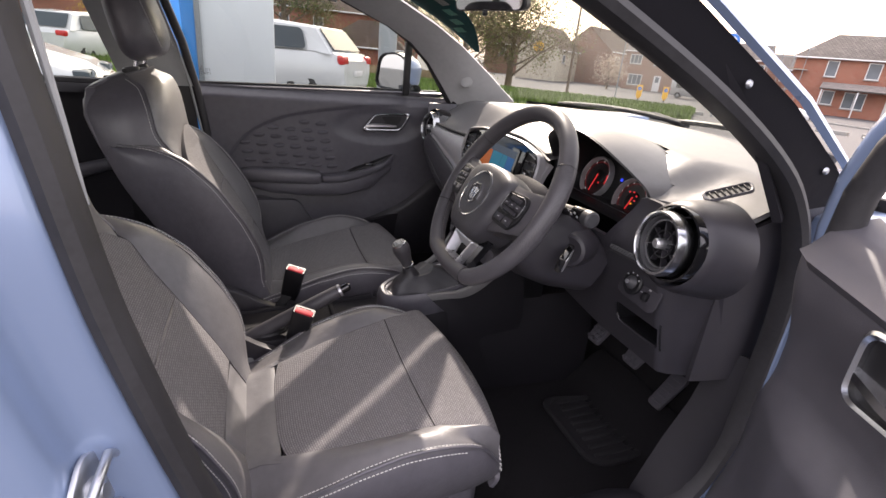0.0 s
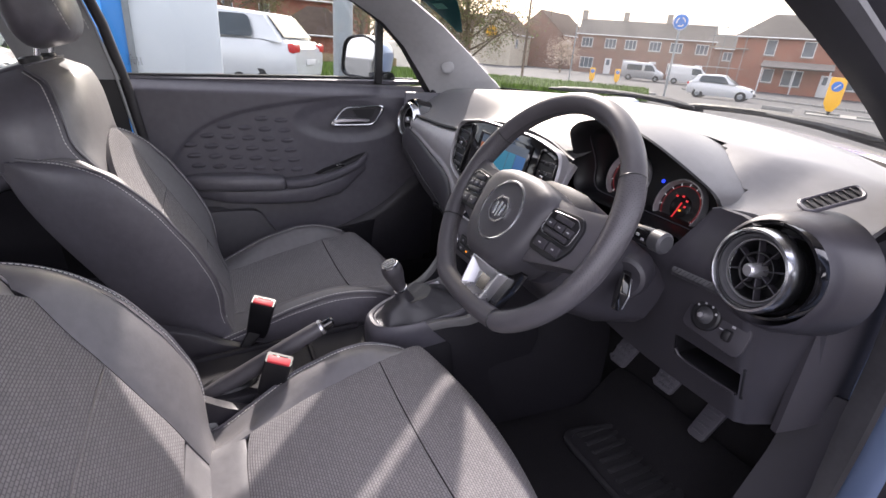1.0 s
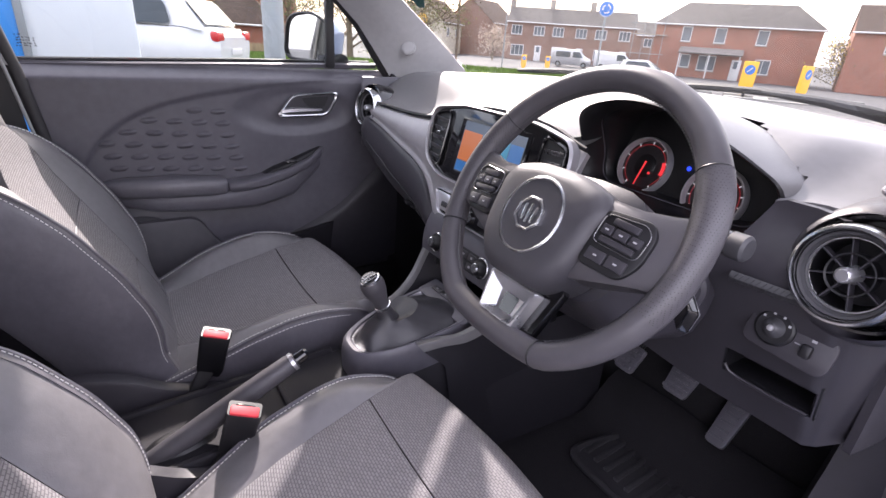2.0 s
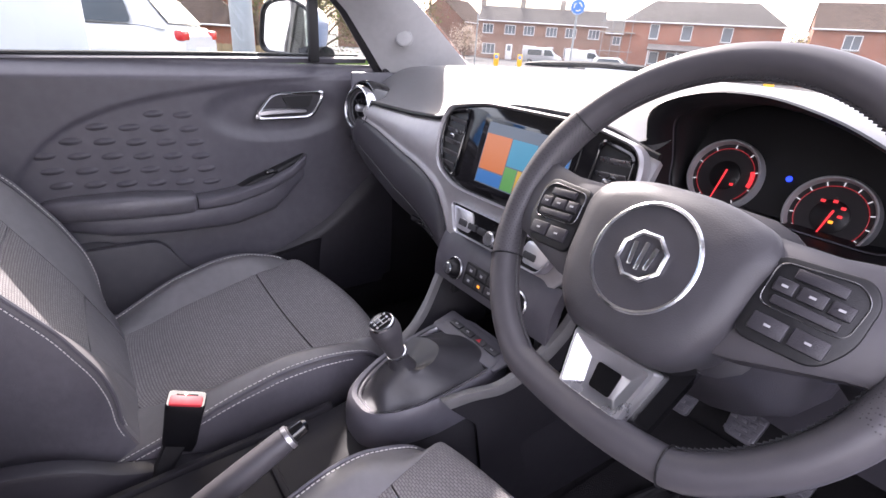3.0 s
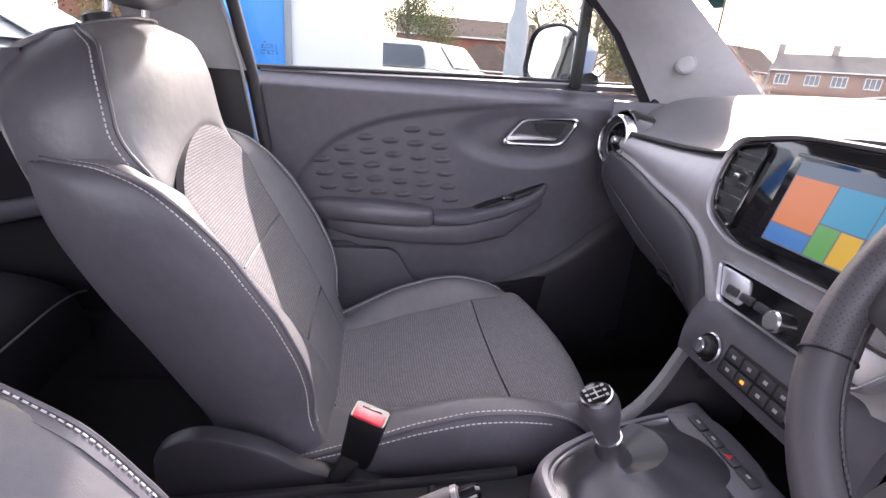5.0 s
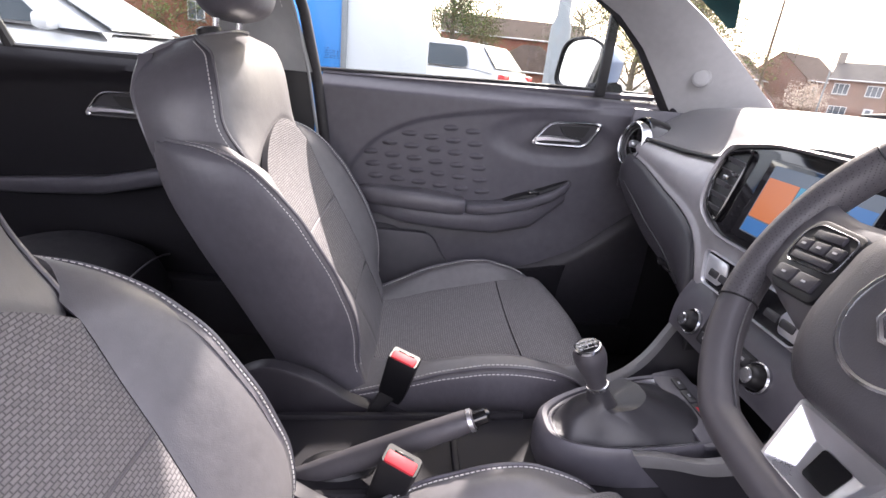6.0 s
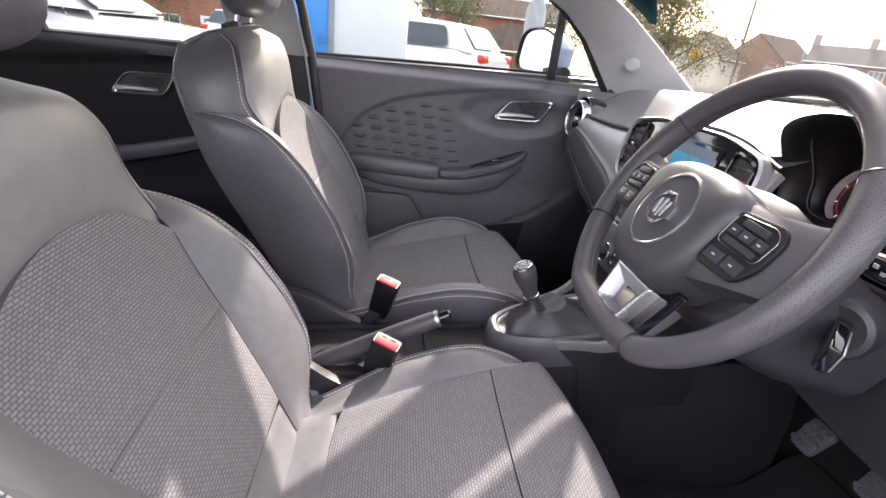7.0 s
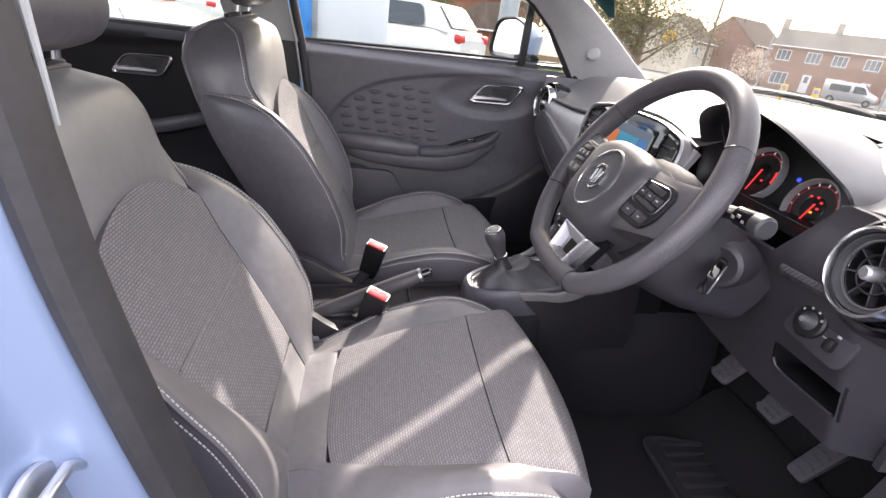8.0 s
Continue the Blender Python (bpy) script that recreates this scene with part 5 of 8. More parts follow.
for x, y, r, mat in ((0.005, 0.022, 0.0036, GLOW_BLUE),):
    part("warning_lamp", lathe(bmesh.new(), [(0, 0.0012), (r, 0.001), (r, 0)], CM @ Matrix.Translation((x, y, 0.005)), 16), mat, clus)
for x, y, mat in ((0.050, 0.006, GLOW_RED), (0.062, 0.008, GLOW_RED), (0.072, 0.002, GLOW_RED), (0.072, -0.008, GLOW_RED), (0.066, -0.016, GLOW_AMBER), (-0.054, -0.002, GLOW_RED), (-0.01, -0.032, GLOW_RED), (-0.002, -0.034, GLOW_RED)):
    part("warning_lamp", B((x, y, 0.0125), (0.0048, 0.0034, 0.001), 0.0004, CM), mat, clus)

# ---- steering column ----
col = thing("steering_column", "dark steering column shroud with stalk and ignition key", "steering column", (0.355, -0.05, 0.86))
WC = Vector((0.357, -0.185, 0.899))
TAU = radians(30)
WN = Vector((0, -math.cos(TAU), math.sin(TAU)))
WU = Vector((0, math.sin(TAU), math.cos(TAU)))
WM = facing(WC, WN, WU)


def cs(d, w, h, dz):
    c = WC - WN * d + Vector((0, 0, dz))
    return [c + Vector((w * math.copysign(abs(math.cos(a)) ** 0.6, math.cos(a)), 0, 0)) + WU * (h * math.copysign(abs(math.sin(a)) ** 0.6, math.sin(a))) for a in [2 * math.pi * k / 20 for k in range(20)]]


part("shroud", loft(bmesh.new(), [cs(0.035, 0.055, 0.05, -0.01), cs(0.045, 0.085, 0.075, -0.014), cs(0.09, 0.105, 0.082, -0.03), cs(0.15, 0.11, 0.075, -0.03), cs(0.22, 0.11, 0.06, -0.02)]), DASHLOW, col)
stk = part("stalk", tube(bmesh.new(), [(0.44, -0.085, 0.893), (0.47, -0.088, 0.898), (0.485, -0.09, 0.9)], [0.010, 0.009, 0.0125], 14), DARK, col, "black indicator stalk with pale symbols")
part("switch_barrel", tube(bmesh.new(), [(0.483, -0.09, 0.9), (0.51, -0.091, 0.901), (0.512, -0.091, 0.901)], [0.0125, 0.0130, 0.0118], 20), PIANO, stk)
part("switch_end", tube(bmesh.new(), [(0.512, -0.091, 0.901), (0.514, -0.091, 0.901), (0.530, -0.092, 0.9015), (0.533, -0.0922, 0.9015)], [0.010, 0.0142, 0.0142, 0.011], 20), GREYBTN, stk)
for k in range(4):
    part("symbol", B((0.478 + 0.009 * k, -0.1035, 0.9035 - 0.004 * (k % 2)), (0.005, 0.001, 0.0035), 0), MARK, stk)
part("ignition_bezel", lathe(bmesh.new(), [(0, 0.004), (0.018, 0.006), (0.024, 0.009), (0.030, 0.006), (0.034, -0.006), (0.036, -0.05), (0, -0.05)], facing((0.462, -0.072, 0.822), (0.55, -0.80, 0.1)), 32), DASHLOW, col)
KM = facing((0.470, -0.080, 0.822), (0.66, -0.72, -0.12), (0.3, 0, 1))
key = part("key", prism(bmesh.new(), rounded([(-0.007, -0.015), (0.007, -0.015), (0.007, 0.015), (-0.007, 0.015)], 0.005), KM, 0.062, 0.003), PIANO, col, "ignition key with a silver blade side")
part("key_inlay", B((0.0072, 0, 0.034), (0.003, 0.024, 0.048), 0.0012, KM), SPOKE, key)

# ---- steering wheel ----
wheel = thing("steering_wheel", "black leather steering wheel with a silver lower spoke", "steering wheel", tuple(WC))
RR, RT = 0.1715, 0.0158


def rim_at(a):
    """Rim centre line with its flattened foot."""
    x, y = RR * math.cos(a), RR * math.sin(a)
    flat = -RR * 0.88
    if y < flat:
        y = flat + (y - flat) * 0.35
    return WM @ Vector((x, y, 0))


NR = 120
sect = []
for i in range(NR):
    a = 2 * math.pi * i / NR
    p, q, o = rim_at(a), rim_at(a + 0.02), rim_at(a - 0.02)
    d = (q - o).normalized()
    side = d.cross(WN).normalized()
    deg = math.degrees(a) % 360
    fat = 1.0 + 0.14 * (math.exp(-((deg - 20) / 14) ** 2) + math.exp(-((deg - 160) / 14) ** 2))
    sect.append([p + side * (RT * 0.96 * fat * math.cos(b)) + WN * (RT * 1.06 * math.sin(b)) for b in [2 * math.pi * k / 16 for k in range(16)]])
sect.append(sect[0])
rb = loft(bmesh.new(), sect, True, False)
bmesh.ops.remove_doubles(rb, verts=rb.verts, dist=1e-6)
bmesh.ops.recalc_face_normals(rb, faces=rb.faces)
rim = part("rim", rb, RIM_LEATHER, wheel, "stitched leather rim")
for lo_d, hi_d in ((-20, 32), (148, 204)):
    cut = []
    for i in range(int((hi_d - lo_d) / 2) + 1):
        a = radians(lo_d + 2 * i)
        p, d = rim_at(a), (rim_at(a + 0.02) - rim_at(a - 0.02)).normalized()
        side = d.cross(WN).normalized()
        deg = math.degrees(a) % 360
        fat = 1.0 + 0.14 * (math.exp(-((deg - 20) / 14) ** 2) + math.exp(-((deg - 160) / 14) ** 2))
        cut.append([p + side * ((RT * 0.96 * fat + 0.0004) * math.cos(b)) + WN * ((RT * 1.06 + 0.0004) * math.sin(b)) for b in [2 * math.pi * k / 20 for k in range(21)]])
    part("grip", loft(bmesh.new(), cut, False, False), PERFORATED, rim, "perforated leather grip", sharp=80)
for deg in (32, 148, 204, 336 - 40):
    a = radians(deg)
    p, d = rim_at(a), (rim_at(a + 0.02) - rim_at(a - 0.02)).normalized()
    side = d.cross(WN).normalized()
    part("seam", tube(bmesh.new(), [p + side * (RT * 1.01 * math.cos(b)) + WN * (RT * 1.10 * math.sin(b)) for b in [2 * math.pi * k / 20 for k in range(20)]], 0.0009, 5, closed=True), DARK, rim)
sw = bmesh.new()
for i in range(0, NR):
    a = 2 * math.pi * i / NR
    if 242 < math.degrees(a) < 298:
        continue
    for f_ in (0.0, 0.5):
        b_ = a + f_ * 2 * math.pi / NR
        p, d = rim_at(b_), (rim_at(b_ + 0.02) - rim_at(b_ - 0.02)).normalized()
        side = d.cross(WN).normalized()
        c = p - side * (RT * 0.99)
        if (c - WC).length > (p - WC).length:
            c = p + side * (RT * 0.99)
        box(sw, (0, 0, 0), (0.0052, 0.0013, 0.0015), 0, Matrix.Translation(c + WN * 0.002) @ d.to_track_quat("X", "Z").to_matrix().to_4x4() @ Matrix.Rotation(0.5, 4, "Y"))
part("rim_stitches", sw, GREYBTN, rim, "dark inner rim stitching")

# airbag boss
BO = [(-0.086, 0.046), (-0.076, 0.064), (-0.035, 0.076), (0.035, 0.076), (0.076, 0.064), (0.090, 0.046), (0.084, 0.022), (0.080, -0.012), (0.068, -0.042), (0.042, -0.066), (-0.042, -0.066), (-0.068, -0.042), (-0.080, -0.012), (-0.083, 0.022)]
bo = rounded(BO, 0.02, 3)
BM_ = WM @ Matrix.Translation((0, -0.030, 0.0)) @ Matrix.Scale(0.95, 4, (1, 0, 0))
part("airbag_cover", loft(bmesh.new(), [[BM_ @ Vector((x * k, y * k, h)) for x, y in bo] for k, h in ((0.93, -0.045), (1.0, -0.02), (1.0, 0.012), (0.975, 0.024), (0.90, 0.031), (0.75, 0.035), (0.5, 0.037), (0.2, 0.0375))]), AIRBAG, wheel, "dark moulded airbag cover", sharp=50)
EM = BM_ @ Matrix.Translation((0, 0.010, 0.0355))
part("emblem_ring", lathe(bmesh.new(), [(0.0425, 0.0), (0.0432, 0.0025), (0.0450, 0.0032), (0.0468, 0.0022), (0.0472, -0.001), (0.0425, -0.001)], EM, 64), CHROME, wheel, "thin chrome ring round the emblem")
part("emblem_disc", lathe(bmesh.new(), [(0, 0.0022), (0.025, 0.0020), (0.0424, 0.0005), (0.0424, -0.002), (0, -0.002)], EM, 48), AIRBAG, wheel)
octo = lambda r: [(r * math.cos(math.pi / 8 + math.pi * k / 4), r * math.sin(math.pi / 8 + math.pi * k / 4) * 0.95) for k in range(8)]
emb = part("emblem", frame_plate(bmesh.new(), octo(0.0228), octo(0.0188), EM @ Matrix.Translation((0, 0, 0.001)), 0.004, 0.001), CHROME, wheel, "plain chrome eight-sided emblem")
for x, y, w, h, t in ((-0.0085, 0.0, 0.0045, 0.020, 0.12), (0.0, 0.0, 0.0045, 0.024, 0.0), (0.0085, 0.0, 0.0045, 0.020, -0.12)):
    part("bar", B((0, 0, 0.0035), (w, h, 0.0035), 0.001, EM @ Matrix.Translation((x, y, 0)) @ Matrix.Rotation(t, 4, "Z")), CHROME, emb)


def spoke(sgn):
    ring = lambda x, y0, y1, h0, h1: [WM @ Vector((sgn * x, y - 0.014, h)) for y, h in ((y0, h0), (y0, h1 - 0.004), (y0 + 0.006, h1), ((y0 + y1) / 2, h1 + 0.003), (y1 - 0.006, h1), (y1, h1 - 0.004), (y1, h0))]
    bm = loft(bmesh.new(), [ring(0.060, -0.050, 0.048, -0.02, 0.014), ring(0.080, -0.046, 0.046, -0.02, 0.018), ring(0.110, -0.036, 0.046, -0.018, 0.016), ring(0.140, -0.026, 0.052, -0.014, 0.010), ring(0.168, -0.020, 0.062, -0.010, 0.004)])
    sp = part("spoke", bm, RIM_LEATHER, wheel)
    T = WM @ Matrix.Translation((sgn * 0.107, -0.008, 0.0175)) @ Matrix.Rotation(sgn * 0.10, 4, "Y") @ Matrix.Rotation(sgn * -0.05, 4, "Z")
    o = [(-0.031, -0.036), (0.020, -0.034), (0.032, -0.012), (0.032, 0.020), (0.022, 0.032), (-0.031, 0.026)]
    if sgn < 0:
        o = [(-x, y) for x, y in o][::-1]
    pod = part("button_pod", prism(bmesh.new(), rounded(o, 0.010), T, 0.0045, 0.002), DARK, sp, "button pod with chrome edging")
    ch = [(-0.027, -0.010), (0.026, -0.010), (0.028, 0.018), (0.018, 0.027), (-0.027, 0.022)]
    if sgn < 0:
        ch = [(-x, y) for x, y in ch][::-1]
    co = rounded(ch, 0.008)
    part("chrome_edge", frame_plate(bmesh.new(), co, [(x * 0.978, y * 0.962 + 0.0003) for x, y in co], T, 0.0056, 0.0003), SMOKED, pod)
    for x, y, w, h in ((0, 0.0065, 0.016, 0.010), (-0.0165, 0.0065, 0.013, 0.010), (0.0165, 0.0065, 0.013, 0.010), (0, 0.0175, 0.030, 0.0075), (0, -0.0040, 0.040, 0.0065), (-0.013, -0.022, 0.022, 0.013), (0.011, -0.021, 0.021, 0.013)):
        k = part("button", B((sgn * x, y, 0.005), (w, h, 0.005), 0.0012, T), DASHLOW, pod)
        if w < 0.03:
            part("symbol", B((sgn * x, y, 0.0078), (0.004, 0.0016, 0.0006), 0, T), MARK, k)
    return sp


spoke(1)
spoke(-1)
# silver lower spoke
lo = rounded([(-0.041, -0.083), (0.041, -0.083), (0.031, -0.136), (-0.031, -0.136)], 0.004)
SM = WM @ Matrix.Translation((0, -0.012, -0.002))


def plate_ring(kx, ky, h, dy=0.0):
    return [SM @ Vector((x * kx, (y + 0.109) * ky - 0.109 + dy, h)) for x, y in lo]


sp = loft(bmesh.new(), [plate_ring(1, 1, -0.006), plate_ring(1, 1, 0.006), plate_ring(0.96, 0.94, 0.0095), plate_ring(0.88, 0.85, 0.0098), plate_ring(0.52, 0.46, -0.0035, -0.003), plate_ring(0.48, 0.42, -0.0042, -0.003)])
part("lower_spoke", sp, SPOKE, wheel, "bright silver lower spoke with a pressed centre", sharp=25)
part("spoke_well", prism(bmesh.new(), rounded([(-0.012, -0.101), (0.012, -0.101), (0.0105, -0.124), (-0.0105, -0.124)], 0.003), SM @ Matrix.Translation((0, 0, -0.0042)), 0.0008), PIANO, wheel, "dark well in the lower spoke")
part("spoke_back", loft(bmesh.new(), [[SM @ Vector((x * k, y, h)) for x, y in rounded([(-0.052, -0.066), (0.060, -0.066), (0.044, -0.150), (-0.038, -0.150)], 0.006)] for k, h in ((1.0, -0.020), (1.02, -0.010), (1.02, -0.006))]), PIANO, wheel)


# ---- front seats ----
PIPE_D = [(0.0, 0.150), (0.05, 0.176), (0.10, 0.188), (0.18, 0.186), (0.28, 0.165), (0.34, 0.135), (0.385, 0.097), (0.42, 0.05), (0.437, 0.018), (0.447, -0.040)]
PIPE_X = [(0.0, 0.232), (0.1, 0.248), (0.25, 0.253), (0.35, 0.247), (0.40, 0.236), (0.437, 0.214), (0.447, 0.196)]
BACK_IN = [(-0.07, 0.096), (0.0, 0.103), (0.065, 0.112), (0.16, 0.137), (0.225, 0.154), (0.31, 0.172), (0.36, 0.176), (0.40, 0.180), (0.437, 0.186)]
SHOULDER_X = [(0.33, 0.176), (0.37, 0.194), (0.44, 0.200), (0.51, 0.186), (0.545, 0.162), (0.57, 0.130), (0.585, 0.095)]
CENTRE_D = [(0.0, 0.162), (0.1, 0.150), (0.2, 0.128), (0.3, 0.105), (0.36, 0.100), (0.41, 0.108), (0.46, 0.121), (0.51, 0.131), (0.55, 0.131), (0.585, 0.118)]


def seat(cx, oy, oz, recline, label, long=1.0, back=(1.0, 0.0), puff=1.0, dish=0.0):
    r = radians(recline)
    cr, sr = math.cos(r), math.sin(r)
    st = thing("car_seat", label, "car seat", (cx, -0.4, 0.3), "front seats")

    def W(x, d, h):
        return Vector((cx + back[1] + back[0] * x, oy + d * cr - h * sr, oz + d * sr + h * cr))
    T = lambda tab, h: soft_interp(tab, h, 0.008)
    ridge = lambda h: T(CENTRE_D, h) * (1 - puff) * (1 - smooth((h - 0.34) / 0.09)) + T(PIPE_D, h) * (puff + (1 - puff) * smooth((h - 0.34) / 0.09))
    arch = lambda s: 0.424 - 0.070 * abs(s) ** 2.1

    rear = lambda h: -0.055 * smooth((h - 0.02) / 0.42)

    def front_d(x, h):
        return T(CENTRE_D, h) + 0.007 * (x / 0.178) ** 2

    def stitch_row(bm, fn, u, v0, v1, inside, lift=0.0012, n=60):
        """Stitches along u = const of a panel, on its outer face."""
        pts = []
        for k in range(n + 1):
            v = v0 + (v1 - v0) * k / n
            p = Vector(fn(u, v))
            nn = (Vector(fn(min(1, u + 0.01), v)) - Vector(fn(max(0, u - 0.01), v))).cross(Vector(fn(u, min(1, v + 0.01))) - Vector(fn(u, max(0, v - 0.01))))
            nn = nn.normalized() if nn.length > 1e-12 else Vector((0, 0, 1))
            if nn.dot(p - inside) < 0:
                nn = -nn
            pts.append(p + nn * lift)
        dashes(bm, pts, 0.0046, 0.0024, 0.0009)
    bk = part("backrest", patch(lambda u, v: W((2 * u - 1) * T([(0.0, 0.20), (0.4, 0.190), (0.5, 0.180), (0.55, 0.155), (0.60, 0.11)], 0.02 + 0.56 * v), rear(0.02 + 0.56 * v) - 0.004 - 0.012 * (1 - (2 * u - 1) ** 2) + 0.02 * smooth((v - 0.9) * 10), 0.02 + 0.56 * v), 12, 20, 0.004, 0.02), LEATHER, st, "leather backrest shell")

    def lumbar(u, v):
        h = -0.06 + 0.124 * v
        x = (2 * u - 1) * T(BACK_IN, h)
        return W(x, front_d(x, h), h)

    def low_xh(u, v):
        s = abs(2 * u - 1)
        h0, h1 = 0.066 + 0.004 * s, 0.224 + 0.004 * s
        h = h0 + (h1 - h0) * v
        return (2 * u - 1) * T(BACK_IN, h), h

    def up_xh(u, v):
        s = 2 * u - 1
        h0 = 0.224 + 0.004 * abs(s)
        h = h0 + v * (arch(s) - h0)
        return s * T(BACK_IN, min(h, 0.36)), h

    def ins_low(u, v):
        x, h = low_xh(u, v)
        return W(x, front_d(x, h), h)

    def ins_up(u, v):
        x, h = up_xh(u, v)
        return W(x, front_d(x, h), h)
    part("lumbar_band", patch(lumbar, 16, 12, 0.003, 0.01, True), BOLSTER, bk, "plain leather band at the foot of the backrest")
    part("lower_insert", patch(ins_low, 24, 16, 0.0016, 0.01, True, uvf=low_xh), CLOTH, bk, "ribbed grey cloth insert")
    part("upper_insert", patch(ins_up, 24, 22, 0.0016, 0.01, True, uvf=up_xh), CLOTH, bk, "ribbed grey cloth insert with arched top")

    part("seam", tube(bmesh.new(), [W(s * T(BACK_IN, 0.225), front_d(s * 0.154, 0.225) - 0.001, 0.224 + 0.004 * abs(s)) for s in [0.97 * (k / 10 - 1) for k in range(21)]], 0.0014, 6), LEATHER, bk)

    def wrap(h):
        return 0.014 + 0.032 * smooth((h - 0.36) / 0.10)

    def edge_d(h):
        """Depth of the shoulder block's front corner."""
        return front_d(T(SHOULDER_X, h) * 0.5, h) - wrap(h) - 0.022 * smooth((h - 0.545) / 0.04)

    def shoulder(u, v):
        s = 2 * u - 1
        low = interp([(0, arch(0)), (0.23, arch(0.25)), (0.46, arch(0.5)), (0.68, arch(0.75)), (0.89, arch(1.0) + 0.002), (1.0, 0.358)], abs(s))
        h = low + v * (0.585 - low)
        x = s * T(SHOULDER_X, h)
        return W(x, front_d(x * 0.5, h) - wrap(h) * abs(s) ** 3 - 0.022 * smooth((h - 0.545) / 0.04), h)
    part("shoulder_panel", patch(shoulder, 32, 28, 0.003, 0.01, True), SHOULDER, bk, "smooth leather shoulder panel")
    for sg in (-1, 1):
        fl = sg > 0

        def bolster(u, v):
            h = -0.07 + v * (0.445 + 0.068 * u)
            up = smooth((h - 0.345) / 0.05)
            a = T(BACK_IN, min(h, 0.36)) * (1 - up) + (T(SHOULDER_X, h) - 0.006) * up
            b = max(T(PIPE_X, h), a + 0.004)
            d0 = front_d(min(a, 0.176), h) * (1 - up) + (edge_d(h) - 0.006) * up
            x = a + (b - a) * u
            roll = math.sin(math.pi * u ** 0.85) * (1 - 0.55 * up)
            d = d0 + (ridge(h) - d0) * (u ** 1.1) + 0.013 * puff ** 3 * roll * smooth((h + 0.05) / 0.12)
            return W(sg * (x + 0.006 * roll), d, h + 0.010 * roll * up)
        part("back_bolster", patch(lambda u, v: bolster(u * 0.90, v), 20, 44, 0.0010, 0.008, fl), BOLSTER, bk, "leather side bolster")
        part("bolster_band", patch(lambda u, v: bolster(0.90 + 0.10 * u, v), 5, 44, 0.0008, 0.006, fl), BOLSTER, bk, "leather edge band of the bolster")

        def side(u, v):
            h = -0.07 + 0.516 * v
            d = ridge(h) * (1 - u) + min(rear(h), ridge(h) - 0.004) * u
            return W(sg * (T(PIPE_X, h) - 0.012 * u * u - 0.02 * u + 0.014 * math.sin(math.pi * u)), d, h)
        part("side_panel", patch(side, 14, 30, 0.003, 0.01, fl), LEATHER, bk, "leather side panel")

        def cheek(u, v):
            h = 0.362 + 0.223 * v
            d0 = edge_d(h)
            return W(sg * (T(SHOULDER_X, h) + 0.018 * math.sin(math.pi * u) * (1 - 0.6 * v) - 0.010 * u), d0 * (1 - u) + (rear(h) + 0.02 * smooth((v - 0.85) / 0.15)) * u, h)
        part("shoulder_side", patch(cheek, 12, 18, 0.003, 0.01, fl), LEATHER, bk)
        line = [W(sg * (T(PIPE_X, h) + 0.001), ridge(h), h) for h in [0.437 * k / 50 for k in range(51)] + [0.4395, 0.442, 0.4445, 0.447]]
        part("piping", tube(bmesh.new(), line, 0.0028, 6), LEATHER, bk)
        sb = bmesh.new()
        core = W(0, 0.02, 0.2)
        for fn, u, v0, v1 in ((bolster, 0.955, 0.12, 0.99), (side, 0.05, 0.10, 0.99)):
            sb = bmesh.new()
            stitch_row(sb, fn, u, v0, v1, core)
            part("stitching", sb, STITCH, bk, "white stitching")
        shl = bmesh.new()
        stitch_row(shl, cheek, 0.07, 0.0, 0.96, W(0, 0.05, 0.46))
        part("stitching", shl, STITCH, bk)
        part("piping", tube(bmesh.new(), [W(sg * (T(SHOULDER_X, h) + 0.0005), edge_d(h) + 0.0005, h) for h in [0.362 + 0.222 * k / 40 for k in range(41)]], 0.0024, 6), LEATHER, bk)

    def cap(u, v):
        s = 2 * u - 1
        d0 = edge_d(0.585) + 0.046 * (1 - abs(s) ** 3)
        return W(s * (0.095 + 0.018 * smooth(v * 1.5)), d0 * (1 - v) - 0.035 * v, 0.583 + 0.012 * math.sin(math.pi * v) * (1 - s * s * 0.6))
    part("top_cap", patch(cap, 14, 10, 0.003, 0.01, True), LEATHER, bk)
    part("piping", tube(bmesh.new(), [Vector(cap(k / 24, 0.0)) + Vector((0, 0.001, 0.001)) for k in range(25)], 0.0024, 6), LEATHER, bk)

    # head restraint on two posts
    def rest_ring(k):
        """Section of the head restraint at k from its foot (0) to its crown (1)."""
        t = 2 * k - 1
        full = max(0.0, 1 - abs(t) ** 3.2) ** 0.42
        w, dh = 0.062 + 0.068 * full - 0.010 * smooth(k), 0.012 + 0.046 * full - 0.006 * smooth(k)
        h, dc = 0.602 + 0.190 * k, 0.110 + 0.016 * k
        return [W(w * math.copysign(abs(math.cos(a)) ** 0.6, math.cos(a)), dc + dh * math.copysign(abs(math.sin(a)) ** 0.75, math.sin(a)), h) for a in [2 * math.pi * n / 40 for n in range(40)]]
    hr = part("head_restraint", loft(bmesh.new(), [rest_ring(0.5 - 0.5 * math.cos(math.pi * n / 18)) for n in range(19)]), LEATHER, st, "padded leather head restraint", sharp=60)
    for sg in (-1, 1):
        hs = bmesh.new()
        dashes(hs, [W(sg * (0.112 if h < 0.70 else 0.112 - (h - 0.70) * 0.10), 0.112 + 0.046, h) for h in [0.62 + 0.14 * k / 20 for k in range(21)]], 0.005, 0.003, 0.0008)
        part("stitching", hs, STITCH, hr)
    for sg in (-1, 1):
        part("post", tube(bmesh.new(), [W(sg * 0.062, 0.066, 0.575), W(sg * 0.062, 0.090, 0.62)], 0.0055, 10), CHROME, hr, "chrome post")
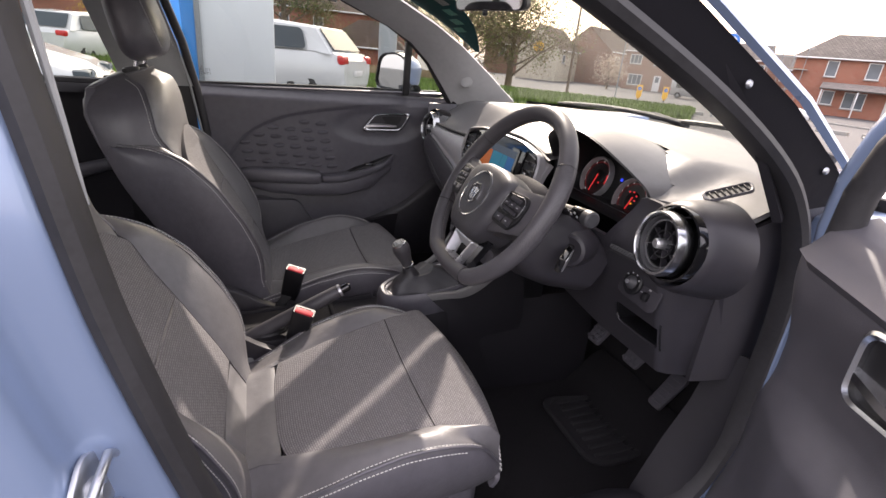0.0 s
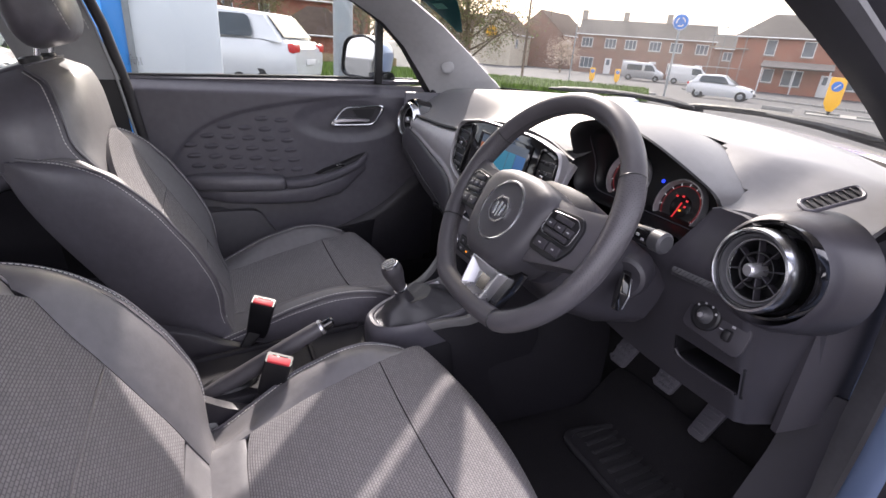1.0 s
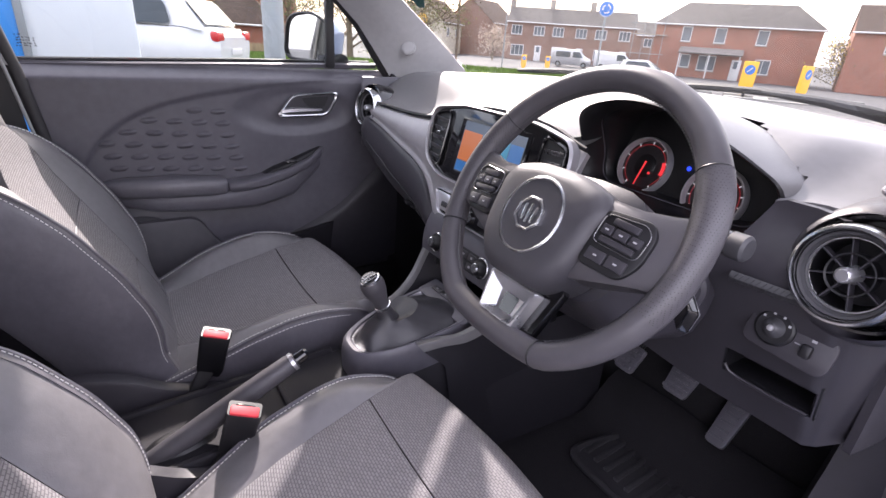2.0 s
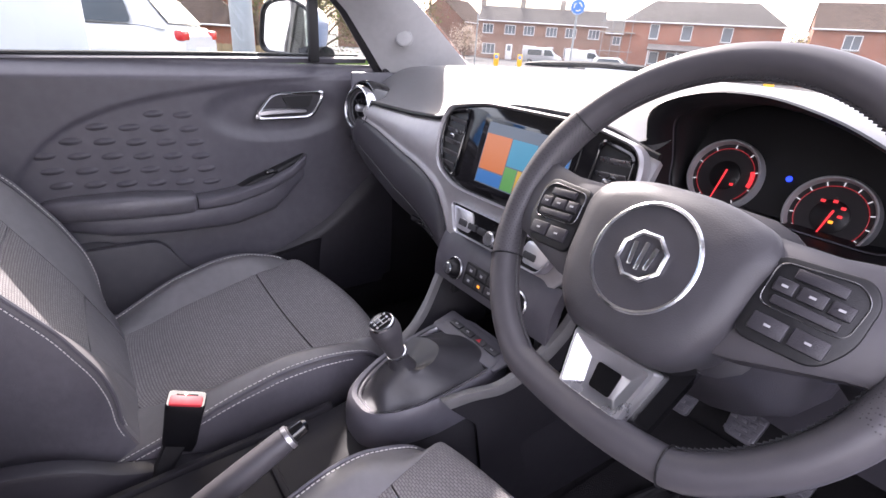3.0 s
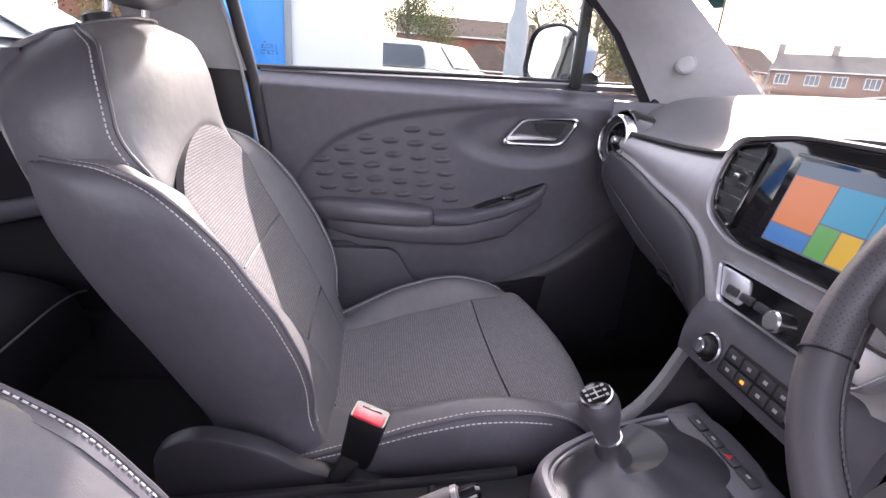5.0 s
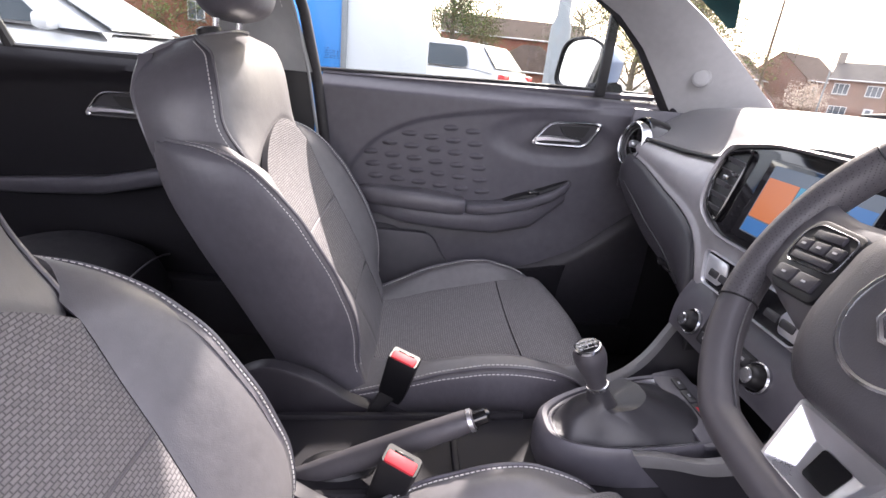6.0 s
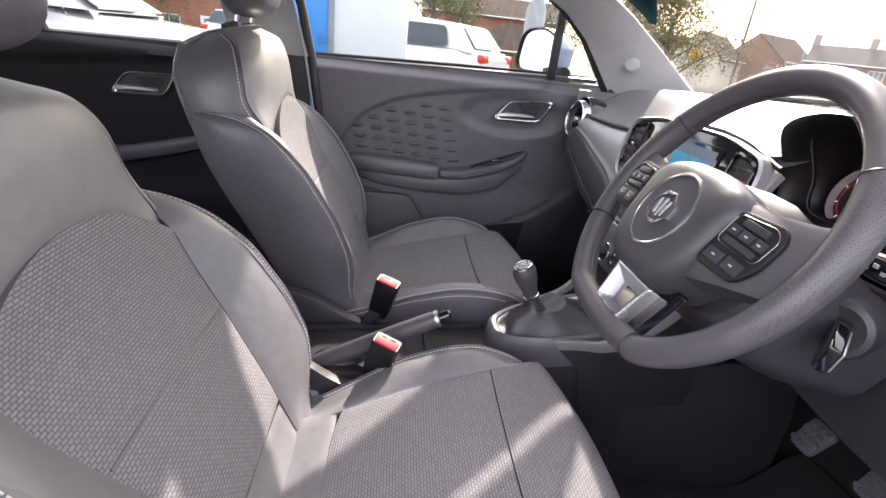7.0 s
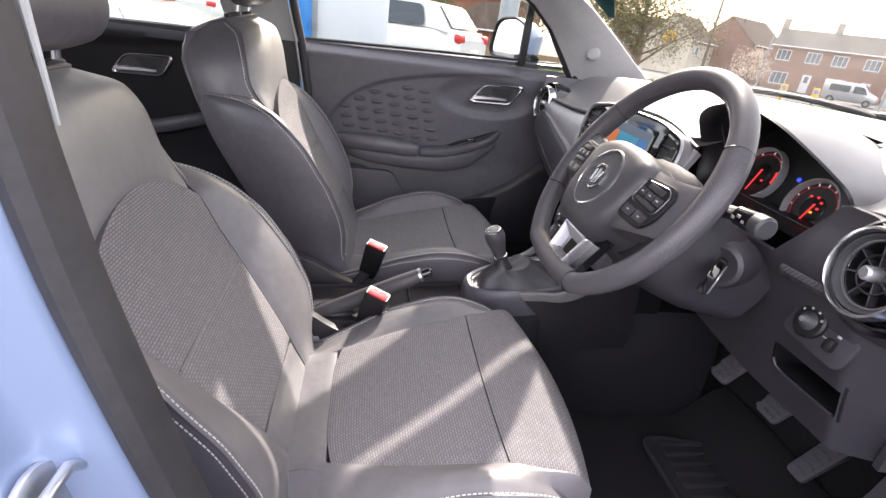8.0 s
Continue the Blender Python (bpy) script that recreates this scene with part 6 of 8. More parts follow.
        part("post_collar", tube(bmesh.new(), [W(sg * 0.062, 0.062, 0.586), W(sg * 0.062, 0.063, 0.595), W(sg * 0.062, 0.0635, 0.598)], [0.021, 0.020, 0.014], 16), DARK, hr)

    # cushion
    def cz(y):
        return soft_interp([(-0.66, 0.455), (-0.60, 0.470), (-0.45, 0.502), (-0.33, 0.525), (-0.25, 0.540), (-0.215, 0.538), (-0.195, 0.520), (-0.185, 0.49)], y, 0.010) - dish * smooth((y + 0.66) / 0.12) * (1 - 0.2 * smooth((y + 0.28) / 0.07))
    CW = [(-0.62, 0.118), (-0.58, 0.135), (-0.48, 0.163), (-0.33, 0.186), (-0.27, 0.200), (-0.22, 0.212), (-0.18, 0.21)]
    CW = [(y, w - 0.6 * dish) for y, w in CW]
    nose = lambda y: 0.0245 * max(0.0, min(1.0, (y + 0.333) / 0.142))
    PX = [(-0.62, 0.215), (-0.5, 0.238), (-0.35, 0.246), (-0.24, 0.236), (-0.20, 0.222)]
    PZ = [(-0.64, 0.43), (-0.60, 0.45), (-0.545, 0.478), (-0.48, 0.512), (-0.40, 0.537), (-0.35, 0.541), (-0.29, 0.530), (-0.25, 0.517), (-0.22, 0.493), (-0.19, 0.452)]
    cu = part("cushion", B((cx, -0.41, 0.42), (0.40, 0.40, 0.07), 0.02), LEATHER, st, "leather-edged seat cushion")

    def crear(u, v):
        y = -0.590 + 0.255 * v + 0.012 * (2 * u - 1) ** 4 * (1 - v)
        x = (2 * u - 1) * interp(CW, y)
        return Vector((cx + x, y, cz(y) + 0.010 * (x / 0.18) ** 2))

    def cfront(u, v):
        y = -0.333 + 0.142 * v
        x = (2 * u - 1) * interp(CW, y)
        return Vector((cx + x, y - 0.018 * (x / 0.18) ** 2 * v, cz(y) + 0.010 * (x / 0.18) ** 2 * (1 - smooth(v * 2))))
    part("rear_insert", patch(crear, 24, 26, 0.0016, 0.01), CLOTH, cu, "ribbed grey cloth insert")
    part("front_insert", patch(cfront, 24, 18, 0.0016, 0.01), CLOTH, cu, "ribbed grey cloth insert")

    def tail(u, v):
        y = -0.69 + 0.103 * v
        x = (2 * u - 1) * (interp(CW, y) + 0.016)
        return Vector((cx + x, y, cz(y) + 0.010 * (x / 0.18) ** 2 - 0.0006))
    part("rear_band", patch(tail, 14, 8, 0.003, 0.01), BOLSTER, cu)
    for sg in (-1, 1):
        fl = sg < 0

        def cb(u, v):
            y = -0.645 + 0.455 * v
            a, b = interp(CW, y), T(PX, y)
            x = a + (b - a) * u
            z0 = cz(y) + 0.010 * (a / 0.18) ** 2 * (1 - smooth((y + 0.333) / 0.071))
            z = z0 + (T(PZ, y) - z0) * smooth(min(1.0, u / 0.66)) + 0.007 * math.sin(math.pi * min(1.0, u / 0.9)) * smooth((v) * 3) * (1 - smooth((v - 0.58) / 0.30))
            return Vector((cx + sg * x, y - nose(y), z))
        part("cushion_bolster", patch(cb, 14, 36, 0.0016, 0.01, fl), BOLSTER, cu, "leather cushion bolster")

        def cs_(u, v):
            y = -0.645 + 0.455 * v
            return Vector((cx + sg * (T(PX, y) + 0.010 * math.sin(math.pi * u) - 0.012 * u), y - nose(y), T(PZ, y) * (1 - u) + 0.405 * u))
        part("cushion_side", patch(cs_, 10, 24, 0.003, 0.01, fl), LEATHER, cu)
        line = [(cx + sg * (T(PX, y) + 0.001), y - nose(y), T(PZ, y)) for y in [-0.64 + 0.45 * k / 50 for k in range(51)]]
        part("piping", tube(bmesh.new(), line, 0.0028, 6), LEATHER, cu)
        sb = bmesh.new()
        core = Vector((cx, -0.4, 0.40))
        for fn, u, v0, v1 in ((cb, 0.93, 0.06, 0.88), (cs_, 0.10, 0.04, 0.80)):
            sb = bmesh.new()
            stitch_row(sb, fn, u, v0, v1, core)
            part("stitching", sb, STITCH, cu, "white stitching")
    # front apron
    def apron(u, v):
        s = 2 * u - 1
        return Vector((cx + s * 0.224, -0.196 + 0.012 * math.sin(math.pi * v) - 0.022 * s * s, 0.512 - dish * 0.8 - 0.012 * s * s - 0.055 * s ** 8 - 0.10 * v * (1 - 0.5 * s ** 8)))
    part("apron", patch(apron, 24, 10, 0.003, 0.01), LEATHER, cu, "leather cushion front")
    for k in (0.16, 0.28):
        fs = bmesh.new()
        dashes(fs, [Vector(apron(t / 40, k)) + Vector((0, 0.0012, 0)) for t in range(41)], 0.0052, 0.003, 0.001)
        part("stitching", fs, STITCH, cu, "white stitching along the cushion front")
    if long != 1.0:
        stretch = Matrix.Translation((0, -0.64, 0)) @ Matrix.Diagonal((1, long, 1, 1)) @ Matrix.Translation((0, 0.64, 0))
        for piece in (cu, *cu.children):
            piece.data.transform(stretch)
    # plinth, rails and hinge covers
    part("plinth", loft(bmesh.new(), [[(cx + x, y, z) for x, y in rounded([(-w, -0.66), (w, -0.66), (w, -0.24), (-w, -0.24)], 0.05)] for w, z in ((0.20, 0.27), (0.225, 0.33), (0.228, 0.41))]), PLASTIC, st, "dark plastic seat base")
    for sg in (-1, 1):
        part("rail", B((cx + sg * 0.19, -0.45, 0.262), (0.035, 0.55, 0.024), 0.004), DARK, st)
        hcv = [(-0.80, 0.33), (-0.55, 0.33), (-0.42, 0.36), (-0.50, 0.43), (-0.60, 0.455), (-0.66, 0.50), (-0.74, 0.525), (-0.80, 0.50)]
        m = Matrix.Translation((cx + sg * 0.232, 0, 0)) @ Matrix(((0, 0, sg, 0), (1, 0, 0, 0), (0, 1, 0, 0), (0, 0, 0, 1)))
        part("hinge_cover", prism(bmesh.new(), rounded(hcv, 0.05), m, 0.026, 0.008), DASHLOW, st, "moulded plastic hinge cover")
    return st


seat(-0.365, -0.740, 0.45, 20, "passenger seat in black leather and ribbed cloth with white stitching", 1.13, (0.93, -0.016), 0.78, 0.018)
seat(0.347, -0.788, 0.390, 23, "driver's seat, reclined, in black leather and ribbed cloth with white stitching")

for seat_ob, cap_x in zip([o for o in bpy.data.objects if o.name.startswith("car_seat")], (-0.128, 0.104)):
    part("recliner_cap", loft(bmesh.new(), [[(cap_x + 0.013 * k * math.cos(a), -0.640 + 0.026 * k * math.sin(a), z) for a in [2 * math.pi * n / 20 for n in range(20)]] for k, z in ((1.0, 0.38), (1.0, 0.425), (0.92, 0.436), (0.7, 0.443), (0.35, 0.446))]), PILLAR, seat_ob, "grey recliner end cap")

# ---- rear bench ----
rb_ = thing("rear_seat", "rear bench seat behind the front seats, cushion darkened for shade", "rear seat", (0, -1.5, 0.3))
# cushion shade comes from the near-black plastic colour, the back stays leather
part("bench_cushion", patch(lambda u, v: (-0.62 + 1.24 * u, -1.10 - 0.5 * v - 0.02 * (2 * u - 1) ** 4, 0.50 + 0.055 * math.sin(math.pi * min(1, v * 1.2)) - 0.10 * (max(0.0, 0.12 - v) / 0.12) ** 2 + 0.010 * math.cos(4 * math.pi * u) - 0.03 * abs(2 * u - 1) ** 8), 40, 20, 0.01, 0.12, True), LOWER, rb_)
part("piping", tube(bmesh.new(), [(-0.61 + 1.22 * k / 40, -1.125, 0.512 + 0.010 * math.cos(4 * math.pi * k / 40) - 0.03 * abs(k / 20 - 1) ** 8) for k in range(41)], 0.0022, 6), LEATHER, rb_)
part("bench_back", patch(lambda u, v: (-0.60 + 1.2 * u, -1.60 - 0.2 * v + 0.03 * math.sin(math.pi * v), 0.52 + 0.52 * v), 40, 20, 0.01, 0.08, True), LEATHER, rb_)

# ---- centre console ----
con = thing("centre_console", "centre console with shade-darkened sides, gear lever surround and handbrake slot", "centre console", (0, -0.3, 0.25))


def con_sec(y, w, z, wb):
    return [(-wb, y, 0.25), (-wb * 0.98, y, z - 0.10), (-w, y, z - 0.018), (-w + 0.012, y, z), (w - 0.012, y, z), (w, y, z - 0.018), (wb * 0.98, y, z - 0.10), (wb, y, 0.25)]


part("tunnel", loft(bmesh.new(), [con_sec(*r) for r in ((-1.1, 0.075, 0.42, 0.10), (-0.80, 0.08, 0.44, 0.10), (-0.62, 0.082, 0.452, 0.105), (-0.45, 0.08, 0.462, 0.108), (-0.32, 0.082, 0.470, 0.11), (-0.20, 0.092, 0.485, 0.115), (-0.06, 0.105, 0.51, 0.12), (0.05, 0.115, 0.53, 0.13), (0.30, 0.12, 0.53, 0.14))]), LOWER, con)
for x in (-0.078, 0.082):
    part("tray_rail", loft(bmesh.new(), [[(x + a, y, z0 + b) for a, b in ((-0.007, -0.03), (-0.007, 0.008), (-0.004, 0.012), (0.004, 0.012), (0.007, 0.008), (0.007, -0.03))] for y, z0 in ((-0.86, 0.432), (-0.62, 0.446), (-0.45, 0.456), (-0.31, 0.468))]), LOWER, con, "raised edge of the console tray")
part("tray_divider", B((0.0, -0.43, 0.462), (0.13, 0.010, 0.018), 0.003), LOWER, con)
# gear surround: a raised boat-shaped bezel
def boat(k, dz, grow=0.0):
    pts = []
    for s in range(48):
        a = 2 * math.pi * s / 48
        y = -0.175 + 0.128 * math.sin(a)
        w = 0.078 + 0.020 * (y + 0.175) / 0.13
        c = math.cos(a)
        x = w * math.copysign(abs(c) ** 0.62, c)
        yy = -0.175 + 0.128 * math.copysign(abs(math.sin(a)) ** 0.75, math.sin(a))
        pts.append(((x) * k, -0.175 + (yy + 0.175) * k, 0.523 + 0.20 * (yy + 0.30) + dz))
    return pts


part("gear_bezel", loft(bmesh.new(), [boat(1.02, -0.20), boat(1.05, -0.075), boat(1.06, -0.02), boat(1.03, 0.0), boat(0.98, 0.006), boat(0.92, 0.004), boat(0.90, -0.006)], True, False), PLASTIC, con, "raised rim round the gear lever")
part("bezel_inlay", loft(bmesh.new(), [boat(0.905, -0.002), boat(0.885, 0.002), boat(0.86, -0.002), boat(0.85, -0.02)], True, False), SILVER, con, "satin silver inlay")
base_b = loft(bmesh.new(), [boat(0.86, -0.016), boat(0.5, -0.014), boat(0.05, -0.014)], True, True)
part("bezel_floor", base_b, MATTE, con)
PM = facing((0, -0.075, 0.568), (0, -0.22, 1.0), (0, 1, 0.2))
plate = part("switch_plate", prism(bmesh.new(), rounded([(-0.085, -0.030), (0.085, -0.030), (0.090, 0.022), (-0.090, 0.022)], 0.008), PM, 0.006, 0.002), PLASTIC, con)
for k in range(4):
    b = part("button", B((-0.048 + 0.032 * k, 0.000, 0.007), (0.029, 0.013, 0.005), 0.0015, PM), GREYBTN, plate)
    if k == 2:
        part("hazard_mark", prism(bmesh.new(), [(-0.048 + 0.032 * k - 0.005, -0.004), (-0.048 + 0.032 * k + 0.005, -0.004), (-0.048 + 0.032 * k, 0.0045)], PM @ Matrix.Translation((0, 0, 0.0095)), 0.0006), RED, b)
    else:
        part("symbol", B((-0.048 + 0.032 * k, 0, 0.0098), (0.006, 0.003, 0.0006), 0, PM), MARK, b)
RAIL = [(0.088, -0.20, 0.548), (0.099, -0.162, 0.556), (0.118, -0.125, 0.566), (0.134, -0.092, 0.590), (0.149, -0.060, 0.630), (0.158, -0.034, 0.668), (0.161, -0.012, 0.708), (0.163, 0.004, 0.745)]
for sg in (-1, 1):
    line = [Vector((sg * x, y, z)) for x, y, z in RAIL]
    fine = []
    for i in range(len(line) - 1):
        a_, b_, c_, d_ = line[max(i - 1, 0)], line[i], line[i + 1], line[min(i + 2, len(line) - 1)]
        for j in range(5):
            t = j / 5
            fine.append(0.5 * (2 * b_ + (c_ - a_) * t + (2 * a_ - 5 * b_ + 4 * c_ - d_) * t * t + (3 * b_ - a_ - 3 * c_ + d_) * t ** 3))
    fine.append(line[-1])
    back = Vector((0, 0.050, 0.006))
    sec = lambda p: [Vector((p.x * 0.78 + sg * 0.012, p.y + 0.028, p.z - 0.045)), p + Vector((-sg * 0.016, 0.008, -0.003)), p + Vector((-sg * 0.013, 0.0, 0.001)), p + Vector((-sg * 0.002, -0.001, 0.001)), p + Vector((sg * 0.001, 0.003, -0.004)), p + Vector((sg * 0.001, 0.012, -0.016))]
    part("side_rail", loft(bmesh.new(), [sec(p) for p in fine], False, False), SOFT, con, "sweeping side rail up to the dashboard", sharp=50)
    # console walls: low light down here is painted in as near-black
    part("side_wall", loft(bmesh.new(), [[p + Vector((0, 0.010, -0.014)), Vector((p.x * 0.55 + sg * 0.060, p.y + 0.05, 0.50)), Vector((sg * 0.118, p.y + 0.06, 0.42)), Vector((sg * 0.125, p.y + 0.06, 0.26))] for p in fine], False, False), LOWER, con, sharp=60)
    part("inner_wall", loft(bmesh.new(), [[p + Vector((-sg * 0.014, 0.008, -0.003)), Vector((sg * 0.100, max(p.y, -0.09) + 0.03, 0.60 if p.z > 0.62 else p.z - 0.02)), Vector((sg * 0.096, max(p.y, -0.09) + 0.03, 0.53))] for p in fine], False, False), LOWER, con, sharp=60)

gear = thing("gear_lever", "black gear lever with leather gaiter and silver-capped knob", "gear lever", (0, -0.22, 0.53))
KT = Vector((0.006, -0.262, 0.662))
GB = Vector((0.0, -0.205, 0.535))
ax = (KT - GB).normalized()
KMX = facing(KT, ax, (0, 1, 0))
knob = part("knob", lathe(bmesh.new(), [(0, 0.004), (0.012, 0.004), (0.0185, 0.001), (0.0225, -0.007), (0.0232, -0.016), (0.0215, -0.028), (0.017, -0.045), (0.0145, -0.060), (0.0148, -0.066), (0, -0.066)], KMX, 32), RIM_LEATHER, gear, "leather gear knob")
part("knob_cap", lathe(bmesh.new(), [(0, 0.0062), (0.0155, 0.0056), (0.0168, 0.004), (0.0168, 0.002), (0, 0.002)], KMX, 32), PIANO, knob, "gloss cap with a silver shift pattern")
part("cap_ring", lathe(bmesh.new(), [(0.0165, 0.003), (0.0170, 0.0058), (0.0188, 0.0046), (0.0196, 0.001), (0.0165, 0.001)], KMX, 32), CHROME, knob)
for x, y, w, h in ((-0.008, 0, 0.0015, 0.014), (0, 0, 0.0015, 0.014), (0.008, 0, 0.0015, 0.014), (0, 0, 0.0165, 0.0015)):
    part("shift_line", B((x, y, 0.0066), (w, h, 0.0006), 0, KMX), MARK, knob)
for x in (-0.008, 0, 0.008):
    for y in (-0.0105, 0.0105):
        part("gate_mark", B((x, y, 0.0066), (0.0036, 0.0036, 0.0006), 0, KMX), MARK, knob)
part("collar", lathe(bmesh.new(), [(0.0145, -0.064), (0.0165, -0.065), (0.0165, -0.070), (0.0145, -0.071)], KMX, 28), CHROME, gear)
gt = []
for k, (h, r) in enumerate(((-0.068, 0.0150), (-0.082, 0.0175), (-0.096, 0.0225))):
    c = KT + ax * h
    gt.append([c + Vector((r * math.cos(a), r * math.sin(a), 0)) for a in [2 * math.pi * j / 48 for j in range(48)]])
for k, (f, z, fold) in enumerate(((0.42, 0.022, 0.05), (0.58, 0.006, 0.08), (0.74, -0.002, 0.06), (0.845, -0.007, 0.0))):
    rim = boat(f, 0)
    lean = (0.86 - f) * 0.10
    gt.append([Vector((x * (1 + fold * math.sin(6 * 2 * math.pi * j / 48 + k)), y - lean, zz + z + 0.06 * fold * math.sin(5 * 2 * math.pi * j / 48 + 1))) for j, (x, y, zz) in enumerate(rim)])
part("gaiter", loft(bmesh.new(), gt, True, False), GAITER, gear, "creased leather gaiter")

hb = thing("handbrake", "dark handbrake lever pulled half up beside the seat", "handbrake", (0.03, -0.55, 0.46))
part("grip", tube(bmesh.new(), [(0.038, -0.70, 0.412), (0.040, -0.62, 0.455), (0.042, -0.55, 0.492), (0.044, -0.48, 0.529), (0.046, -0.428, 0.557), (0.046, -0.416, 0.563)], [0.017, 0.0175, 0.018, 0.0178, 0.0165, 0.0135], 16), RIM_LEATHER, hb)
part("band", tube(bmesh.new(), [(0.046, -0.423, 0.5595), (0.046, -0.418, 0.562)], 0.0162, 16), SILVER, hb)
part("release_button", tube(bmesh.new(), [(0.046, -0.417, 0.562), (0.047, -0.399, 0.572), (0.047, -0.396, 0.573)], [0.0115, 0.0105, 0.007], 14), PIANO, hb)
part("slot_boot", loft(bmesh.new(), [[(0.03 + 0.03 * k * math.cos(a), -0.60 + 0.055 * k * math.sin(a), z) for a in [2 * math.pi * j / 20 for j in range(20)]] for k, z in ((1.0, 0.452), (0.8, 0.461), (0.6, 0.464))]), DARK, hb)


def buckle(x, y, z, lean, yaw, base):
    t = Matrix.Translation((x, y, z)) @ Matrix.Rotation(radians(-lean), 4, "X") @ Matrix.Rotation(radians(yaw), 4, "Z") @ Matrix.Rotation(radians(12), 4, "X")
    b = thing("seat_belt_buckle", "black seat belt buckle with a red release button", "seat belt buckle", (x, y, z), "seat belt buckles")
    part("housing", loft(bmesh.new(), [[t @ Vector((px * k, py * k, h)) for px, py in rounded([(-0.025, -0.015), (0.025, -0.015), (0.025, 0.015), (-0.025, 0.015)], 0.006)] for k, h in ((0.80, -0.095), (0.92, -0.08), (1.0, -0.02), (1.02, -0.003), (0.96, 0.0))]), DARK, b)
    part("release_button", B((0, -0.005, -0.001), (0.042, 0.019, 0.008), 0.003, t), RED, b, "red release button")
    part("tongue_slot", B((0, 0.007, -0.0015), (0.028, 0.004, 0.004), 0.0008, t), PIANO, b)
    part("stalk", loft(bmesh.new(), [[t @ Vector((px, py, -0.07)) for px, py in ((-0.014, -0.006), (0.014, -0.006), (0.014, 0.006), (-0.014, 0.006))], [Vector(base) + Vector((px, py, 0)) for px, py in ((-0.014, -0.008), (0.014, -0.008), (0.014, 0.008), (-0.014, 0.008))]]), DARK, b)


buckle(-0.100, -0.515, 0.560, 15, 72, (-0.105, -0.59, 0.40))
buckle(0.108, -0.512, 0.545, 17, 72, (0.10, -0.59, 0.40))


# ---- pedals, mat, mirror ----
def pedal(name, label, x, y, z, w, h, tilt, pads):
    p = thing(name, label, "pedal", (x, y, z), "pedals")
    m = facing((x, y, z), (0, -math.cos(radians(tilt)), math.sin(radians(tilt))))
    o = rounded([(-w * 0.42, -h / 2), (w * 0.42, -h / 2), (w / 2, h / 2), (-w / 2, h / 2)], 0.010)
    part("pad", prism(bmesh.new(), o, m, 0.010, 0.002), PLASTIC, p, "ribbed rubber pad")
    if pads:
        for i in range(3):
            for j in range(4):
                part("stud", B(((i - 1) * w * 0.28 + (0.004 if j % 2 else -0.004), (j - 1.5) * h * 0.22, 0.011), (w * 0.2, h * 0.13, 0.004), 0.001, m), PLASTIC, p)
    else:
        for j in range(5):
            part("rib", B((0, (j - 2) * h * 0.17, 0.011), (w * 0.6, h * 0.06, 0.003), 0.001, m), PLASTIC, p)
    part("arm", tube(bmesh.new(), [m @ Vector((0, h * 0.3, -0.002)), (x + 0.01, y + 0.06, z + 0.06), (x + 0.01, y + 0.10, z + 0.20)], 0.008, 8), DARK, p)


pedal("clutch_pedal", "black rubber-studded clutch pedal", 0.226, 0.261, 0.460, 0.052, 0.062, 38, True)
pedal("brake_pedal", "black rubber-studded brake pedal", 0.321, 0.310, 0.441, 0.060, 0.058, 38, True)
pedal("accelerator_pedal", "long black accelerator pedal", 0.422, 0.335, 0.402, 0.046, 0.105, 42, False)

mat_ = thing("floor_mat", "black driver's floor mat with a ribbed heel pad", "floor mat", (0.36, 0.1, 0.25))
part("carpet_sheet", patch(lambda u, v: (0.15 + 0.45 * u, -0.20 + 0.55 * v, 0.256 + 0.10 * smooth((v - 0.75) * 4) + 0.003 * math.sin(9 * u + 5 * v)), 16, 16, 0, 0.006), CARPET, mat_)
hpd = rounded([(-0.135, -0.085), (0.13, -0.095), (0.135, 0.08), (-0.09, 0.105)], 0.06)
HP = Matrix.Translation((0.345, 0.19, 0.262)) @ Matrix.Rotation(radians(2), 4, "Z")
part("heel_pad_rim", frame_plate(bmesh.new(), hpd, [(x * 0.87, y * 0.84) for x, y in hpd], HP, 0.007, 0.003), RUBBER, mat_, "raised rubber heel pad")
part("heel_pad", prism(bmesh.new(), [(x * 0.87, y * 0.84) for x, y in hpd], HP, 0.003), RUBBER, mat_)
for k in range(8):
    part("heel_rib", B((-0.098 + 0.028 * k, 0.004 - 0.003 * (k - 4), 0.005), (0.013, 0.115, 0.008), 0.004, HP), RUBBER, mat_)

im = thing("interior_mirror", "black rear-view mirror under the windscreen header", "rear-view mirror", (0.0, -0.05, 1.28))
MMx = facing((-0.02, -0.075, 1.265), (0.35, -0.93, -0.08))
io = rounded([(-0.115, -0.028), (0.115, -0.028), (0.112, 0.034), (-0.112, 0.034)], 0.018)
part("housing", loft(bmesh.new(), [[MMx @ Vector((x * k, y * k, h)) for x, y in io] for k, h in ((0.6, -0.04), (0.95, -0.025), (1.02, -0.004), (1.0, 0.002))]), DARK, im)
part("mirror_glass", prism(bmesh.new(), [(x * 0.95, y * 0.92) for x, y in io], MMx, 0.0035), MIRROR, im, "mirror glass")
part("stem", tube(bmesh.new(), [(-0.01, -0.05, 1.275), (0.0, 0.0, 1.31), (0.0, -0.02, 1.345)], 0.009, 10), DARK, im)
part("dip_lever", B((-0.02, -0.08, 1.232), (0.012, 0.01, 0.014), 0.003), DARK, im)


# ---- outside ----
GRASS = material("grass_blades", (0.11, 0.17, 0.035), 0.9, vary=0.4, scale=3, island=0.3)
TURF = material("turf", (0.11, 0.155, 0.05), 0.95, vary=0.35, scale=4, bump=0.6, bump_scale=40)
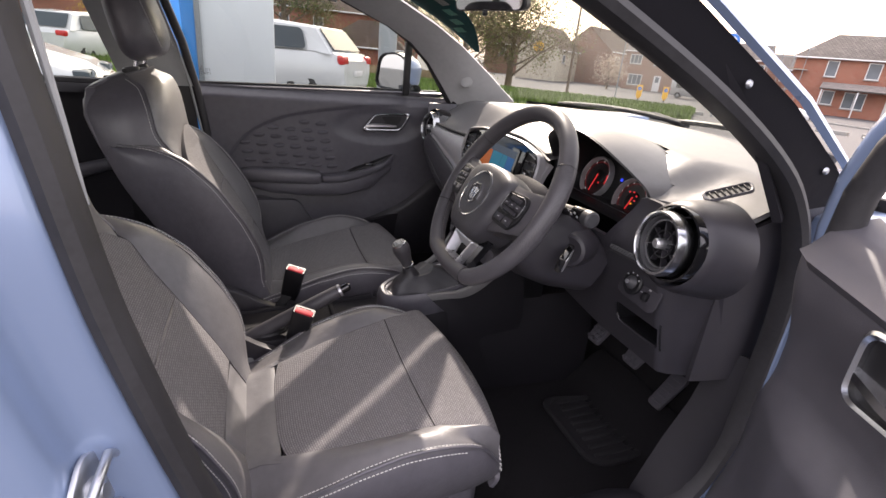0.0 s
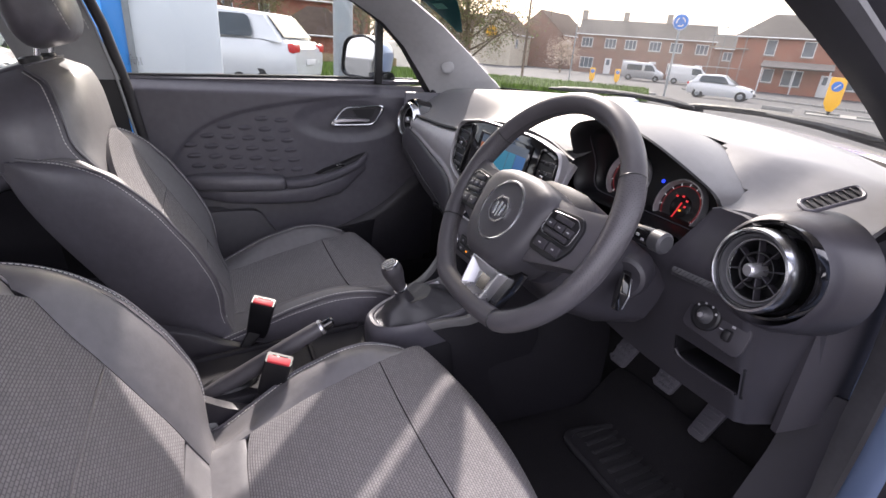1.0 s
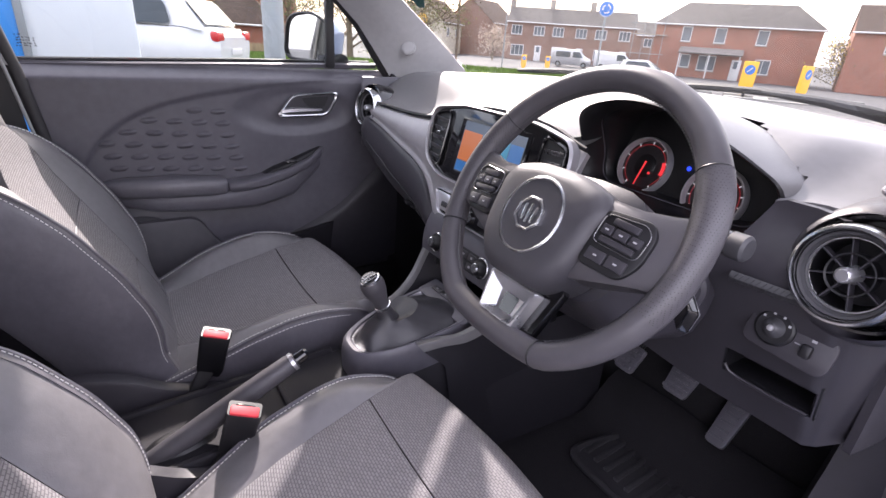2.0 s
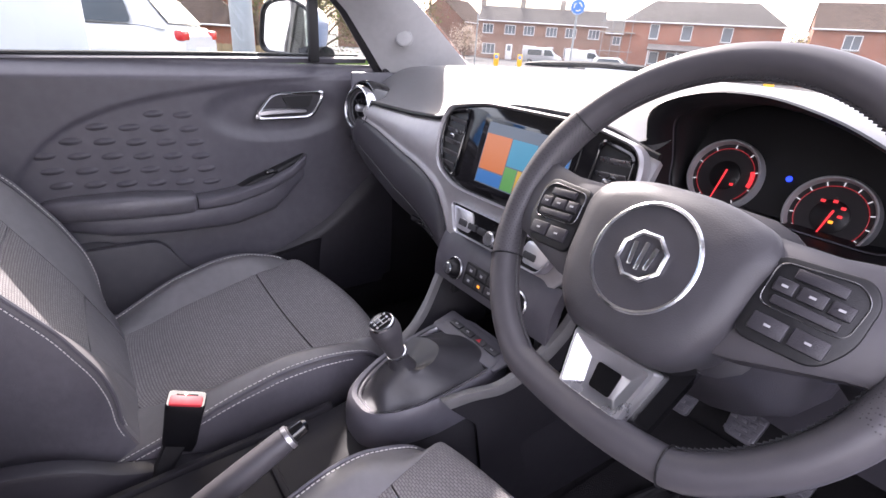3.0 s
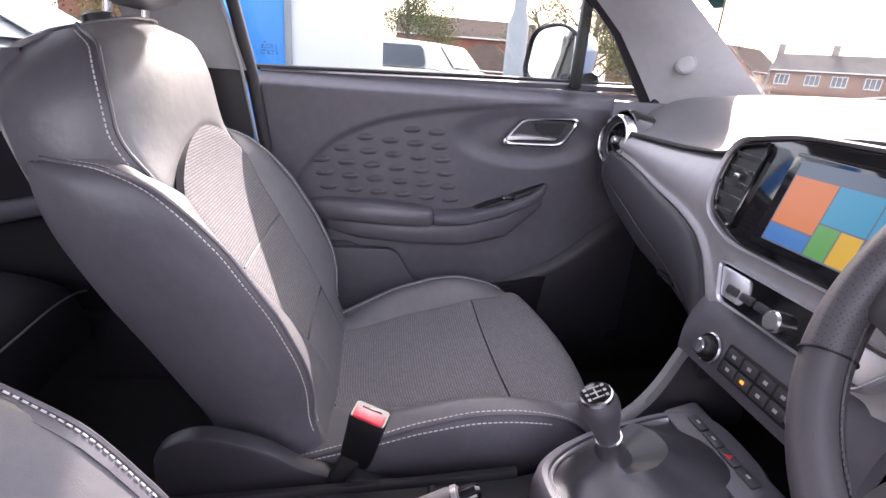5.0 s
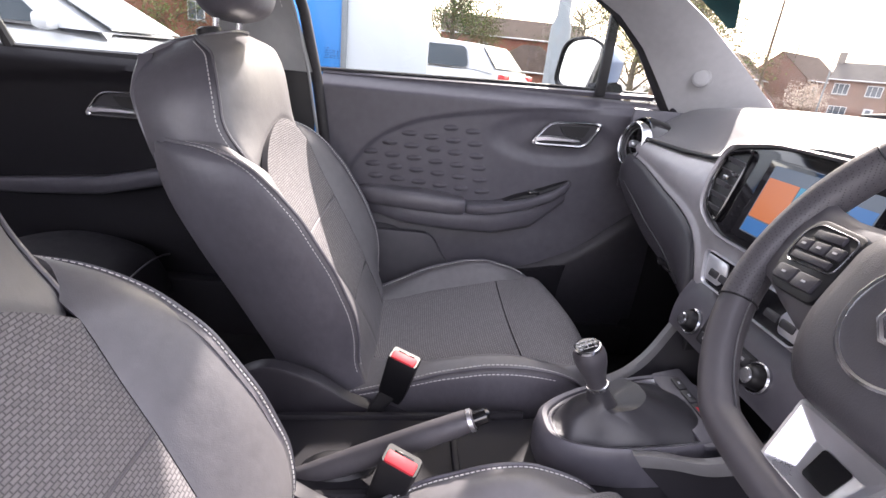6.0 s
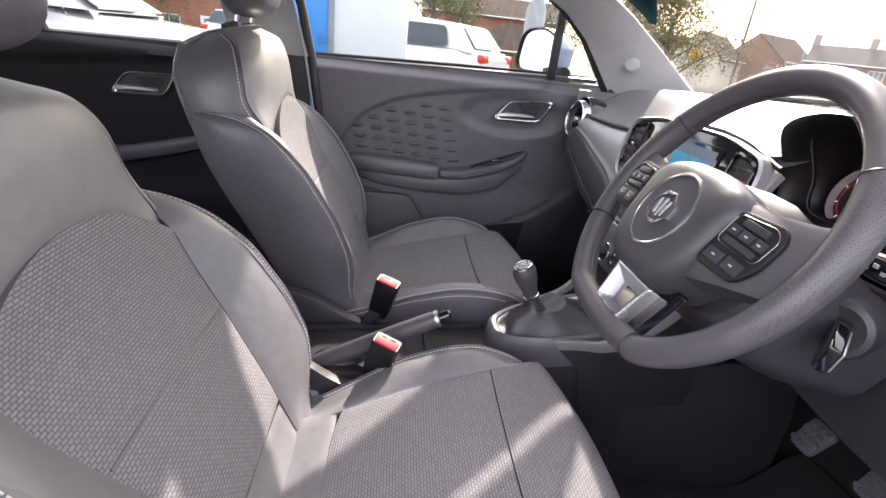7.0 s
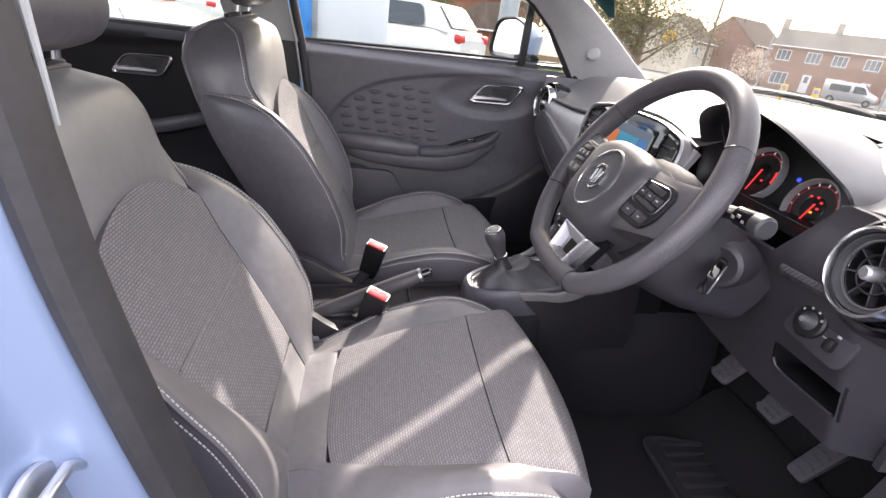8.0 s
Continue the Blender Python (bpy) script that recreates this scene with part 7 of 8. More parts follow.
ASPHALT = material("asphalt", (0.075, 0.073, 0.076), 0.9, vary=0.25, scale=12, bump=0.4, bump_scale=120)
KERB = material("kerb_concrete", (0.27, 0.265, 0.25), 0.85, vary=0.15, scale=10)
WHITE = material("white_panel", (0.72, 0.75, 0.76), 0.5, vary=0.03, scale=3)
BLUE = material("blue_panel", (0.03, 0.26, 0.68), 0.5, vary=0.05, scale=3)
FRAME = material("white_window_frame", (0.62, 0.62, 0.62), 0.5, vary=0.04, scale=10)
PANE = material("dark_pane", (0.10, 0.12, 0.14), 0.08, vary=0.3, scale=0.6)
TIMBER = material("fence_timber", (0.30, 0.22, 0.13), 0.85, vary=0.25, scale=8, rand=0.2)
BARK = material("bark", (0.16, 0.12, 0.085), 0.9, vary=0.3, scale=20)
TWIG = material("twig_leaves", (0.19, 0.155, 0.08), 0.9, vary=0.3, scale=2, island=0.35)
LEAF = material("spring_leaves", (0.15, 0.20, 0.05), 0.8, vary=0.3, scale=2, island=0.35)
PINE = material("pine_needles", (0.07, 0.11, 0.04), 0.85, vary=0.3, scale=2, island=0.35)
BLOSSOM = material("pale_blossom", (0.55, 0.45, 0.36), 0.8, vary=0.2, scale=2, island=0.25)
YELLOW_LEAF = material("yellow_blossom", (0.62, 0.45, 0.03), 0.8, vary=0.25, scale=2, island=0.25)
YELLOW = material("yellow_plastic", (0.85, 0.45, 0.02), 0.45, vary=0.05, scale=10)
SIGN_BLUE = material("sign_blue", (0.02, 0.16, 0.55), 0.4, vary=0.05, scale=10)
CREAM = material("cream_render", (0.55, 0.50, 0.40), 0.85, vary=0.1, scale=2)
GALV = material("galvanised_post", (0.27, 0.29, 0.30), 0.55, metal=0.3, vary=0.12, scale=8)
CARWHITE = material("white_car_paint", (0.64, 0.65, 0.66), 0.25, vary=0.02, scale=20, coat=0.8)
CARSILVER = material("silver_car_paint", (0.45, 0.46, 0.48), 0.3, metal=0.5, vary=0.03, scale=40, coat=0.8)
CARGLASS = material("car_glass", (0.05, 0.065, 0.075), 0.08, spec=0.3, vary=0.2, scale=2)
TYRE = material("tyre", (0.03, 0.03, 0.03), 0.8, vary=0.2, scale=30)
TAIL = material("tail_lamp", (0.55, 0.03, 0.03), 0.25, vary=0.1, scale=20)
TEAL = material("teal_vinyl", (0.0, 0.11, 0.12), 0.6, vary=0.05, scale=10)
MINT = material("mint_print", (0.20, 0.55, 0.45), 0.6, vary=0.05, scale=10)


def brickwork(name, c1, c2, mortar):
    m = material(name, c1, 0.85, vary=0.15, scale=3)
    nt = m.node_tree
    p = nt.nodes["Principled BSDF"]
    tc = nt.nodes.new("ShaderNodeTexCoord")
    br = nt.nodes.new("ShaderNodeTexBrick")
    br.inputs["Scale"].default_value = 1.0
    br.inputs["Brick Width"].default_value, br.inputs["Row Height"].default_value, br.inputs["Mortar Size"].default_value = 0.225, 0.075, 0.006
    br.inputs["Color1"].default_value, br.inputs["Color2"].default_value, br.inputs["Mortar"].default_value = (*c1, 1), (*c2, 1), (*mortar, 1)
    nt.links.new(tc.outputs["UV"], br.inputs["Vector"])
    mx = nt.nodes.new("ShaderNodeMixRGB")
    mx.blend_type, mx.inputs["Fac"].default_value = "MULTIPLY", 0.45
    n = nt.nodes.new("ShaderNodeTexNoise")
    n.inputs["Scale"].default_value = 0.7
    nt.links.new(tc.outputs["UV"], n.inputs["Vector"])
    nt.links.new(br.outputs["Color"], mx.inputs["Color1"])
    nt.links.new(n.outputs["Fac"], mx.inputs["Color2"])
    nt.links.new(mx.outputs[0], p.inputs["Base Color"])
    return m


RED_BRICK = brickwork("red_brick", (0.42, 0.15, 0.09), (0.34, 0.11, 0.07), (0.4, 0.34, 0.28))
BROWN_BRICK = brickwork("brown_brick", (0.32, 0.17, 0.12), (0.26, 0.13, 0.09), (0.35, 0.31, 0.27))


def tiled(name, c):
    m = material(name, c, 0.85, vary=0.2, scale=3)
    nt = m.node_tree
    p = nt.nodes["Principled BSDF"]
    tc = nt.nodes.new("ShaderNodeTexCoord")
    br = nt.nodes.new("ShaderNodeTexBrick")
    br.inputs["Scale"].default_value = 1.0
    br.inputs["Brick Width"].default_value, br.inputs["Row Height"].default_value, br.inputs["Mortar Size"].default_value = 0.30, 0.26, 0.02
    c = Vector(c)
    br.inputs["Color1"].default_value, br.inputs["Color2"].default_value, br.inputs["Mortar"].default_value = (*c, 1), (*(c * 1.35), 1), (*(c * 0.5), 1)
    nt.links.new(tc.outputs["UV"], br.inputs["Vector"])
    nt.links.new(br.outputs["Color"], p.inputs["Base Color"])
    return m


BROWN_TILE = tiled("brown_roof_tiles", (0.17, 0.12, 0.095))
GREY_TILE = tiled("grey_roof_tiles", (0.21, 0.19, 0.175))


def gz(x, y):
    """Height of the ground: level by the car, falling away with distance."""
    return -1.0 * smooth((math.hypot(x, y) - 12) / 32)


def far(az, d):
    """Place at a bearing left of straight ahead and a distance from the driver's seat."""
    a = radians(az)
    return 0.8 - d * math.sin(a), -0.58 + d * math.cos(a)


gb_ = bmesh.new()
xs = [-900, -400, -200, -120, -90] + list(range(-72, 40, 3)) + [44, 60, 100, 300, 900]
gv = [[gb_.verts.new((x, y, gz(x, y))) for x in xs] for y in xs]
for j in range(len(xs) - 1):
    for i in range(len(xs) - 1):
        gb_.faces.new((gv[j][i], gv[j][i + 1], gv[j + 1][i + 1], gv[j + 1][i]))
solo("ground", gb_, ASPHALT, "grey tarmac forecourt and roads around the car", "ground", "structure", sharp=180)


def verge(name, label, f, n, blades, seed):
    """Turf sheet with standing grass along it."""
    def g(u, v):
        x, y = f(u, v)
        return (x, y, gz(x, y) + 0.10)
    solo(name, patch(g, n, n, 0, 0.0), TURF, label, "grass", "structure", sharp=180)
    rg = random.Random(seed)
    verts, faces = [], []
    for k in range(blades):
        x, y = f(rg.random(), rg.random())
        z = gz(x, y) + 0.09
        a, h = rg.random() * math.pi, 0.10 + 0.18 * rg.random()
        w = 0.03 + 0.05 * rg.random()
        lx, ly = (rg.random() - 0.5) * 0.15, (rg.random() - 0.5) * 0.15
        b = len(verts)
        verts += [(x - w * math.cos(a), y - w * math.sin(a), z), (x + w * math.cos(a), y + w * math.sin(a), z), (x + lx, y + ly, z + h)]
        faces.append((b, b + 1, b + 2))
    me = bpy.data.meshes.new("grass")
    me.from_pydata(verts, [], faces)
    me.materials.append(GRASS)
    tagged(new("grass", me), "long bright green spring grass on the verge", "grass", kind="stuff")


verge("verge_west", "green roadside lawn before the fence", lambda u, v: far(60 + 62 * u, 13 + 24 * v), 16, 26000, 3)
verge("verge_north", "green verge at the road bend", lambda u, v: far(43 + 17 * u, 15 + 8 * v), 10, 7000, 5)


def kerb_line(pts):
    for (a, b) in zip(pts, pts[1:]):
        pa, pb = Vector((*a, gz(*a) + 0.05)), Vector((*b, gz(*b) + 0.05))
        d = pb - pa
        n = max(1, int(d.length / 1.0))
        for k in range(n):
            c = pa.lerp(pb, (k + 0.5) / n)
            o = new("kerb_stone", KERB_ME)
            o.parent = kerbs
            o.matrix_basis = Matrix.Translation(c) @ Matrix.Rotation(math.atan2(d.y, d.x), 4, "Z")


KERB_ME = finish(B((0, 0, 0), (0.98, 0.14, 0.16), 0.015), "kerb_stone", KERB)
kerbs = thing("kerb", "pale concrete kerbs along the road", "kerb", kind="structure")
kerb_line([far(42, 23.5), far(50, 23.5), far(60, 23.5)])
kerb_line([far(18, 21), far(26, 20.5), far(33, 21.5)])
kerb_line([far(18, 40), far(30, 44), far(40, 50)])


def uv_quad(bm, pts, uvs):
    lay = bm.loops.layers.uv.verify()
    f = bm.faces.new([bm.verts.new(p) for p in pts])
    for lp, w in zip(f.loops, uvs):
        lp[lay].uv = w
    return f


def wall_mesh(w, d, h, gable=0.0):
    bm = bmesh.new()
    for a, b in (((-w / 2, -d / 2), (w / 2, -d / 2)), ((w / 2, -d / 2), (w / 2, d / 2)), ((w / 2, d / 2), (-w / 2, d / 2)), ((-w / 2, d / 2), (-w / 2, -d / 2))):
        l = math.hypot(b[0] - a[0], b[1] - a[1])
        uv_quad(bm, [(*a, -0.6), (*b, -0.6), (*b, h), (*a, h)], [(0, 0), (l, 0), (l, h), (0, h)])
    if gable:
        for sx in (-1, 1):
            pts = [(sx * w / 2, -d / 2, h), (sx * w / 2, d / 2, h), (sx * w / 2, 0, h + gable)]
            uv_quad(bm, pts if sx > 0 else pts[::-1], [(0, h), (d, h), (d / 2, h + gable)])
    return bm


def roof_mesh(w, d, h, rise, hip):
    bm = bmesh.new()
    o = 0.35
    W_, D_ = w / 2 + (o if hip else 0.12), d / 2 + o
    r = W_ - (hip if hip else 0)
    z0 = h - 0.12
    s = math.hypot(D_, rise)
    for sy in (-1, 1):
        pts = [(-W_, sy * D_, z0), (W_, sy * D_, z0), (r, 0, h + rise), (-r, 0, h + rise)]
        uv_quad(bm, pts if sy < 0 else pts[::-1], [(0, 0), (2 * W_, 0), (W_ + r, s), (W_ - r, s)] if sy < 0 else [(W_ - r, s), (W_ + r, s), (2 * W_, 0), (0, 0)])
    if hip:
        for sx in (-1, 1):
            pts = [(sx * W_, sx * -D_, z0), (sx * W_, sx * D_, z0), (sx * r, 0, h + rise)]
            uv_quad(bm, pts, [(0, 0), (2 * D_, 0), (D_, s)])
    bmesh.ops.solidify(bm, geom=bm.faces, thickness=0.10)
    return bm


def window_set(parent, m, w, h, bars=2):
    f = part_at("window", frame_plate(bmesh.new(), [(-w / 2, -h / 2), (w / 2, -h / 2), (w / 2, h / 2), (-w / 2, h / 2)], [(-w / 2 + 0.08, -h / 2 + 0.08), (w / 2 - 0.08, -h / 2 + 0.08), (w / 2 - 0.08, h / 2 - 0.08), (-w / 2 + 0.08, h / 2 - 0.08)], Matrix(), 0.06), FRAME, parent, m)
    part_at("pane", B((0, 0, 0.015), (w - 0.14, h - 0.14, 0.02), 0), PANE, f, Matrix())
    for k in range(1, bars):
        part_at("glazing_bar", B((-w / 2 + w * k / bars, 0, 0.03), (0.06, h - 0.12, 0.04), 0.005), FRAME, f, Matrix())
    part_at("sill", B((0, -h / 2 - 0.05, 0.05), (w + 0.15, 0.08, 0.14), 0.01), KERB, f, Matrix())
    return f


def part_at(name, bm, mat, parent, m):
    """Part kept in its thing's own axes."""
    ob = new(name, finish(bm, name, mat))
    ob.parent = parent
    ob.matrix_basis = m
    return ob


FRONT = Matrix(((1, 0, 0, 0), (0, 0, -1, 0), (0, 1, 0, 0), (0, 0, 0, 1)))   # local z out of the front wall (-y)


def house(label, az, d, turn, w, dep, h, rise, hip, wall, tile, windows, doors=(), chimneys=(), group="houses"):
    x, y = far(az, d)
    hs = thing("house", label, "house", (x, y, gz(x, y)), group)
    hs.rotation_euler = (0, 0, radians(az + turn))
    part_at("wall", wall_mesh(w, dep, h, 0 if hip else rise - 0.05), wall, hs, Matrix())
    rf = part_at("roof", roof_mesh(w, dep, h, rise, hip), tile, hs, Matrix())
    part_at("gutter", tube(bmesh.new(), [(-w / 2 - 0.2, -dep / 2 - 0.38, h - 0.12), (w / 2 + 0.2, -dep / 2 - 0.38, h - 0.12)], 0.07, 8), FRAME, rf, Matrix())
    for px, pz, ww, wh, bars in windows:
        window_set(hs, Matrix.Translation((px, -dep / 2 - 0.01, pz)) @ FRONT, ww, wh, bars)
    for px, mat in doors:
        dr = part_at("door", B((px, -dep / 2 - 0.03, 1.0), (0.9, 0.08, 2.0), 0.01), mat, hs, Matrix())
        part_at("door_glass", B((px, -dep / 2 - 0.08, 1.5), (0.45, 0.02, 0.7), 0.005), PANE, dr, Matrix())
    for px in chimneys:
        ch = part_at("chimney", B((px, 0, h + rise + 0.35), (0.75, 0.6, 1.5), 0.02), wall, rf, Matrix())
    return hs


# houses seen through the passenger windows
house("two-storey red brick house with brown tiled roof behind the fence", 80.5, 60, 4, 15, 7, 5.3, 2.0, 0, RED_BRICK, BROWN_TILE, [(-6.3, 3.9, 1.0, 1.3, 2), (-3.0, 3.9, 1.0, 1.3, 2), (-5.0, 1.2, 0.5, 1.2, 1), (3, 1.4, 1.4, 1.1, 2)])
house("low red brick garage with a hipped brown roof", 78.2, 47, -8, 6.6, 6, 2.15, 2.1, 2.9, RED_BRICK, BROWN_TILE, [])
house("two-storey red brick house with white windows", 107, 44, -8, 15, 7, 4.9, 2.2, 0, RED_BRICK, BROWN_TILE, [(-3.0, 3.7, 1.1, 1.2, 2), (0.6, 3.7, 1.2, 1.2, 2), (4.2, 3.7, 1.1, 1.2, 2), (1.4, 1.2, 1.0, 1.6, 1), (-3.2, 1.3, 1.4, 1.2, 2)], [(-0.8, FRAME)])
# terrace and houses ahead
for k, (az_, ch) in enumerate(((48.6, -2.8), (44.5, -2.9), (40.4, -3.0))):
    house("brown brick terraced house with grey tiled roof and white windows", az_, 80, 0 if k == 1 else (-4 + 4 * k), 5.9, 7, 5.0, 2.0, 0, BROWN_BRICK, GREY_TILE,
          [(-1.6, 3.9, 1.5, 1.2, 3), (1.5, 3.9, 1.5, 1.2, 3), (-1.3, 1.3, 1.8, 1.4, 3)], [(1.6, FRAME)], (ch,), "terraced houses")
house("large red brick house with white windows and lean-to porch", 29.4, 66, 0, 15.0, 7.5, 5.2, 2.3, 2.8, RED_BRICK, GREY_TILE,
      [(-4.4, 4.2, 0.95, 1.45, 1), (-1.2, 4.2, 1.05, 1.45, 1), (2.6, 4.2, 1.0, 1.4, 1), (-1.9, 1.5, 1.7, 1.5, 2), (-4.0, 1.6, 1.0, 1.3, 1), (3.2, 1.5, 1.4, 1.4, 2)], [(0.9, FRAME)])
px_, py_ = far(31.0, 61.6)
porch = thing("porch", "lean-to tiled porch canopy on white posts", "porch", (px_, py_, gz(px_, py_)))
porch.rotation_euler = (0, 0, radians(29.4))
part_at("canopy", patch(lambda u, v: (-3.0 + 6.0 * u, -0.9 + 1.4 * v, 2.45 + 0.55 * v), 4, 4, 0, 0.12), GREY_TILE, porch, Matrix())
for k in (-2.8, 0, 2.8):
    part_at("post", B((k, -0.7, 1.2), (0.12, 0.12, 2.5), 0.01), FRAME, porch, Matrix())
house("brown house with a steep gable roof", 53.6, 88, 62, 9, 8, 4.8, 3.3, 0, BROWN_BRICK, BROWN_TILE, [(-2, 3.5, 1.2, 1.2, 2), (2, 3.5, 1.2, 1.2, 2)])
pub = house("cream rendered inn with a dark gabled roof", 58.8, 80, 70, 9, 6, 4.2, 3.0, 0, CREAM, BROWN_TILE, [(-2, 3.0, 1.0, 1.1, 2), (2, 3.0, 1.0, 1.1, 2)])
part_at("wall_badge", lathe(bmesh.new(), [(0, 0.1), (0.75, 0.1), (0.8, 0.0), (0, 0)], Matrix.Translation((-4.55, 0, 4.3)) @ Matrix.Rotation(radians(-90), 4, "Y"), 24), YELLOW, pub, Matrix())
house("distant brown brick houses with tiled roofs", 62.5, 95, 0, 10, 7, 4.8, 2.6, 0, BROWN_BRICK, BROWN_TILE, [(-2, 3.5, 1.2, 1.2, 2), (2, 3.5, 1.2, 1.2, 2)])
house("red brick house end with tiled roof beyond the crossing", 15.0, 62, 8, 12, 7, 5.0, 2.3, 0, RED_BRICK, BROWN_TILE, [(-3, 3.9, 1.3, 1.2, 2), (3, 3.9, 1.3, 1.2, 2)])
house("far grey roofed house between the others", 36.8, 92, 0, 9, 7, 4.6, 2.0, 0, BROWN_BRICK, GREY_TILE, [(0, 3.5, 1.2, 1.2, 2)])

# scaffold beside the brick house
sx, sy = far(36.9, 62)
sc = thing("scaffold", "bare tube scaffold with planks beside the house", "scaffold", (sx, sy, gz(sx, sy)))
sc.rotation_euler = (0, 0, radians(34))
for i in range(4):
    part_at("standard", tube(bmesh.new(), [(-1.5 + i, 0, 0), (-1.5 + i, 0, 6.2)], 0.035, 6), GALV, sc, Matrix())
for z in (2.0, 3.9, 5.0, 5.8):
    part_at("ledger", tube(bmesh.new(), [(-1.9, -0.05, z), (1.9, -0.05, z)], 0.035, 6), GALV, sc, Matrix())
part_at("plank", B((0, 0.3, 3.95), (3.6, 0.7, 0.06), 0.01), TIMBER, sc, Matrix())

# fence: boards and rails
fence = thing("fence", "weathered brown timber board fence behind the grass", "fence", kind="structure")
bmesh_board = finish(B((0, 0, 0.0), (0.145, 0.03, 1.35), 0.008), "board", TIMBER)
for k in range(230):
    az_ = 70 + 27 * k / 229
    x, y = far(az_, 39)
    o = new("board", bmesh_board)
    o.parent = fence
    o.matrix_basis = Matrix.Translation((x, y, gz(x, y) + 0.15 + 0.02 * math.sin(k * 1.7))) @ Matrix.Rotation(radians(az_), 4, "Z")

# roadside furniture
rsx, rsy = -14.74, 17.05
rs_ = thing("roundabout_sign", "round blue roundabout sign on a grey post", "road sign", (rsx, rsy, gz(rsx, rsy)))
sd = (Vector((0.8, -0.58, 2.1)) - Vector((rsx, rsy, 2.1))).normalized()
part("post", tube(bmesh.new(), [(rsx, rsy, gz(rsx, rsy)), (rsx, rsy, 2.92)], 0.045, 10), GALV, rs_)
RSM = facing(Vector((rsx, rsy, 2.62)) + sd * 0.05, sd)
disc = part("disc", lathe(bmesh.new(), [(0, 0.012), (0.285, 0.012), (0.30, 0.006), (0.30, 0), (0, 0)], RSM, 36), SIGN_BLUE, rs_)
part("border", lathe(bmesh.new(), [(0.268, 0.0135), (0.285, 0.0135), (0.285, 0.01), (0.268, 0.01)], RSM, 36), FRAME, disc)
for k in range(3):
    arc = [RSM @ Vector((0.15 * math.cos(a), 0.15 * math.sin(a), 0.016)) for a in [radians(120 * k + 8 * j) for j in range(11)]]
    part("arrow", tube(bmesh.new(), arc, [0.022] * 9 + [0.045, 0.004], 6), FRAME, disc)


def bollard(az, d, h=1.15, turn=0):
    x, y = far(az, d)
    z = gz(x, y) + 0.05
    b = thing("keep_left_bollard", "yellow traffic island bollard with a blue arrow disc", "bollard", (x, y, z), "traffic bollards")
    n = Matrix.Rotation(radians(turn), 3, "Z") @ Vector((0.8 - x, -0.58 - y, 0)).normalized()
    m = facing((x, y, z), n)
    o = rounded([(-0.08, 0.12), (0.08, 0.12), (0.22, 0.36), (0.22, h), (-0.22, h), (-0.22, 0.36)], 0.04)
    part("panel", prism(bmesh.new(), o, m @ Matrix.Translation((0, 0, -0.06)), 0.12, 0.02), YELLOW, b)
    part("foot", tube(bmesh.new(), [(x, y, z - 0.05), (x, y, z + 0.14)], 0.05, 10), DARK, b)
    dd_ = part("disc", lathe(bmesh.new(), [(0, 0.012), (0.15, 0.012), (0.155, 0)], m @ Matrix.Translation((0, h - 0.27, 0.06)), 28), SIGN_BLUE, b)
    part("arrow", B((0, 0, 0.014), (0.035, 0.2, 0.006), 0, m @ Matrix.Translation((0, h - 0.27, 0.06)) @ Matrix.Rotation(radians(-45), 4, "Z")), FRAME, dd_)


bollard(27.4, 20.5)
bollard(22.9, 21.0, turn=58)
bollard(48.9, 46, 1.2)
bollard(46.4, 48, 1.2)
solo("traffic_island", prism(bmesh.new(), [far(a, r) for a, r in ((29, 20), (29, 21.4), (19, 22), (19, 20.2))], Matrix.Translation((0, 0, gz(*far(25, 20.6)))), 0.06), KERB, "pale concrete traffic island", "traffic island", "structure")

plx, ply = -4.6, 0.82
pole = thing("lamp_column", "grey steel lamp column with a wider base", "lamp column", (plx, ply, 0))
part("column", tube(bmesh.new(), [(plx, ply, 0), (plx, ply, 1.45), (plx, ply, 1.56), (plx, ply, 6.0)], [0.10, 0.10, 0.062, 0.05], 20), GALV, pole)
part("door_cover", B((plx + 0.095, ply - 0.02, 0.9), (0.02, 0.10, 0.5), 0.01), GALV, pole)
for az_, d_, h_, r_, nm, mt, lb in ((56.2, 42, 9.0, 0.11, "telegraph_pole", BARK, "tall brown timber telegraph pole"), (51.2, 46, 8.5, 0.06, "street_lamp", GALV, "slim grey street lamp column"), (54.0, 85, 9.5, 0.12, "telegraph_pole", BARK, "tall brown timber telegraph pole")):
    x, y = far(az_, d_)
    t_ = thing(nm, lb, "pole", (x, y, gz(x, y)))
    part("shaft", tube(bmesh.new(), [(x, y, gz(x, y)), (x, y, gz(x, y) + h_)], [r_, r_ * 0.6], 8), mt, t_)

# totem beside the car
tot = thing("totem_sign", "white and blue forecourt totem panel beside the car", "sign", (-1.45, -0.8, 0))
part("white_panel", B((-1.46, -0.655, 0.78), (0.10, 0.315, 1.56), 0.006), WHITE, tot)
part("blue_panel", B((-1.46, -0.925, 0.78), (0.11, 0.215, 1.56), 0.006), BLUE, tot)
part("edge_trim", B((-1.405, -0.812, 0.78), (0.012, 0.022, 1.55), 0.003), GALV, tot)


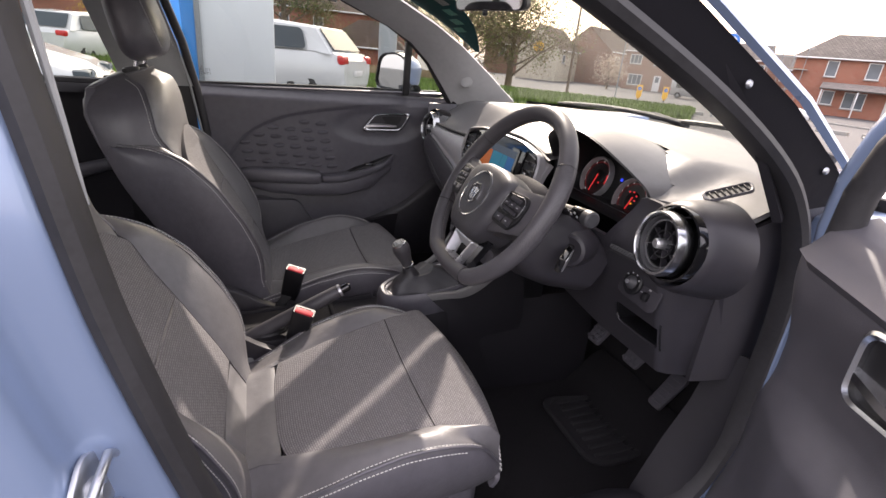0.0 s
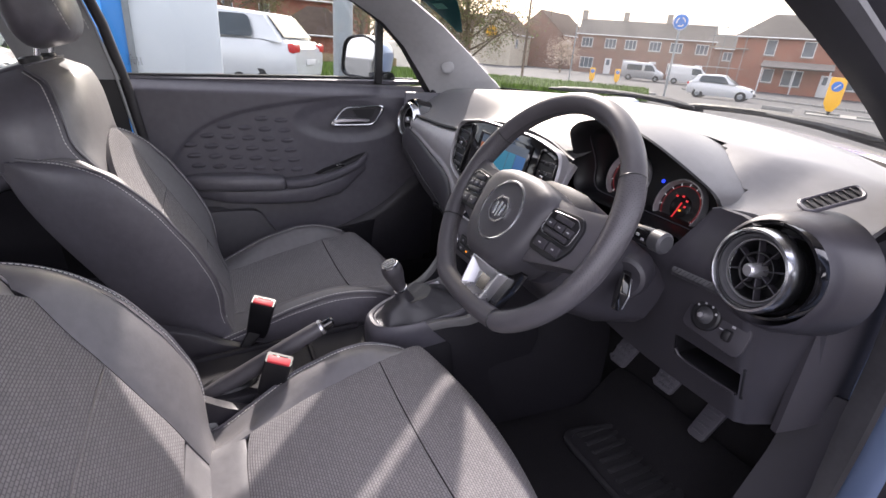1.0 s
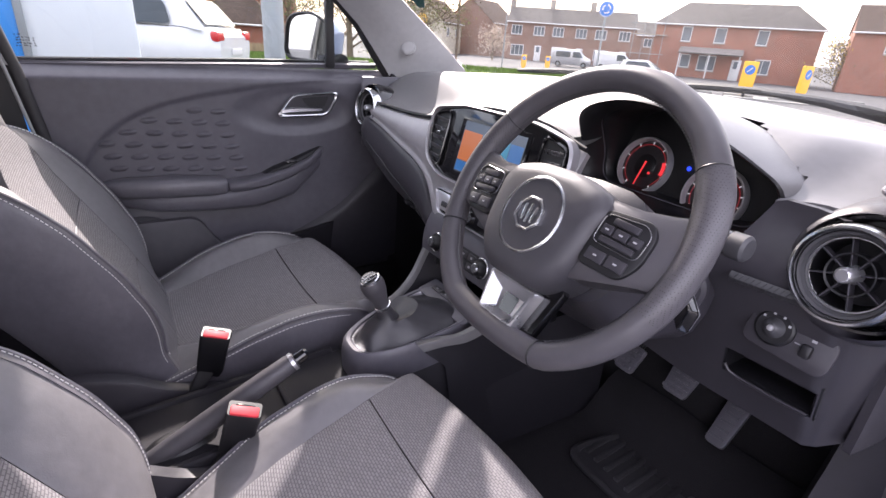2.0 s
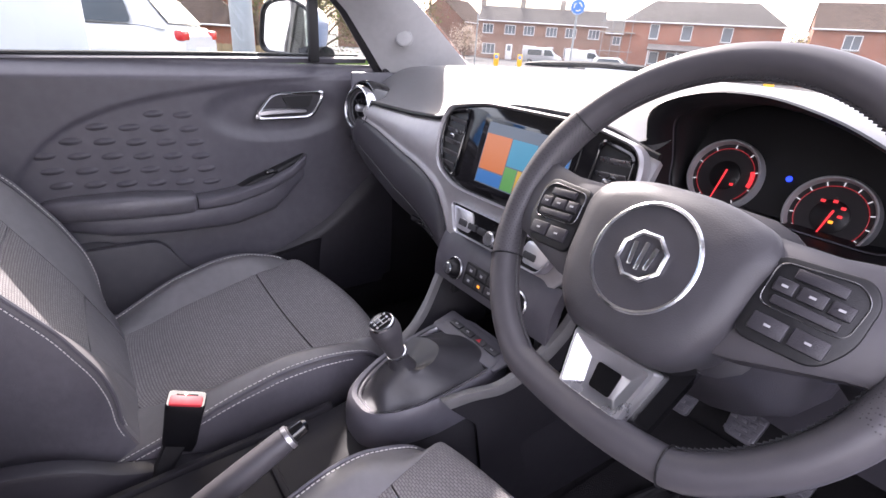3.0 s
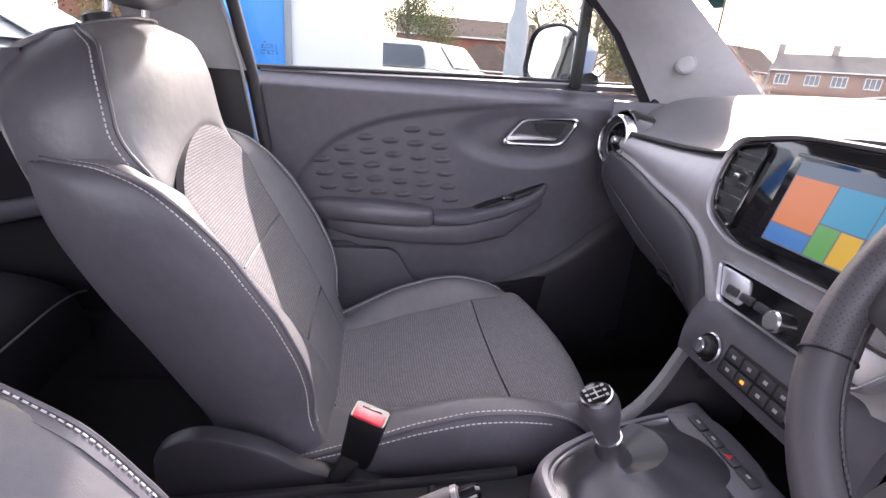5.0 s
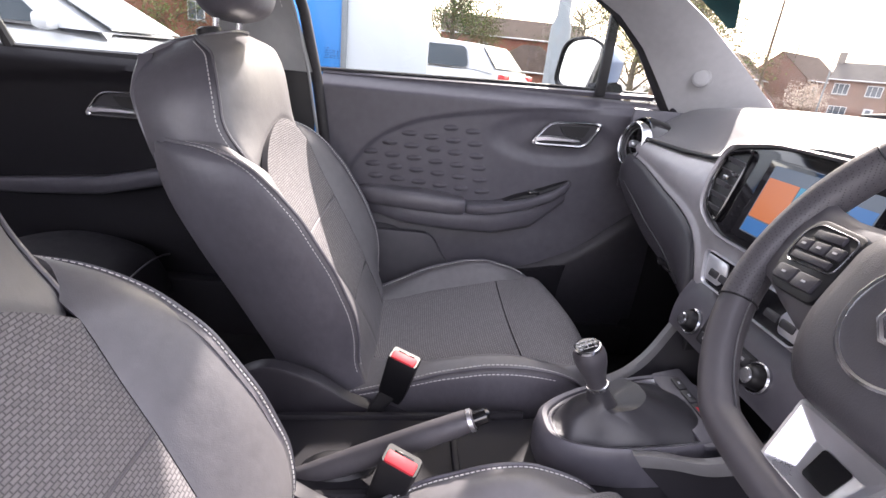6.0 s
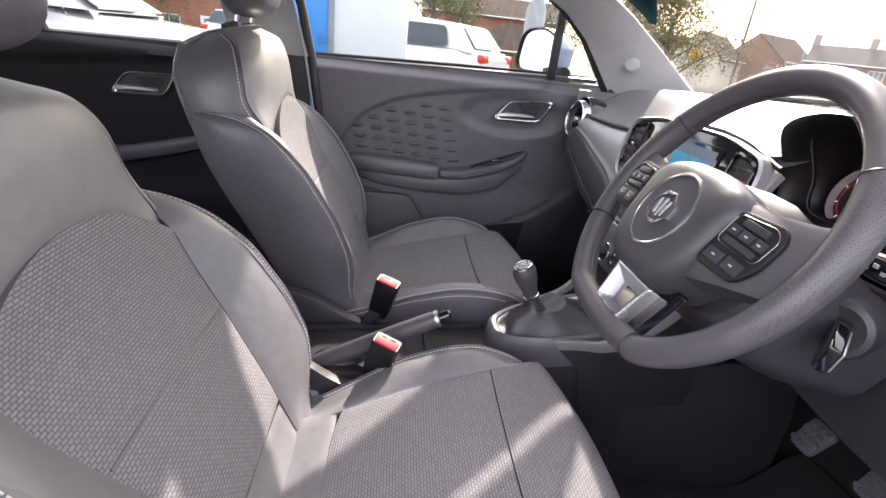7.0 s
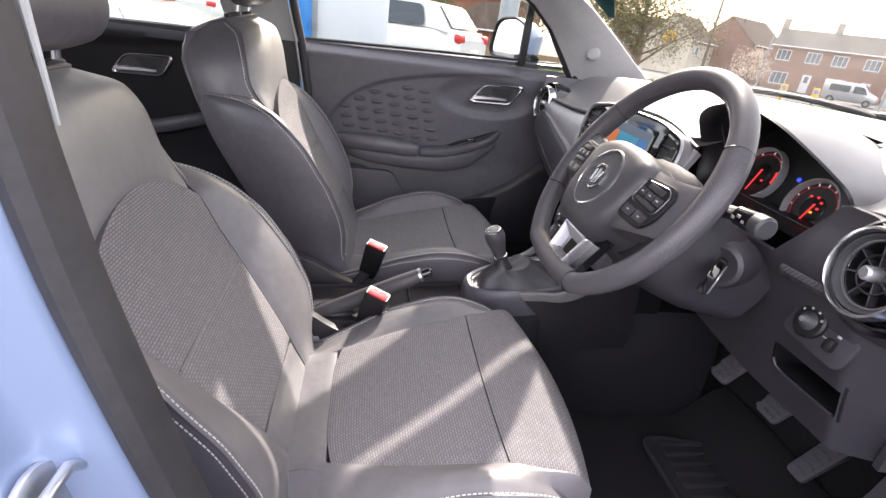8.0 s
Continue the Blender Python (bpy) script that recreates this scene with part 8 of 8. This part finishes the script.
# ---- vehicles ----
def vehicle(name, label, x, y, yaw, L, Wd, H, nose, paint, van=False, category="car"):
    """Parked vehicle from lofted side sections; local +y is its front."""
    z = gz(x, y)
    c = thing(name, label, category, (x, y, z), "parked vehicles")
    c.rotation_euler = (0, 0, radians(yaw))
    hw = Wd / 2
    if van:
        line = [(-L / 2, 0.55, 0.9, H), (-L / 2 + 0.1, 0.4, 0.96, H), (0.1 * L, 0.35, 0.98, H), (0.2 * L, 0.35, 0.98, H * 0.97), (0.33 * L, 0.35, 0.98, H * 0.66), (0.47 * L, 0.4, 0.94, H * 0.52), (L / 2, 0.5, 0.80, H * 0.42)]
    else:
        line = [(-L / 2, 0.5, 0.84, 0.85), (-L / 2 + 0.12, 0.35, 0.95, 0.98), (-0.34 * L, 0.3, 1.0, 1.0), (0.14 * L, 0.3, 1.0, 0.98), (0.34 * L, 0.3, 0.98, 0.90), (0.45 * L, 0.35, 0.90, 0.78), (L / 2, 0.45, 0.74, 0.62)]
    rings = []
    for yy, zl, wk, zt in line:
        w = hw * wk
        rings.append([(w * 0.86, yy, zl - 0.1), (w, yy, zl + 0.12), (w, yy, zl + (zt - zl) * 0.72), (w * 0.93, yy, zt - 0.04), (w * 0.80, yy, zt), (-w * 0.80, yy, zt), (-w * 0.93, yy, zt - 0.04), (-w, yy, zl + (zt - zl) * 0.72), (-w, yy, zl + 0.12), (-w * 0.86, yy, zl - 0.1)])
    part_at("body", loft(bmesh.new(), rings), paint, c, Matrix())
    if not van:
        cabin = [(-0.44 * L, 0.94, 0.90, 1.0), (-0.36 * L, 0.98, 0.80, H * 0.955), (-0.10 * L, 0.98, 0.78, H), (0.04 * L, 0.98, 0.78, H * 0.985), (0.22 * L, 0.98, 0.88, 0.97)]
        part_at("cabin", loft(bmesh.new(), [[(hw * k * 1.13, yy, zb), (hw * k, yy, zt - 0.05), (hw * k * 0.9, yy, zt), (-hw * k * 0.9, yy, zt), (-hw * k, yy, zt - 0.05), (-hw * k * 1.13, yy, zb)] for yy, zb, k, zt in cabin]), paint, c, Matrix())
        for sg in (-1, 1):
            prof_ = [(-0.33 * L, 1.0), (0.13 * L, 1.0), (0.03 * L, H * 0.93), (-0.30 * L, H * 0.92)]
            m = Matrix.Translation((sg * hw * 0.955, 0, 0)) @ Matrix(((0, -0.30 * sg, sg, 0.30 * sg), (1, 0, 0, 0), (0, 1, 0, 0), (0, 0, 0, 1)))
            part_at("side_window", prism(bmesh.new(), rounded(prof_, 0.10), m, 0.012), CARGLASS, c, Matrix())
        part_at("windscreen", patch(lambda u, v: ((2 * u - 1) * hw * (0.86 - 0.12 * v), 0.225 * L - 0.185 * L * v + 0.04 * (1 - (2 * u - 1) ** 2), 0.985 + (H * 0.965 - 0.985) * v + 0.012), 8, 6, 0, 0.01), CARGLASS, c, Matrix())
        part_at("rear_window", patch(lambda u, v: ((1 - 2 * u) * hw * (0.80 - 0.08 * v), -0.445 * L + 0.075 * L * v - 0.01, 1.02 + (H * 0.93 - 1.02) * v), 6, 4, 0, 0.01), CARGLASS, c, Matrix())
    else:
        for sg in (-1, 1):
            m = Matrix.Translation((sg * hw * 0.985, 0, 0)) @ Matrix(((0, 0, sg, 0), (1, 0, 0, 0), (0, 1, 0, 0), (0, 0, 0, 1)))
            part_at("side_window", prism(bmesh.new(), rounded([(0.04 * L, H * 0.56), (0.30 * L, H * 0.56), (0.21 * L, H * 0.86), (0.04 * L, H * 0.88)], 0.08), m, 0.012), CARGLASS, c, Matrix())
            part_at("rear_window", prism(bmesh.new(), rounded([(-0.38 * L, H * 0.56), (-0.02 * L, H * 0.56), (-0.02 * L, H * 0.86), (-0.38 * L, H * 0.86)], 0.08), m, 0.012), CARGLASS if paint is CARSILVER else paint, c, Matrix())
        part_at("windscreen", patch(lambda u, v: ((2 * u - 1) * hw * 0.84, 0.335 * L - 0.125 * L * v + 0.02, H * 0.67 + H * 0.29 * v + 0.01), 6, 4, 0, 0.01), CARGLASS, c, Matrix())
    for sg in (-1, 1):
        for yy in (-0.31 * L, 0.33 * L):
            wh = part_at("wheel", lathe(bmesh.new(), [(0.16, 0.10), (0.22, 0.11), (0.30, 0.10), (0.315, 0.05), (0.315, -0.08), (0.0, -0.08)], Matrix.Translation((sg * (hw - 0.11), yy, 0.315)) @ Matrix.Rotation(sg * radians(90), 4, "Y"), 28), TYRE, c, Matrix())
            part_at("rim", lathe(bmesh.new(), [(0, 0.085), (0.05, 0.09), (0.12, 0.06), (0.20, 0.105), (0.215, 0.10), (0.215, 0.02), (0, 0.02)], Matrix.Translation((sg * (hw - 0.11), yy, 0.315)) @ Matrix.Rotation(sg * radians(90), 4, "Y"), 24), GALV, wh, Matrix())
        part_at("headlamp", B((sg * hw * 0.66, L / 2 - 0.16, 0.68), (0.34, 0.16, 0.14), 0.04, Matrix()), CARGLASS, c, Matrix())
        part_at("tail_lamp", B((sg * hw * 0.76, -L / 2 + 0.06, 0.86), (0.30, 0.14, 0.16), 0.04, Matrix()), TAIL, c, Matrix())
        part_at("door_mirror", B((sg * hw * 1.06, 0.14 * L, 1.02), (0.18, 0.12, 0.12), 0.04), paint, c, Matrix())
    part_at("bumper", B((0, L / 2 - 0.03, 0.42), (Wd * 0.66, 0.10, 0.16), 0.04), DARK, c, Matrix())
    part_at("plate_blank", B((0, -L / 2 - 0.01, 0.62), (0.5, 0.02, 0.11), 0.01), FRAME, c, Matrix())
    return c


vehicle("parked_car", "white parked hatchback standing close beside the car", -4.3, -3.9, 6, 4.2, 1.78, 1.48, 1, CARWHITE)
vehicle("parked_car", "white parked car by the grass", -19.3, -5.6, 70, 4.2, 1.78, 1.5, 1, CARWHITE)
x_, y_ = far(107.5, 34)
vehicle("parked_car", "grey parked car before the brick house", x_, y_, 110, 4.1, 1.75, 1.48, 1, CARSILVER)
x_, y_ = far(44.0, 62)
vehicle("parked_van", "silver panel van parked by the terrace", x_, y_, -50, 4.4, 1.85, 1.9, 1, CARSILVER, True, "van")
x_, y_ = far(39.6, 62)
vehicle("parked_van", "white panel van parked by the terrace", x_, y_, -52, 4.5, 1.85, 1.9, 1, CARWHITE, True, "van")
x_, y_ = far(36.5, 38)
vehicle("road_car", "white hatchback with red tail lamps on the road beyond the forecourt", -10.16, -0.41, 150, 4.1, 1.75, 1.47, 1, CARWHITE)
vehicle("road_car", "white hatchback on the road ahead", x_, y_, -62, 3.9, 1.7, 1.5, 1, CARWHITE)


# ---- trees and shrubs ----
def tree(label, az, d, height, spread, mats, seed, clumps, leaf=0.22, trunk_r=0.25, base=0.25, lift=0.0):
    x, y = far(az, d)
    z = gz(x, y)
    rg = random.Random(seed)
    t = thing("tree", label, "tree", (x, y, z), "trees")
    bm = bmesh.new()
    tips = []
    top = height * 0.8
    pts = [Vector((x + 0.15 * k * (rg.random() - 0.5), y + 0.15 * k * (rg.random() - 0.5), z + top * k / 5)) for k in range(6)]
    tube(bm, pts, [trunk_r * (1 - 0.15 * k) for k in range(6)], 8)
    for k in range(18):
        s = base + (0.95 - base) * k / 17
        i = min(int(s * 5), 4)
        p = pts[i].lerp(pts[i + 1], s * 5 - i)
        a, up = rg.random() * 2 * math.pi, 0.35 + 0.5 * rg.random()
        l = spread * (0.5 + 0.5 * rg.random()) * (1 - 0.5 * s)
        q = p + Vector((math.cos(a) * l * 0.5, math.sin(a) * l * 0.5, l * up * 0.55))
        e = p + Vector((math.cos(a + 0.3) * l, math.sin(a + 0.3) * l, l * up))
        tube(bm, [p, q, e], [trunk_r * 0.3, trunk_r * 0.18, 0.015], 5)
        tips += [q, e, q.lerp(e, 0.5)]
        for j in range(3):
            b = q.lerp(e, rg.random())
            f_ = b + Vector(((rg.random() - 0.5) * l * 0.8, (rg.random() - 0.5) * l * 0.8, l * 0.3 * rg.random()))
            tube(bm, [b, f_], [trunk_r * 0.10, 0.01], 4)
            tips.append(f_)
    part("trunk", bm, BARK, t)
    for mat, n in mats:
        verts, faces = [], []
        for k in range(n):
            c = tips[rg.randrange(len(tips))] + Vector((rg.gauss(0, 1), rg.gauss(0, 1), rg.gauss(0, 0.8))) * spread * 0.13
            for j in range(clumps):
                o = c + Vector((rg.gauss(0, 1), rg.gauss(0, 1), rg.gauss(0, 1))) * leaf * 1.4
                u = Vector((rg.gauss(0, 1), rg.gauss(0, 1), rg.gauss(0, 1))).normalized() * leaf * (0.4 + 0.5 * rg.random())
                w = u.cross(Vector((rg.gauss(0, 1), rg.gauss(0, 1), rg.gauss(0, 1)))).normalized() * leaf * 0.25
                b = len(verts)
                verts += [tuple(o - w), tuple(o + u * 0.5 + w), tuple(o + u), tuple(o + u * 0.5 - w)]
                faces.append((b, b + 1, b + 2, b + 3))
        me = bpy.data.meshes.new("crown")
        me.from_pydata(verts, [], faces)
        me.materials.append(mat)
        cr_ = new("crown", me)
        cr_.parent = t
        cr_.location = -Vector(t.location)
    return t


tree("large bare spring tree with first ochre leaves", 62.6, 37, 9.0, 5.2, [(TWIG, 2200), (LEAF, 500)], 11, 7, 0.19, 0.28, 0.12)
tree("large bare spring tree with first ochre leaves", 67.5, 34, 8.5, 4.5, [(TWIG, 1800), (LEAF, 400)], 12, 7, 0.19, 0.24, 0.12)
tree("pine with sparse drooping branches behind the fence", 86.5, 41, 10.5, 4.0, [(PINE, 800), (TWIG, 500), (LEAF, 300)], 13, 6, 0.20, 0.30, 0.35)
tree("bare garden tree before the brick house", 83.5, 43, 8.0, 3.0, [(TWIG, 500), (LEAF, 260)], 14, 6, 0.16, 0.14, 0.2)
tree("pine behind the lamp column", 73.5, 46, 9.0, 4.2, [(PINE, 380), (TWIG, 200)], 15, 6, 0.22, 0.28, 0.15)
tree("pale blossom tree before the terrace", 52.3, 66, 3.8, 2.6, [(BLOSSOM, 320)], 16, 7, 0.22, 0.12, 0.15)
tree("slender tree behind the roofs", 52.8, 105, 9.5, 3.0, [(LEAF, 260)], 17, 6, 0.3, 0.2, 0.35)
tree("yellow flowering shrub by the lawn", 102.0, 36, 2.6, 1.7, [(YELLOW_LEAF, 260)], 18, 7, 0.16, 0.08, 0.1)
tree("broad evergreen hedge trees behind the parked car", 114.0, 42, 5.5, 4.5, [(LEAF, 420), (TWIG, 300)], 19, 7, 0.24, 0.25, 0.1)
tree("broad evergreen hedge trees behind the parked car", 121.0, 44, 5.5, 4.5, [(LEAF, 420), (TWIG, 300)], 20, 7, 0.24, 0.25, 0.1)
tree("hedge tree beyond the road", 20.5, 60, 4.5, 3.0, [(TWIG, 300), (YELLOW_LEAF, 80)], 21, 6, 0.24, 0.15, 0.1)

# teal vinyl banner stuck on the outside of the windscreen
ban = thing("windscreen_banner", "teal vinyl banner with pale print stuck on the windscreen edge", "banner", (-0.5, 0.0, 1.2))
bu = lambda v: 0.016 + 0.40 * (v - 0.45)
part("vinyl", patch(lambda u, v: Vector(ws(0.004 + (bu(0.45 + 0.55 * v) - 0.004) * u, 0.45 + 0.55 * v)) + Vector((0, 0.010, 0.006)), 6, 14, 0, 0.0006), TEAL, ban)
for k in range(5):
    v0 = 0.60 + 0.055 * k
    part("print_bar", patch(lambda u, v: Vector(ws(bu(v0) - 0.055 + 0.028 * u, v0 + 0.035 * v)) + Vector((0, 0.0085, 0.0035)), 2, 2, 0, 0.0006), MINT if k < 3 else FRAME, ban)
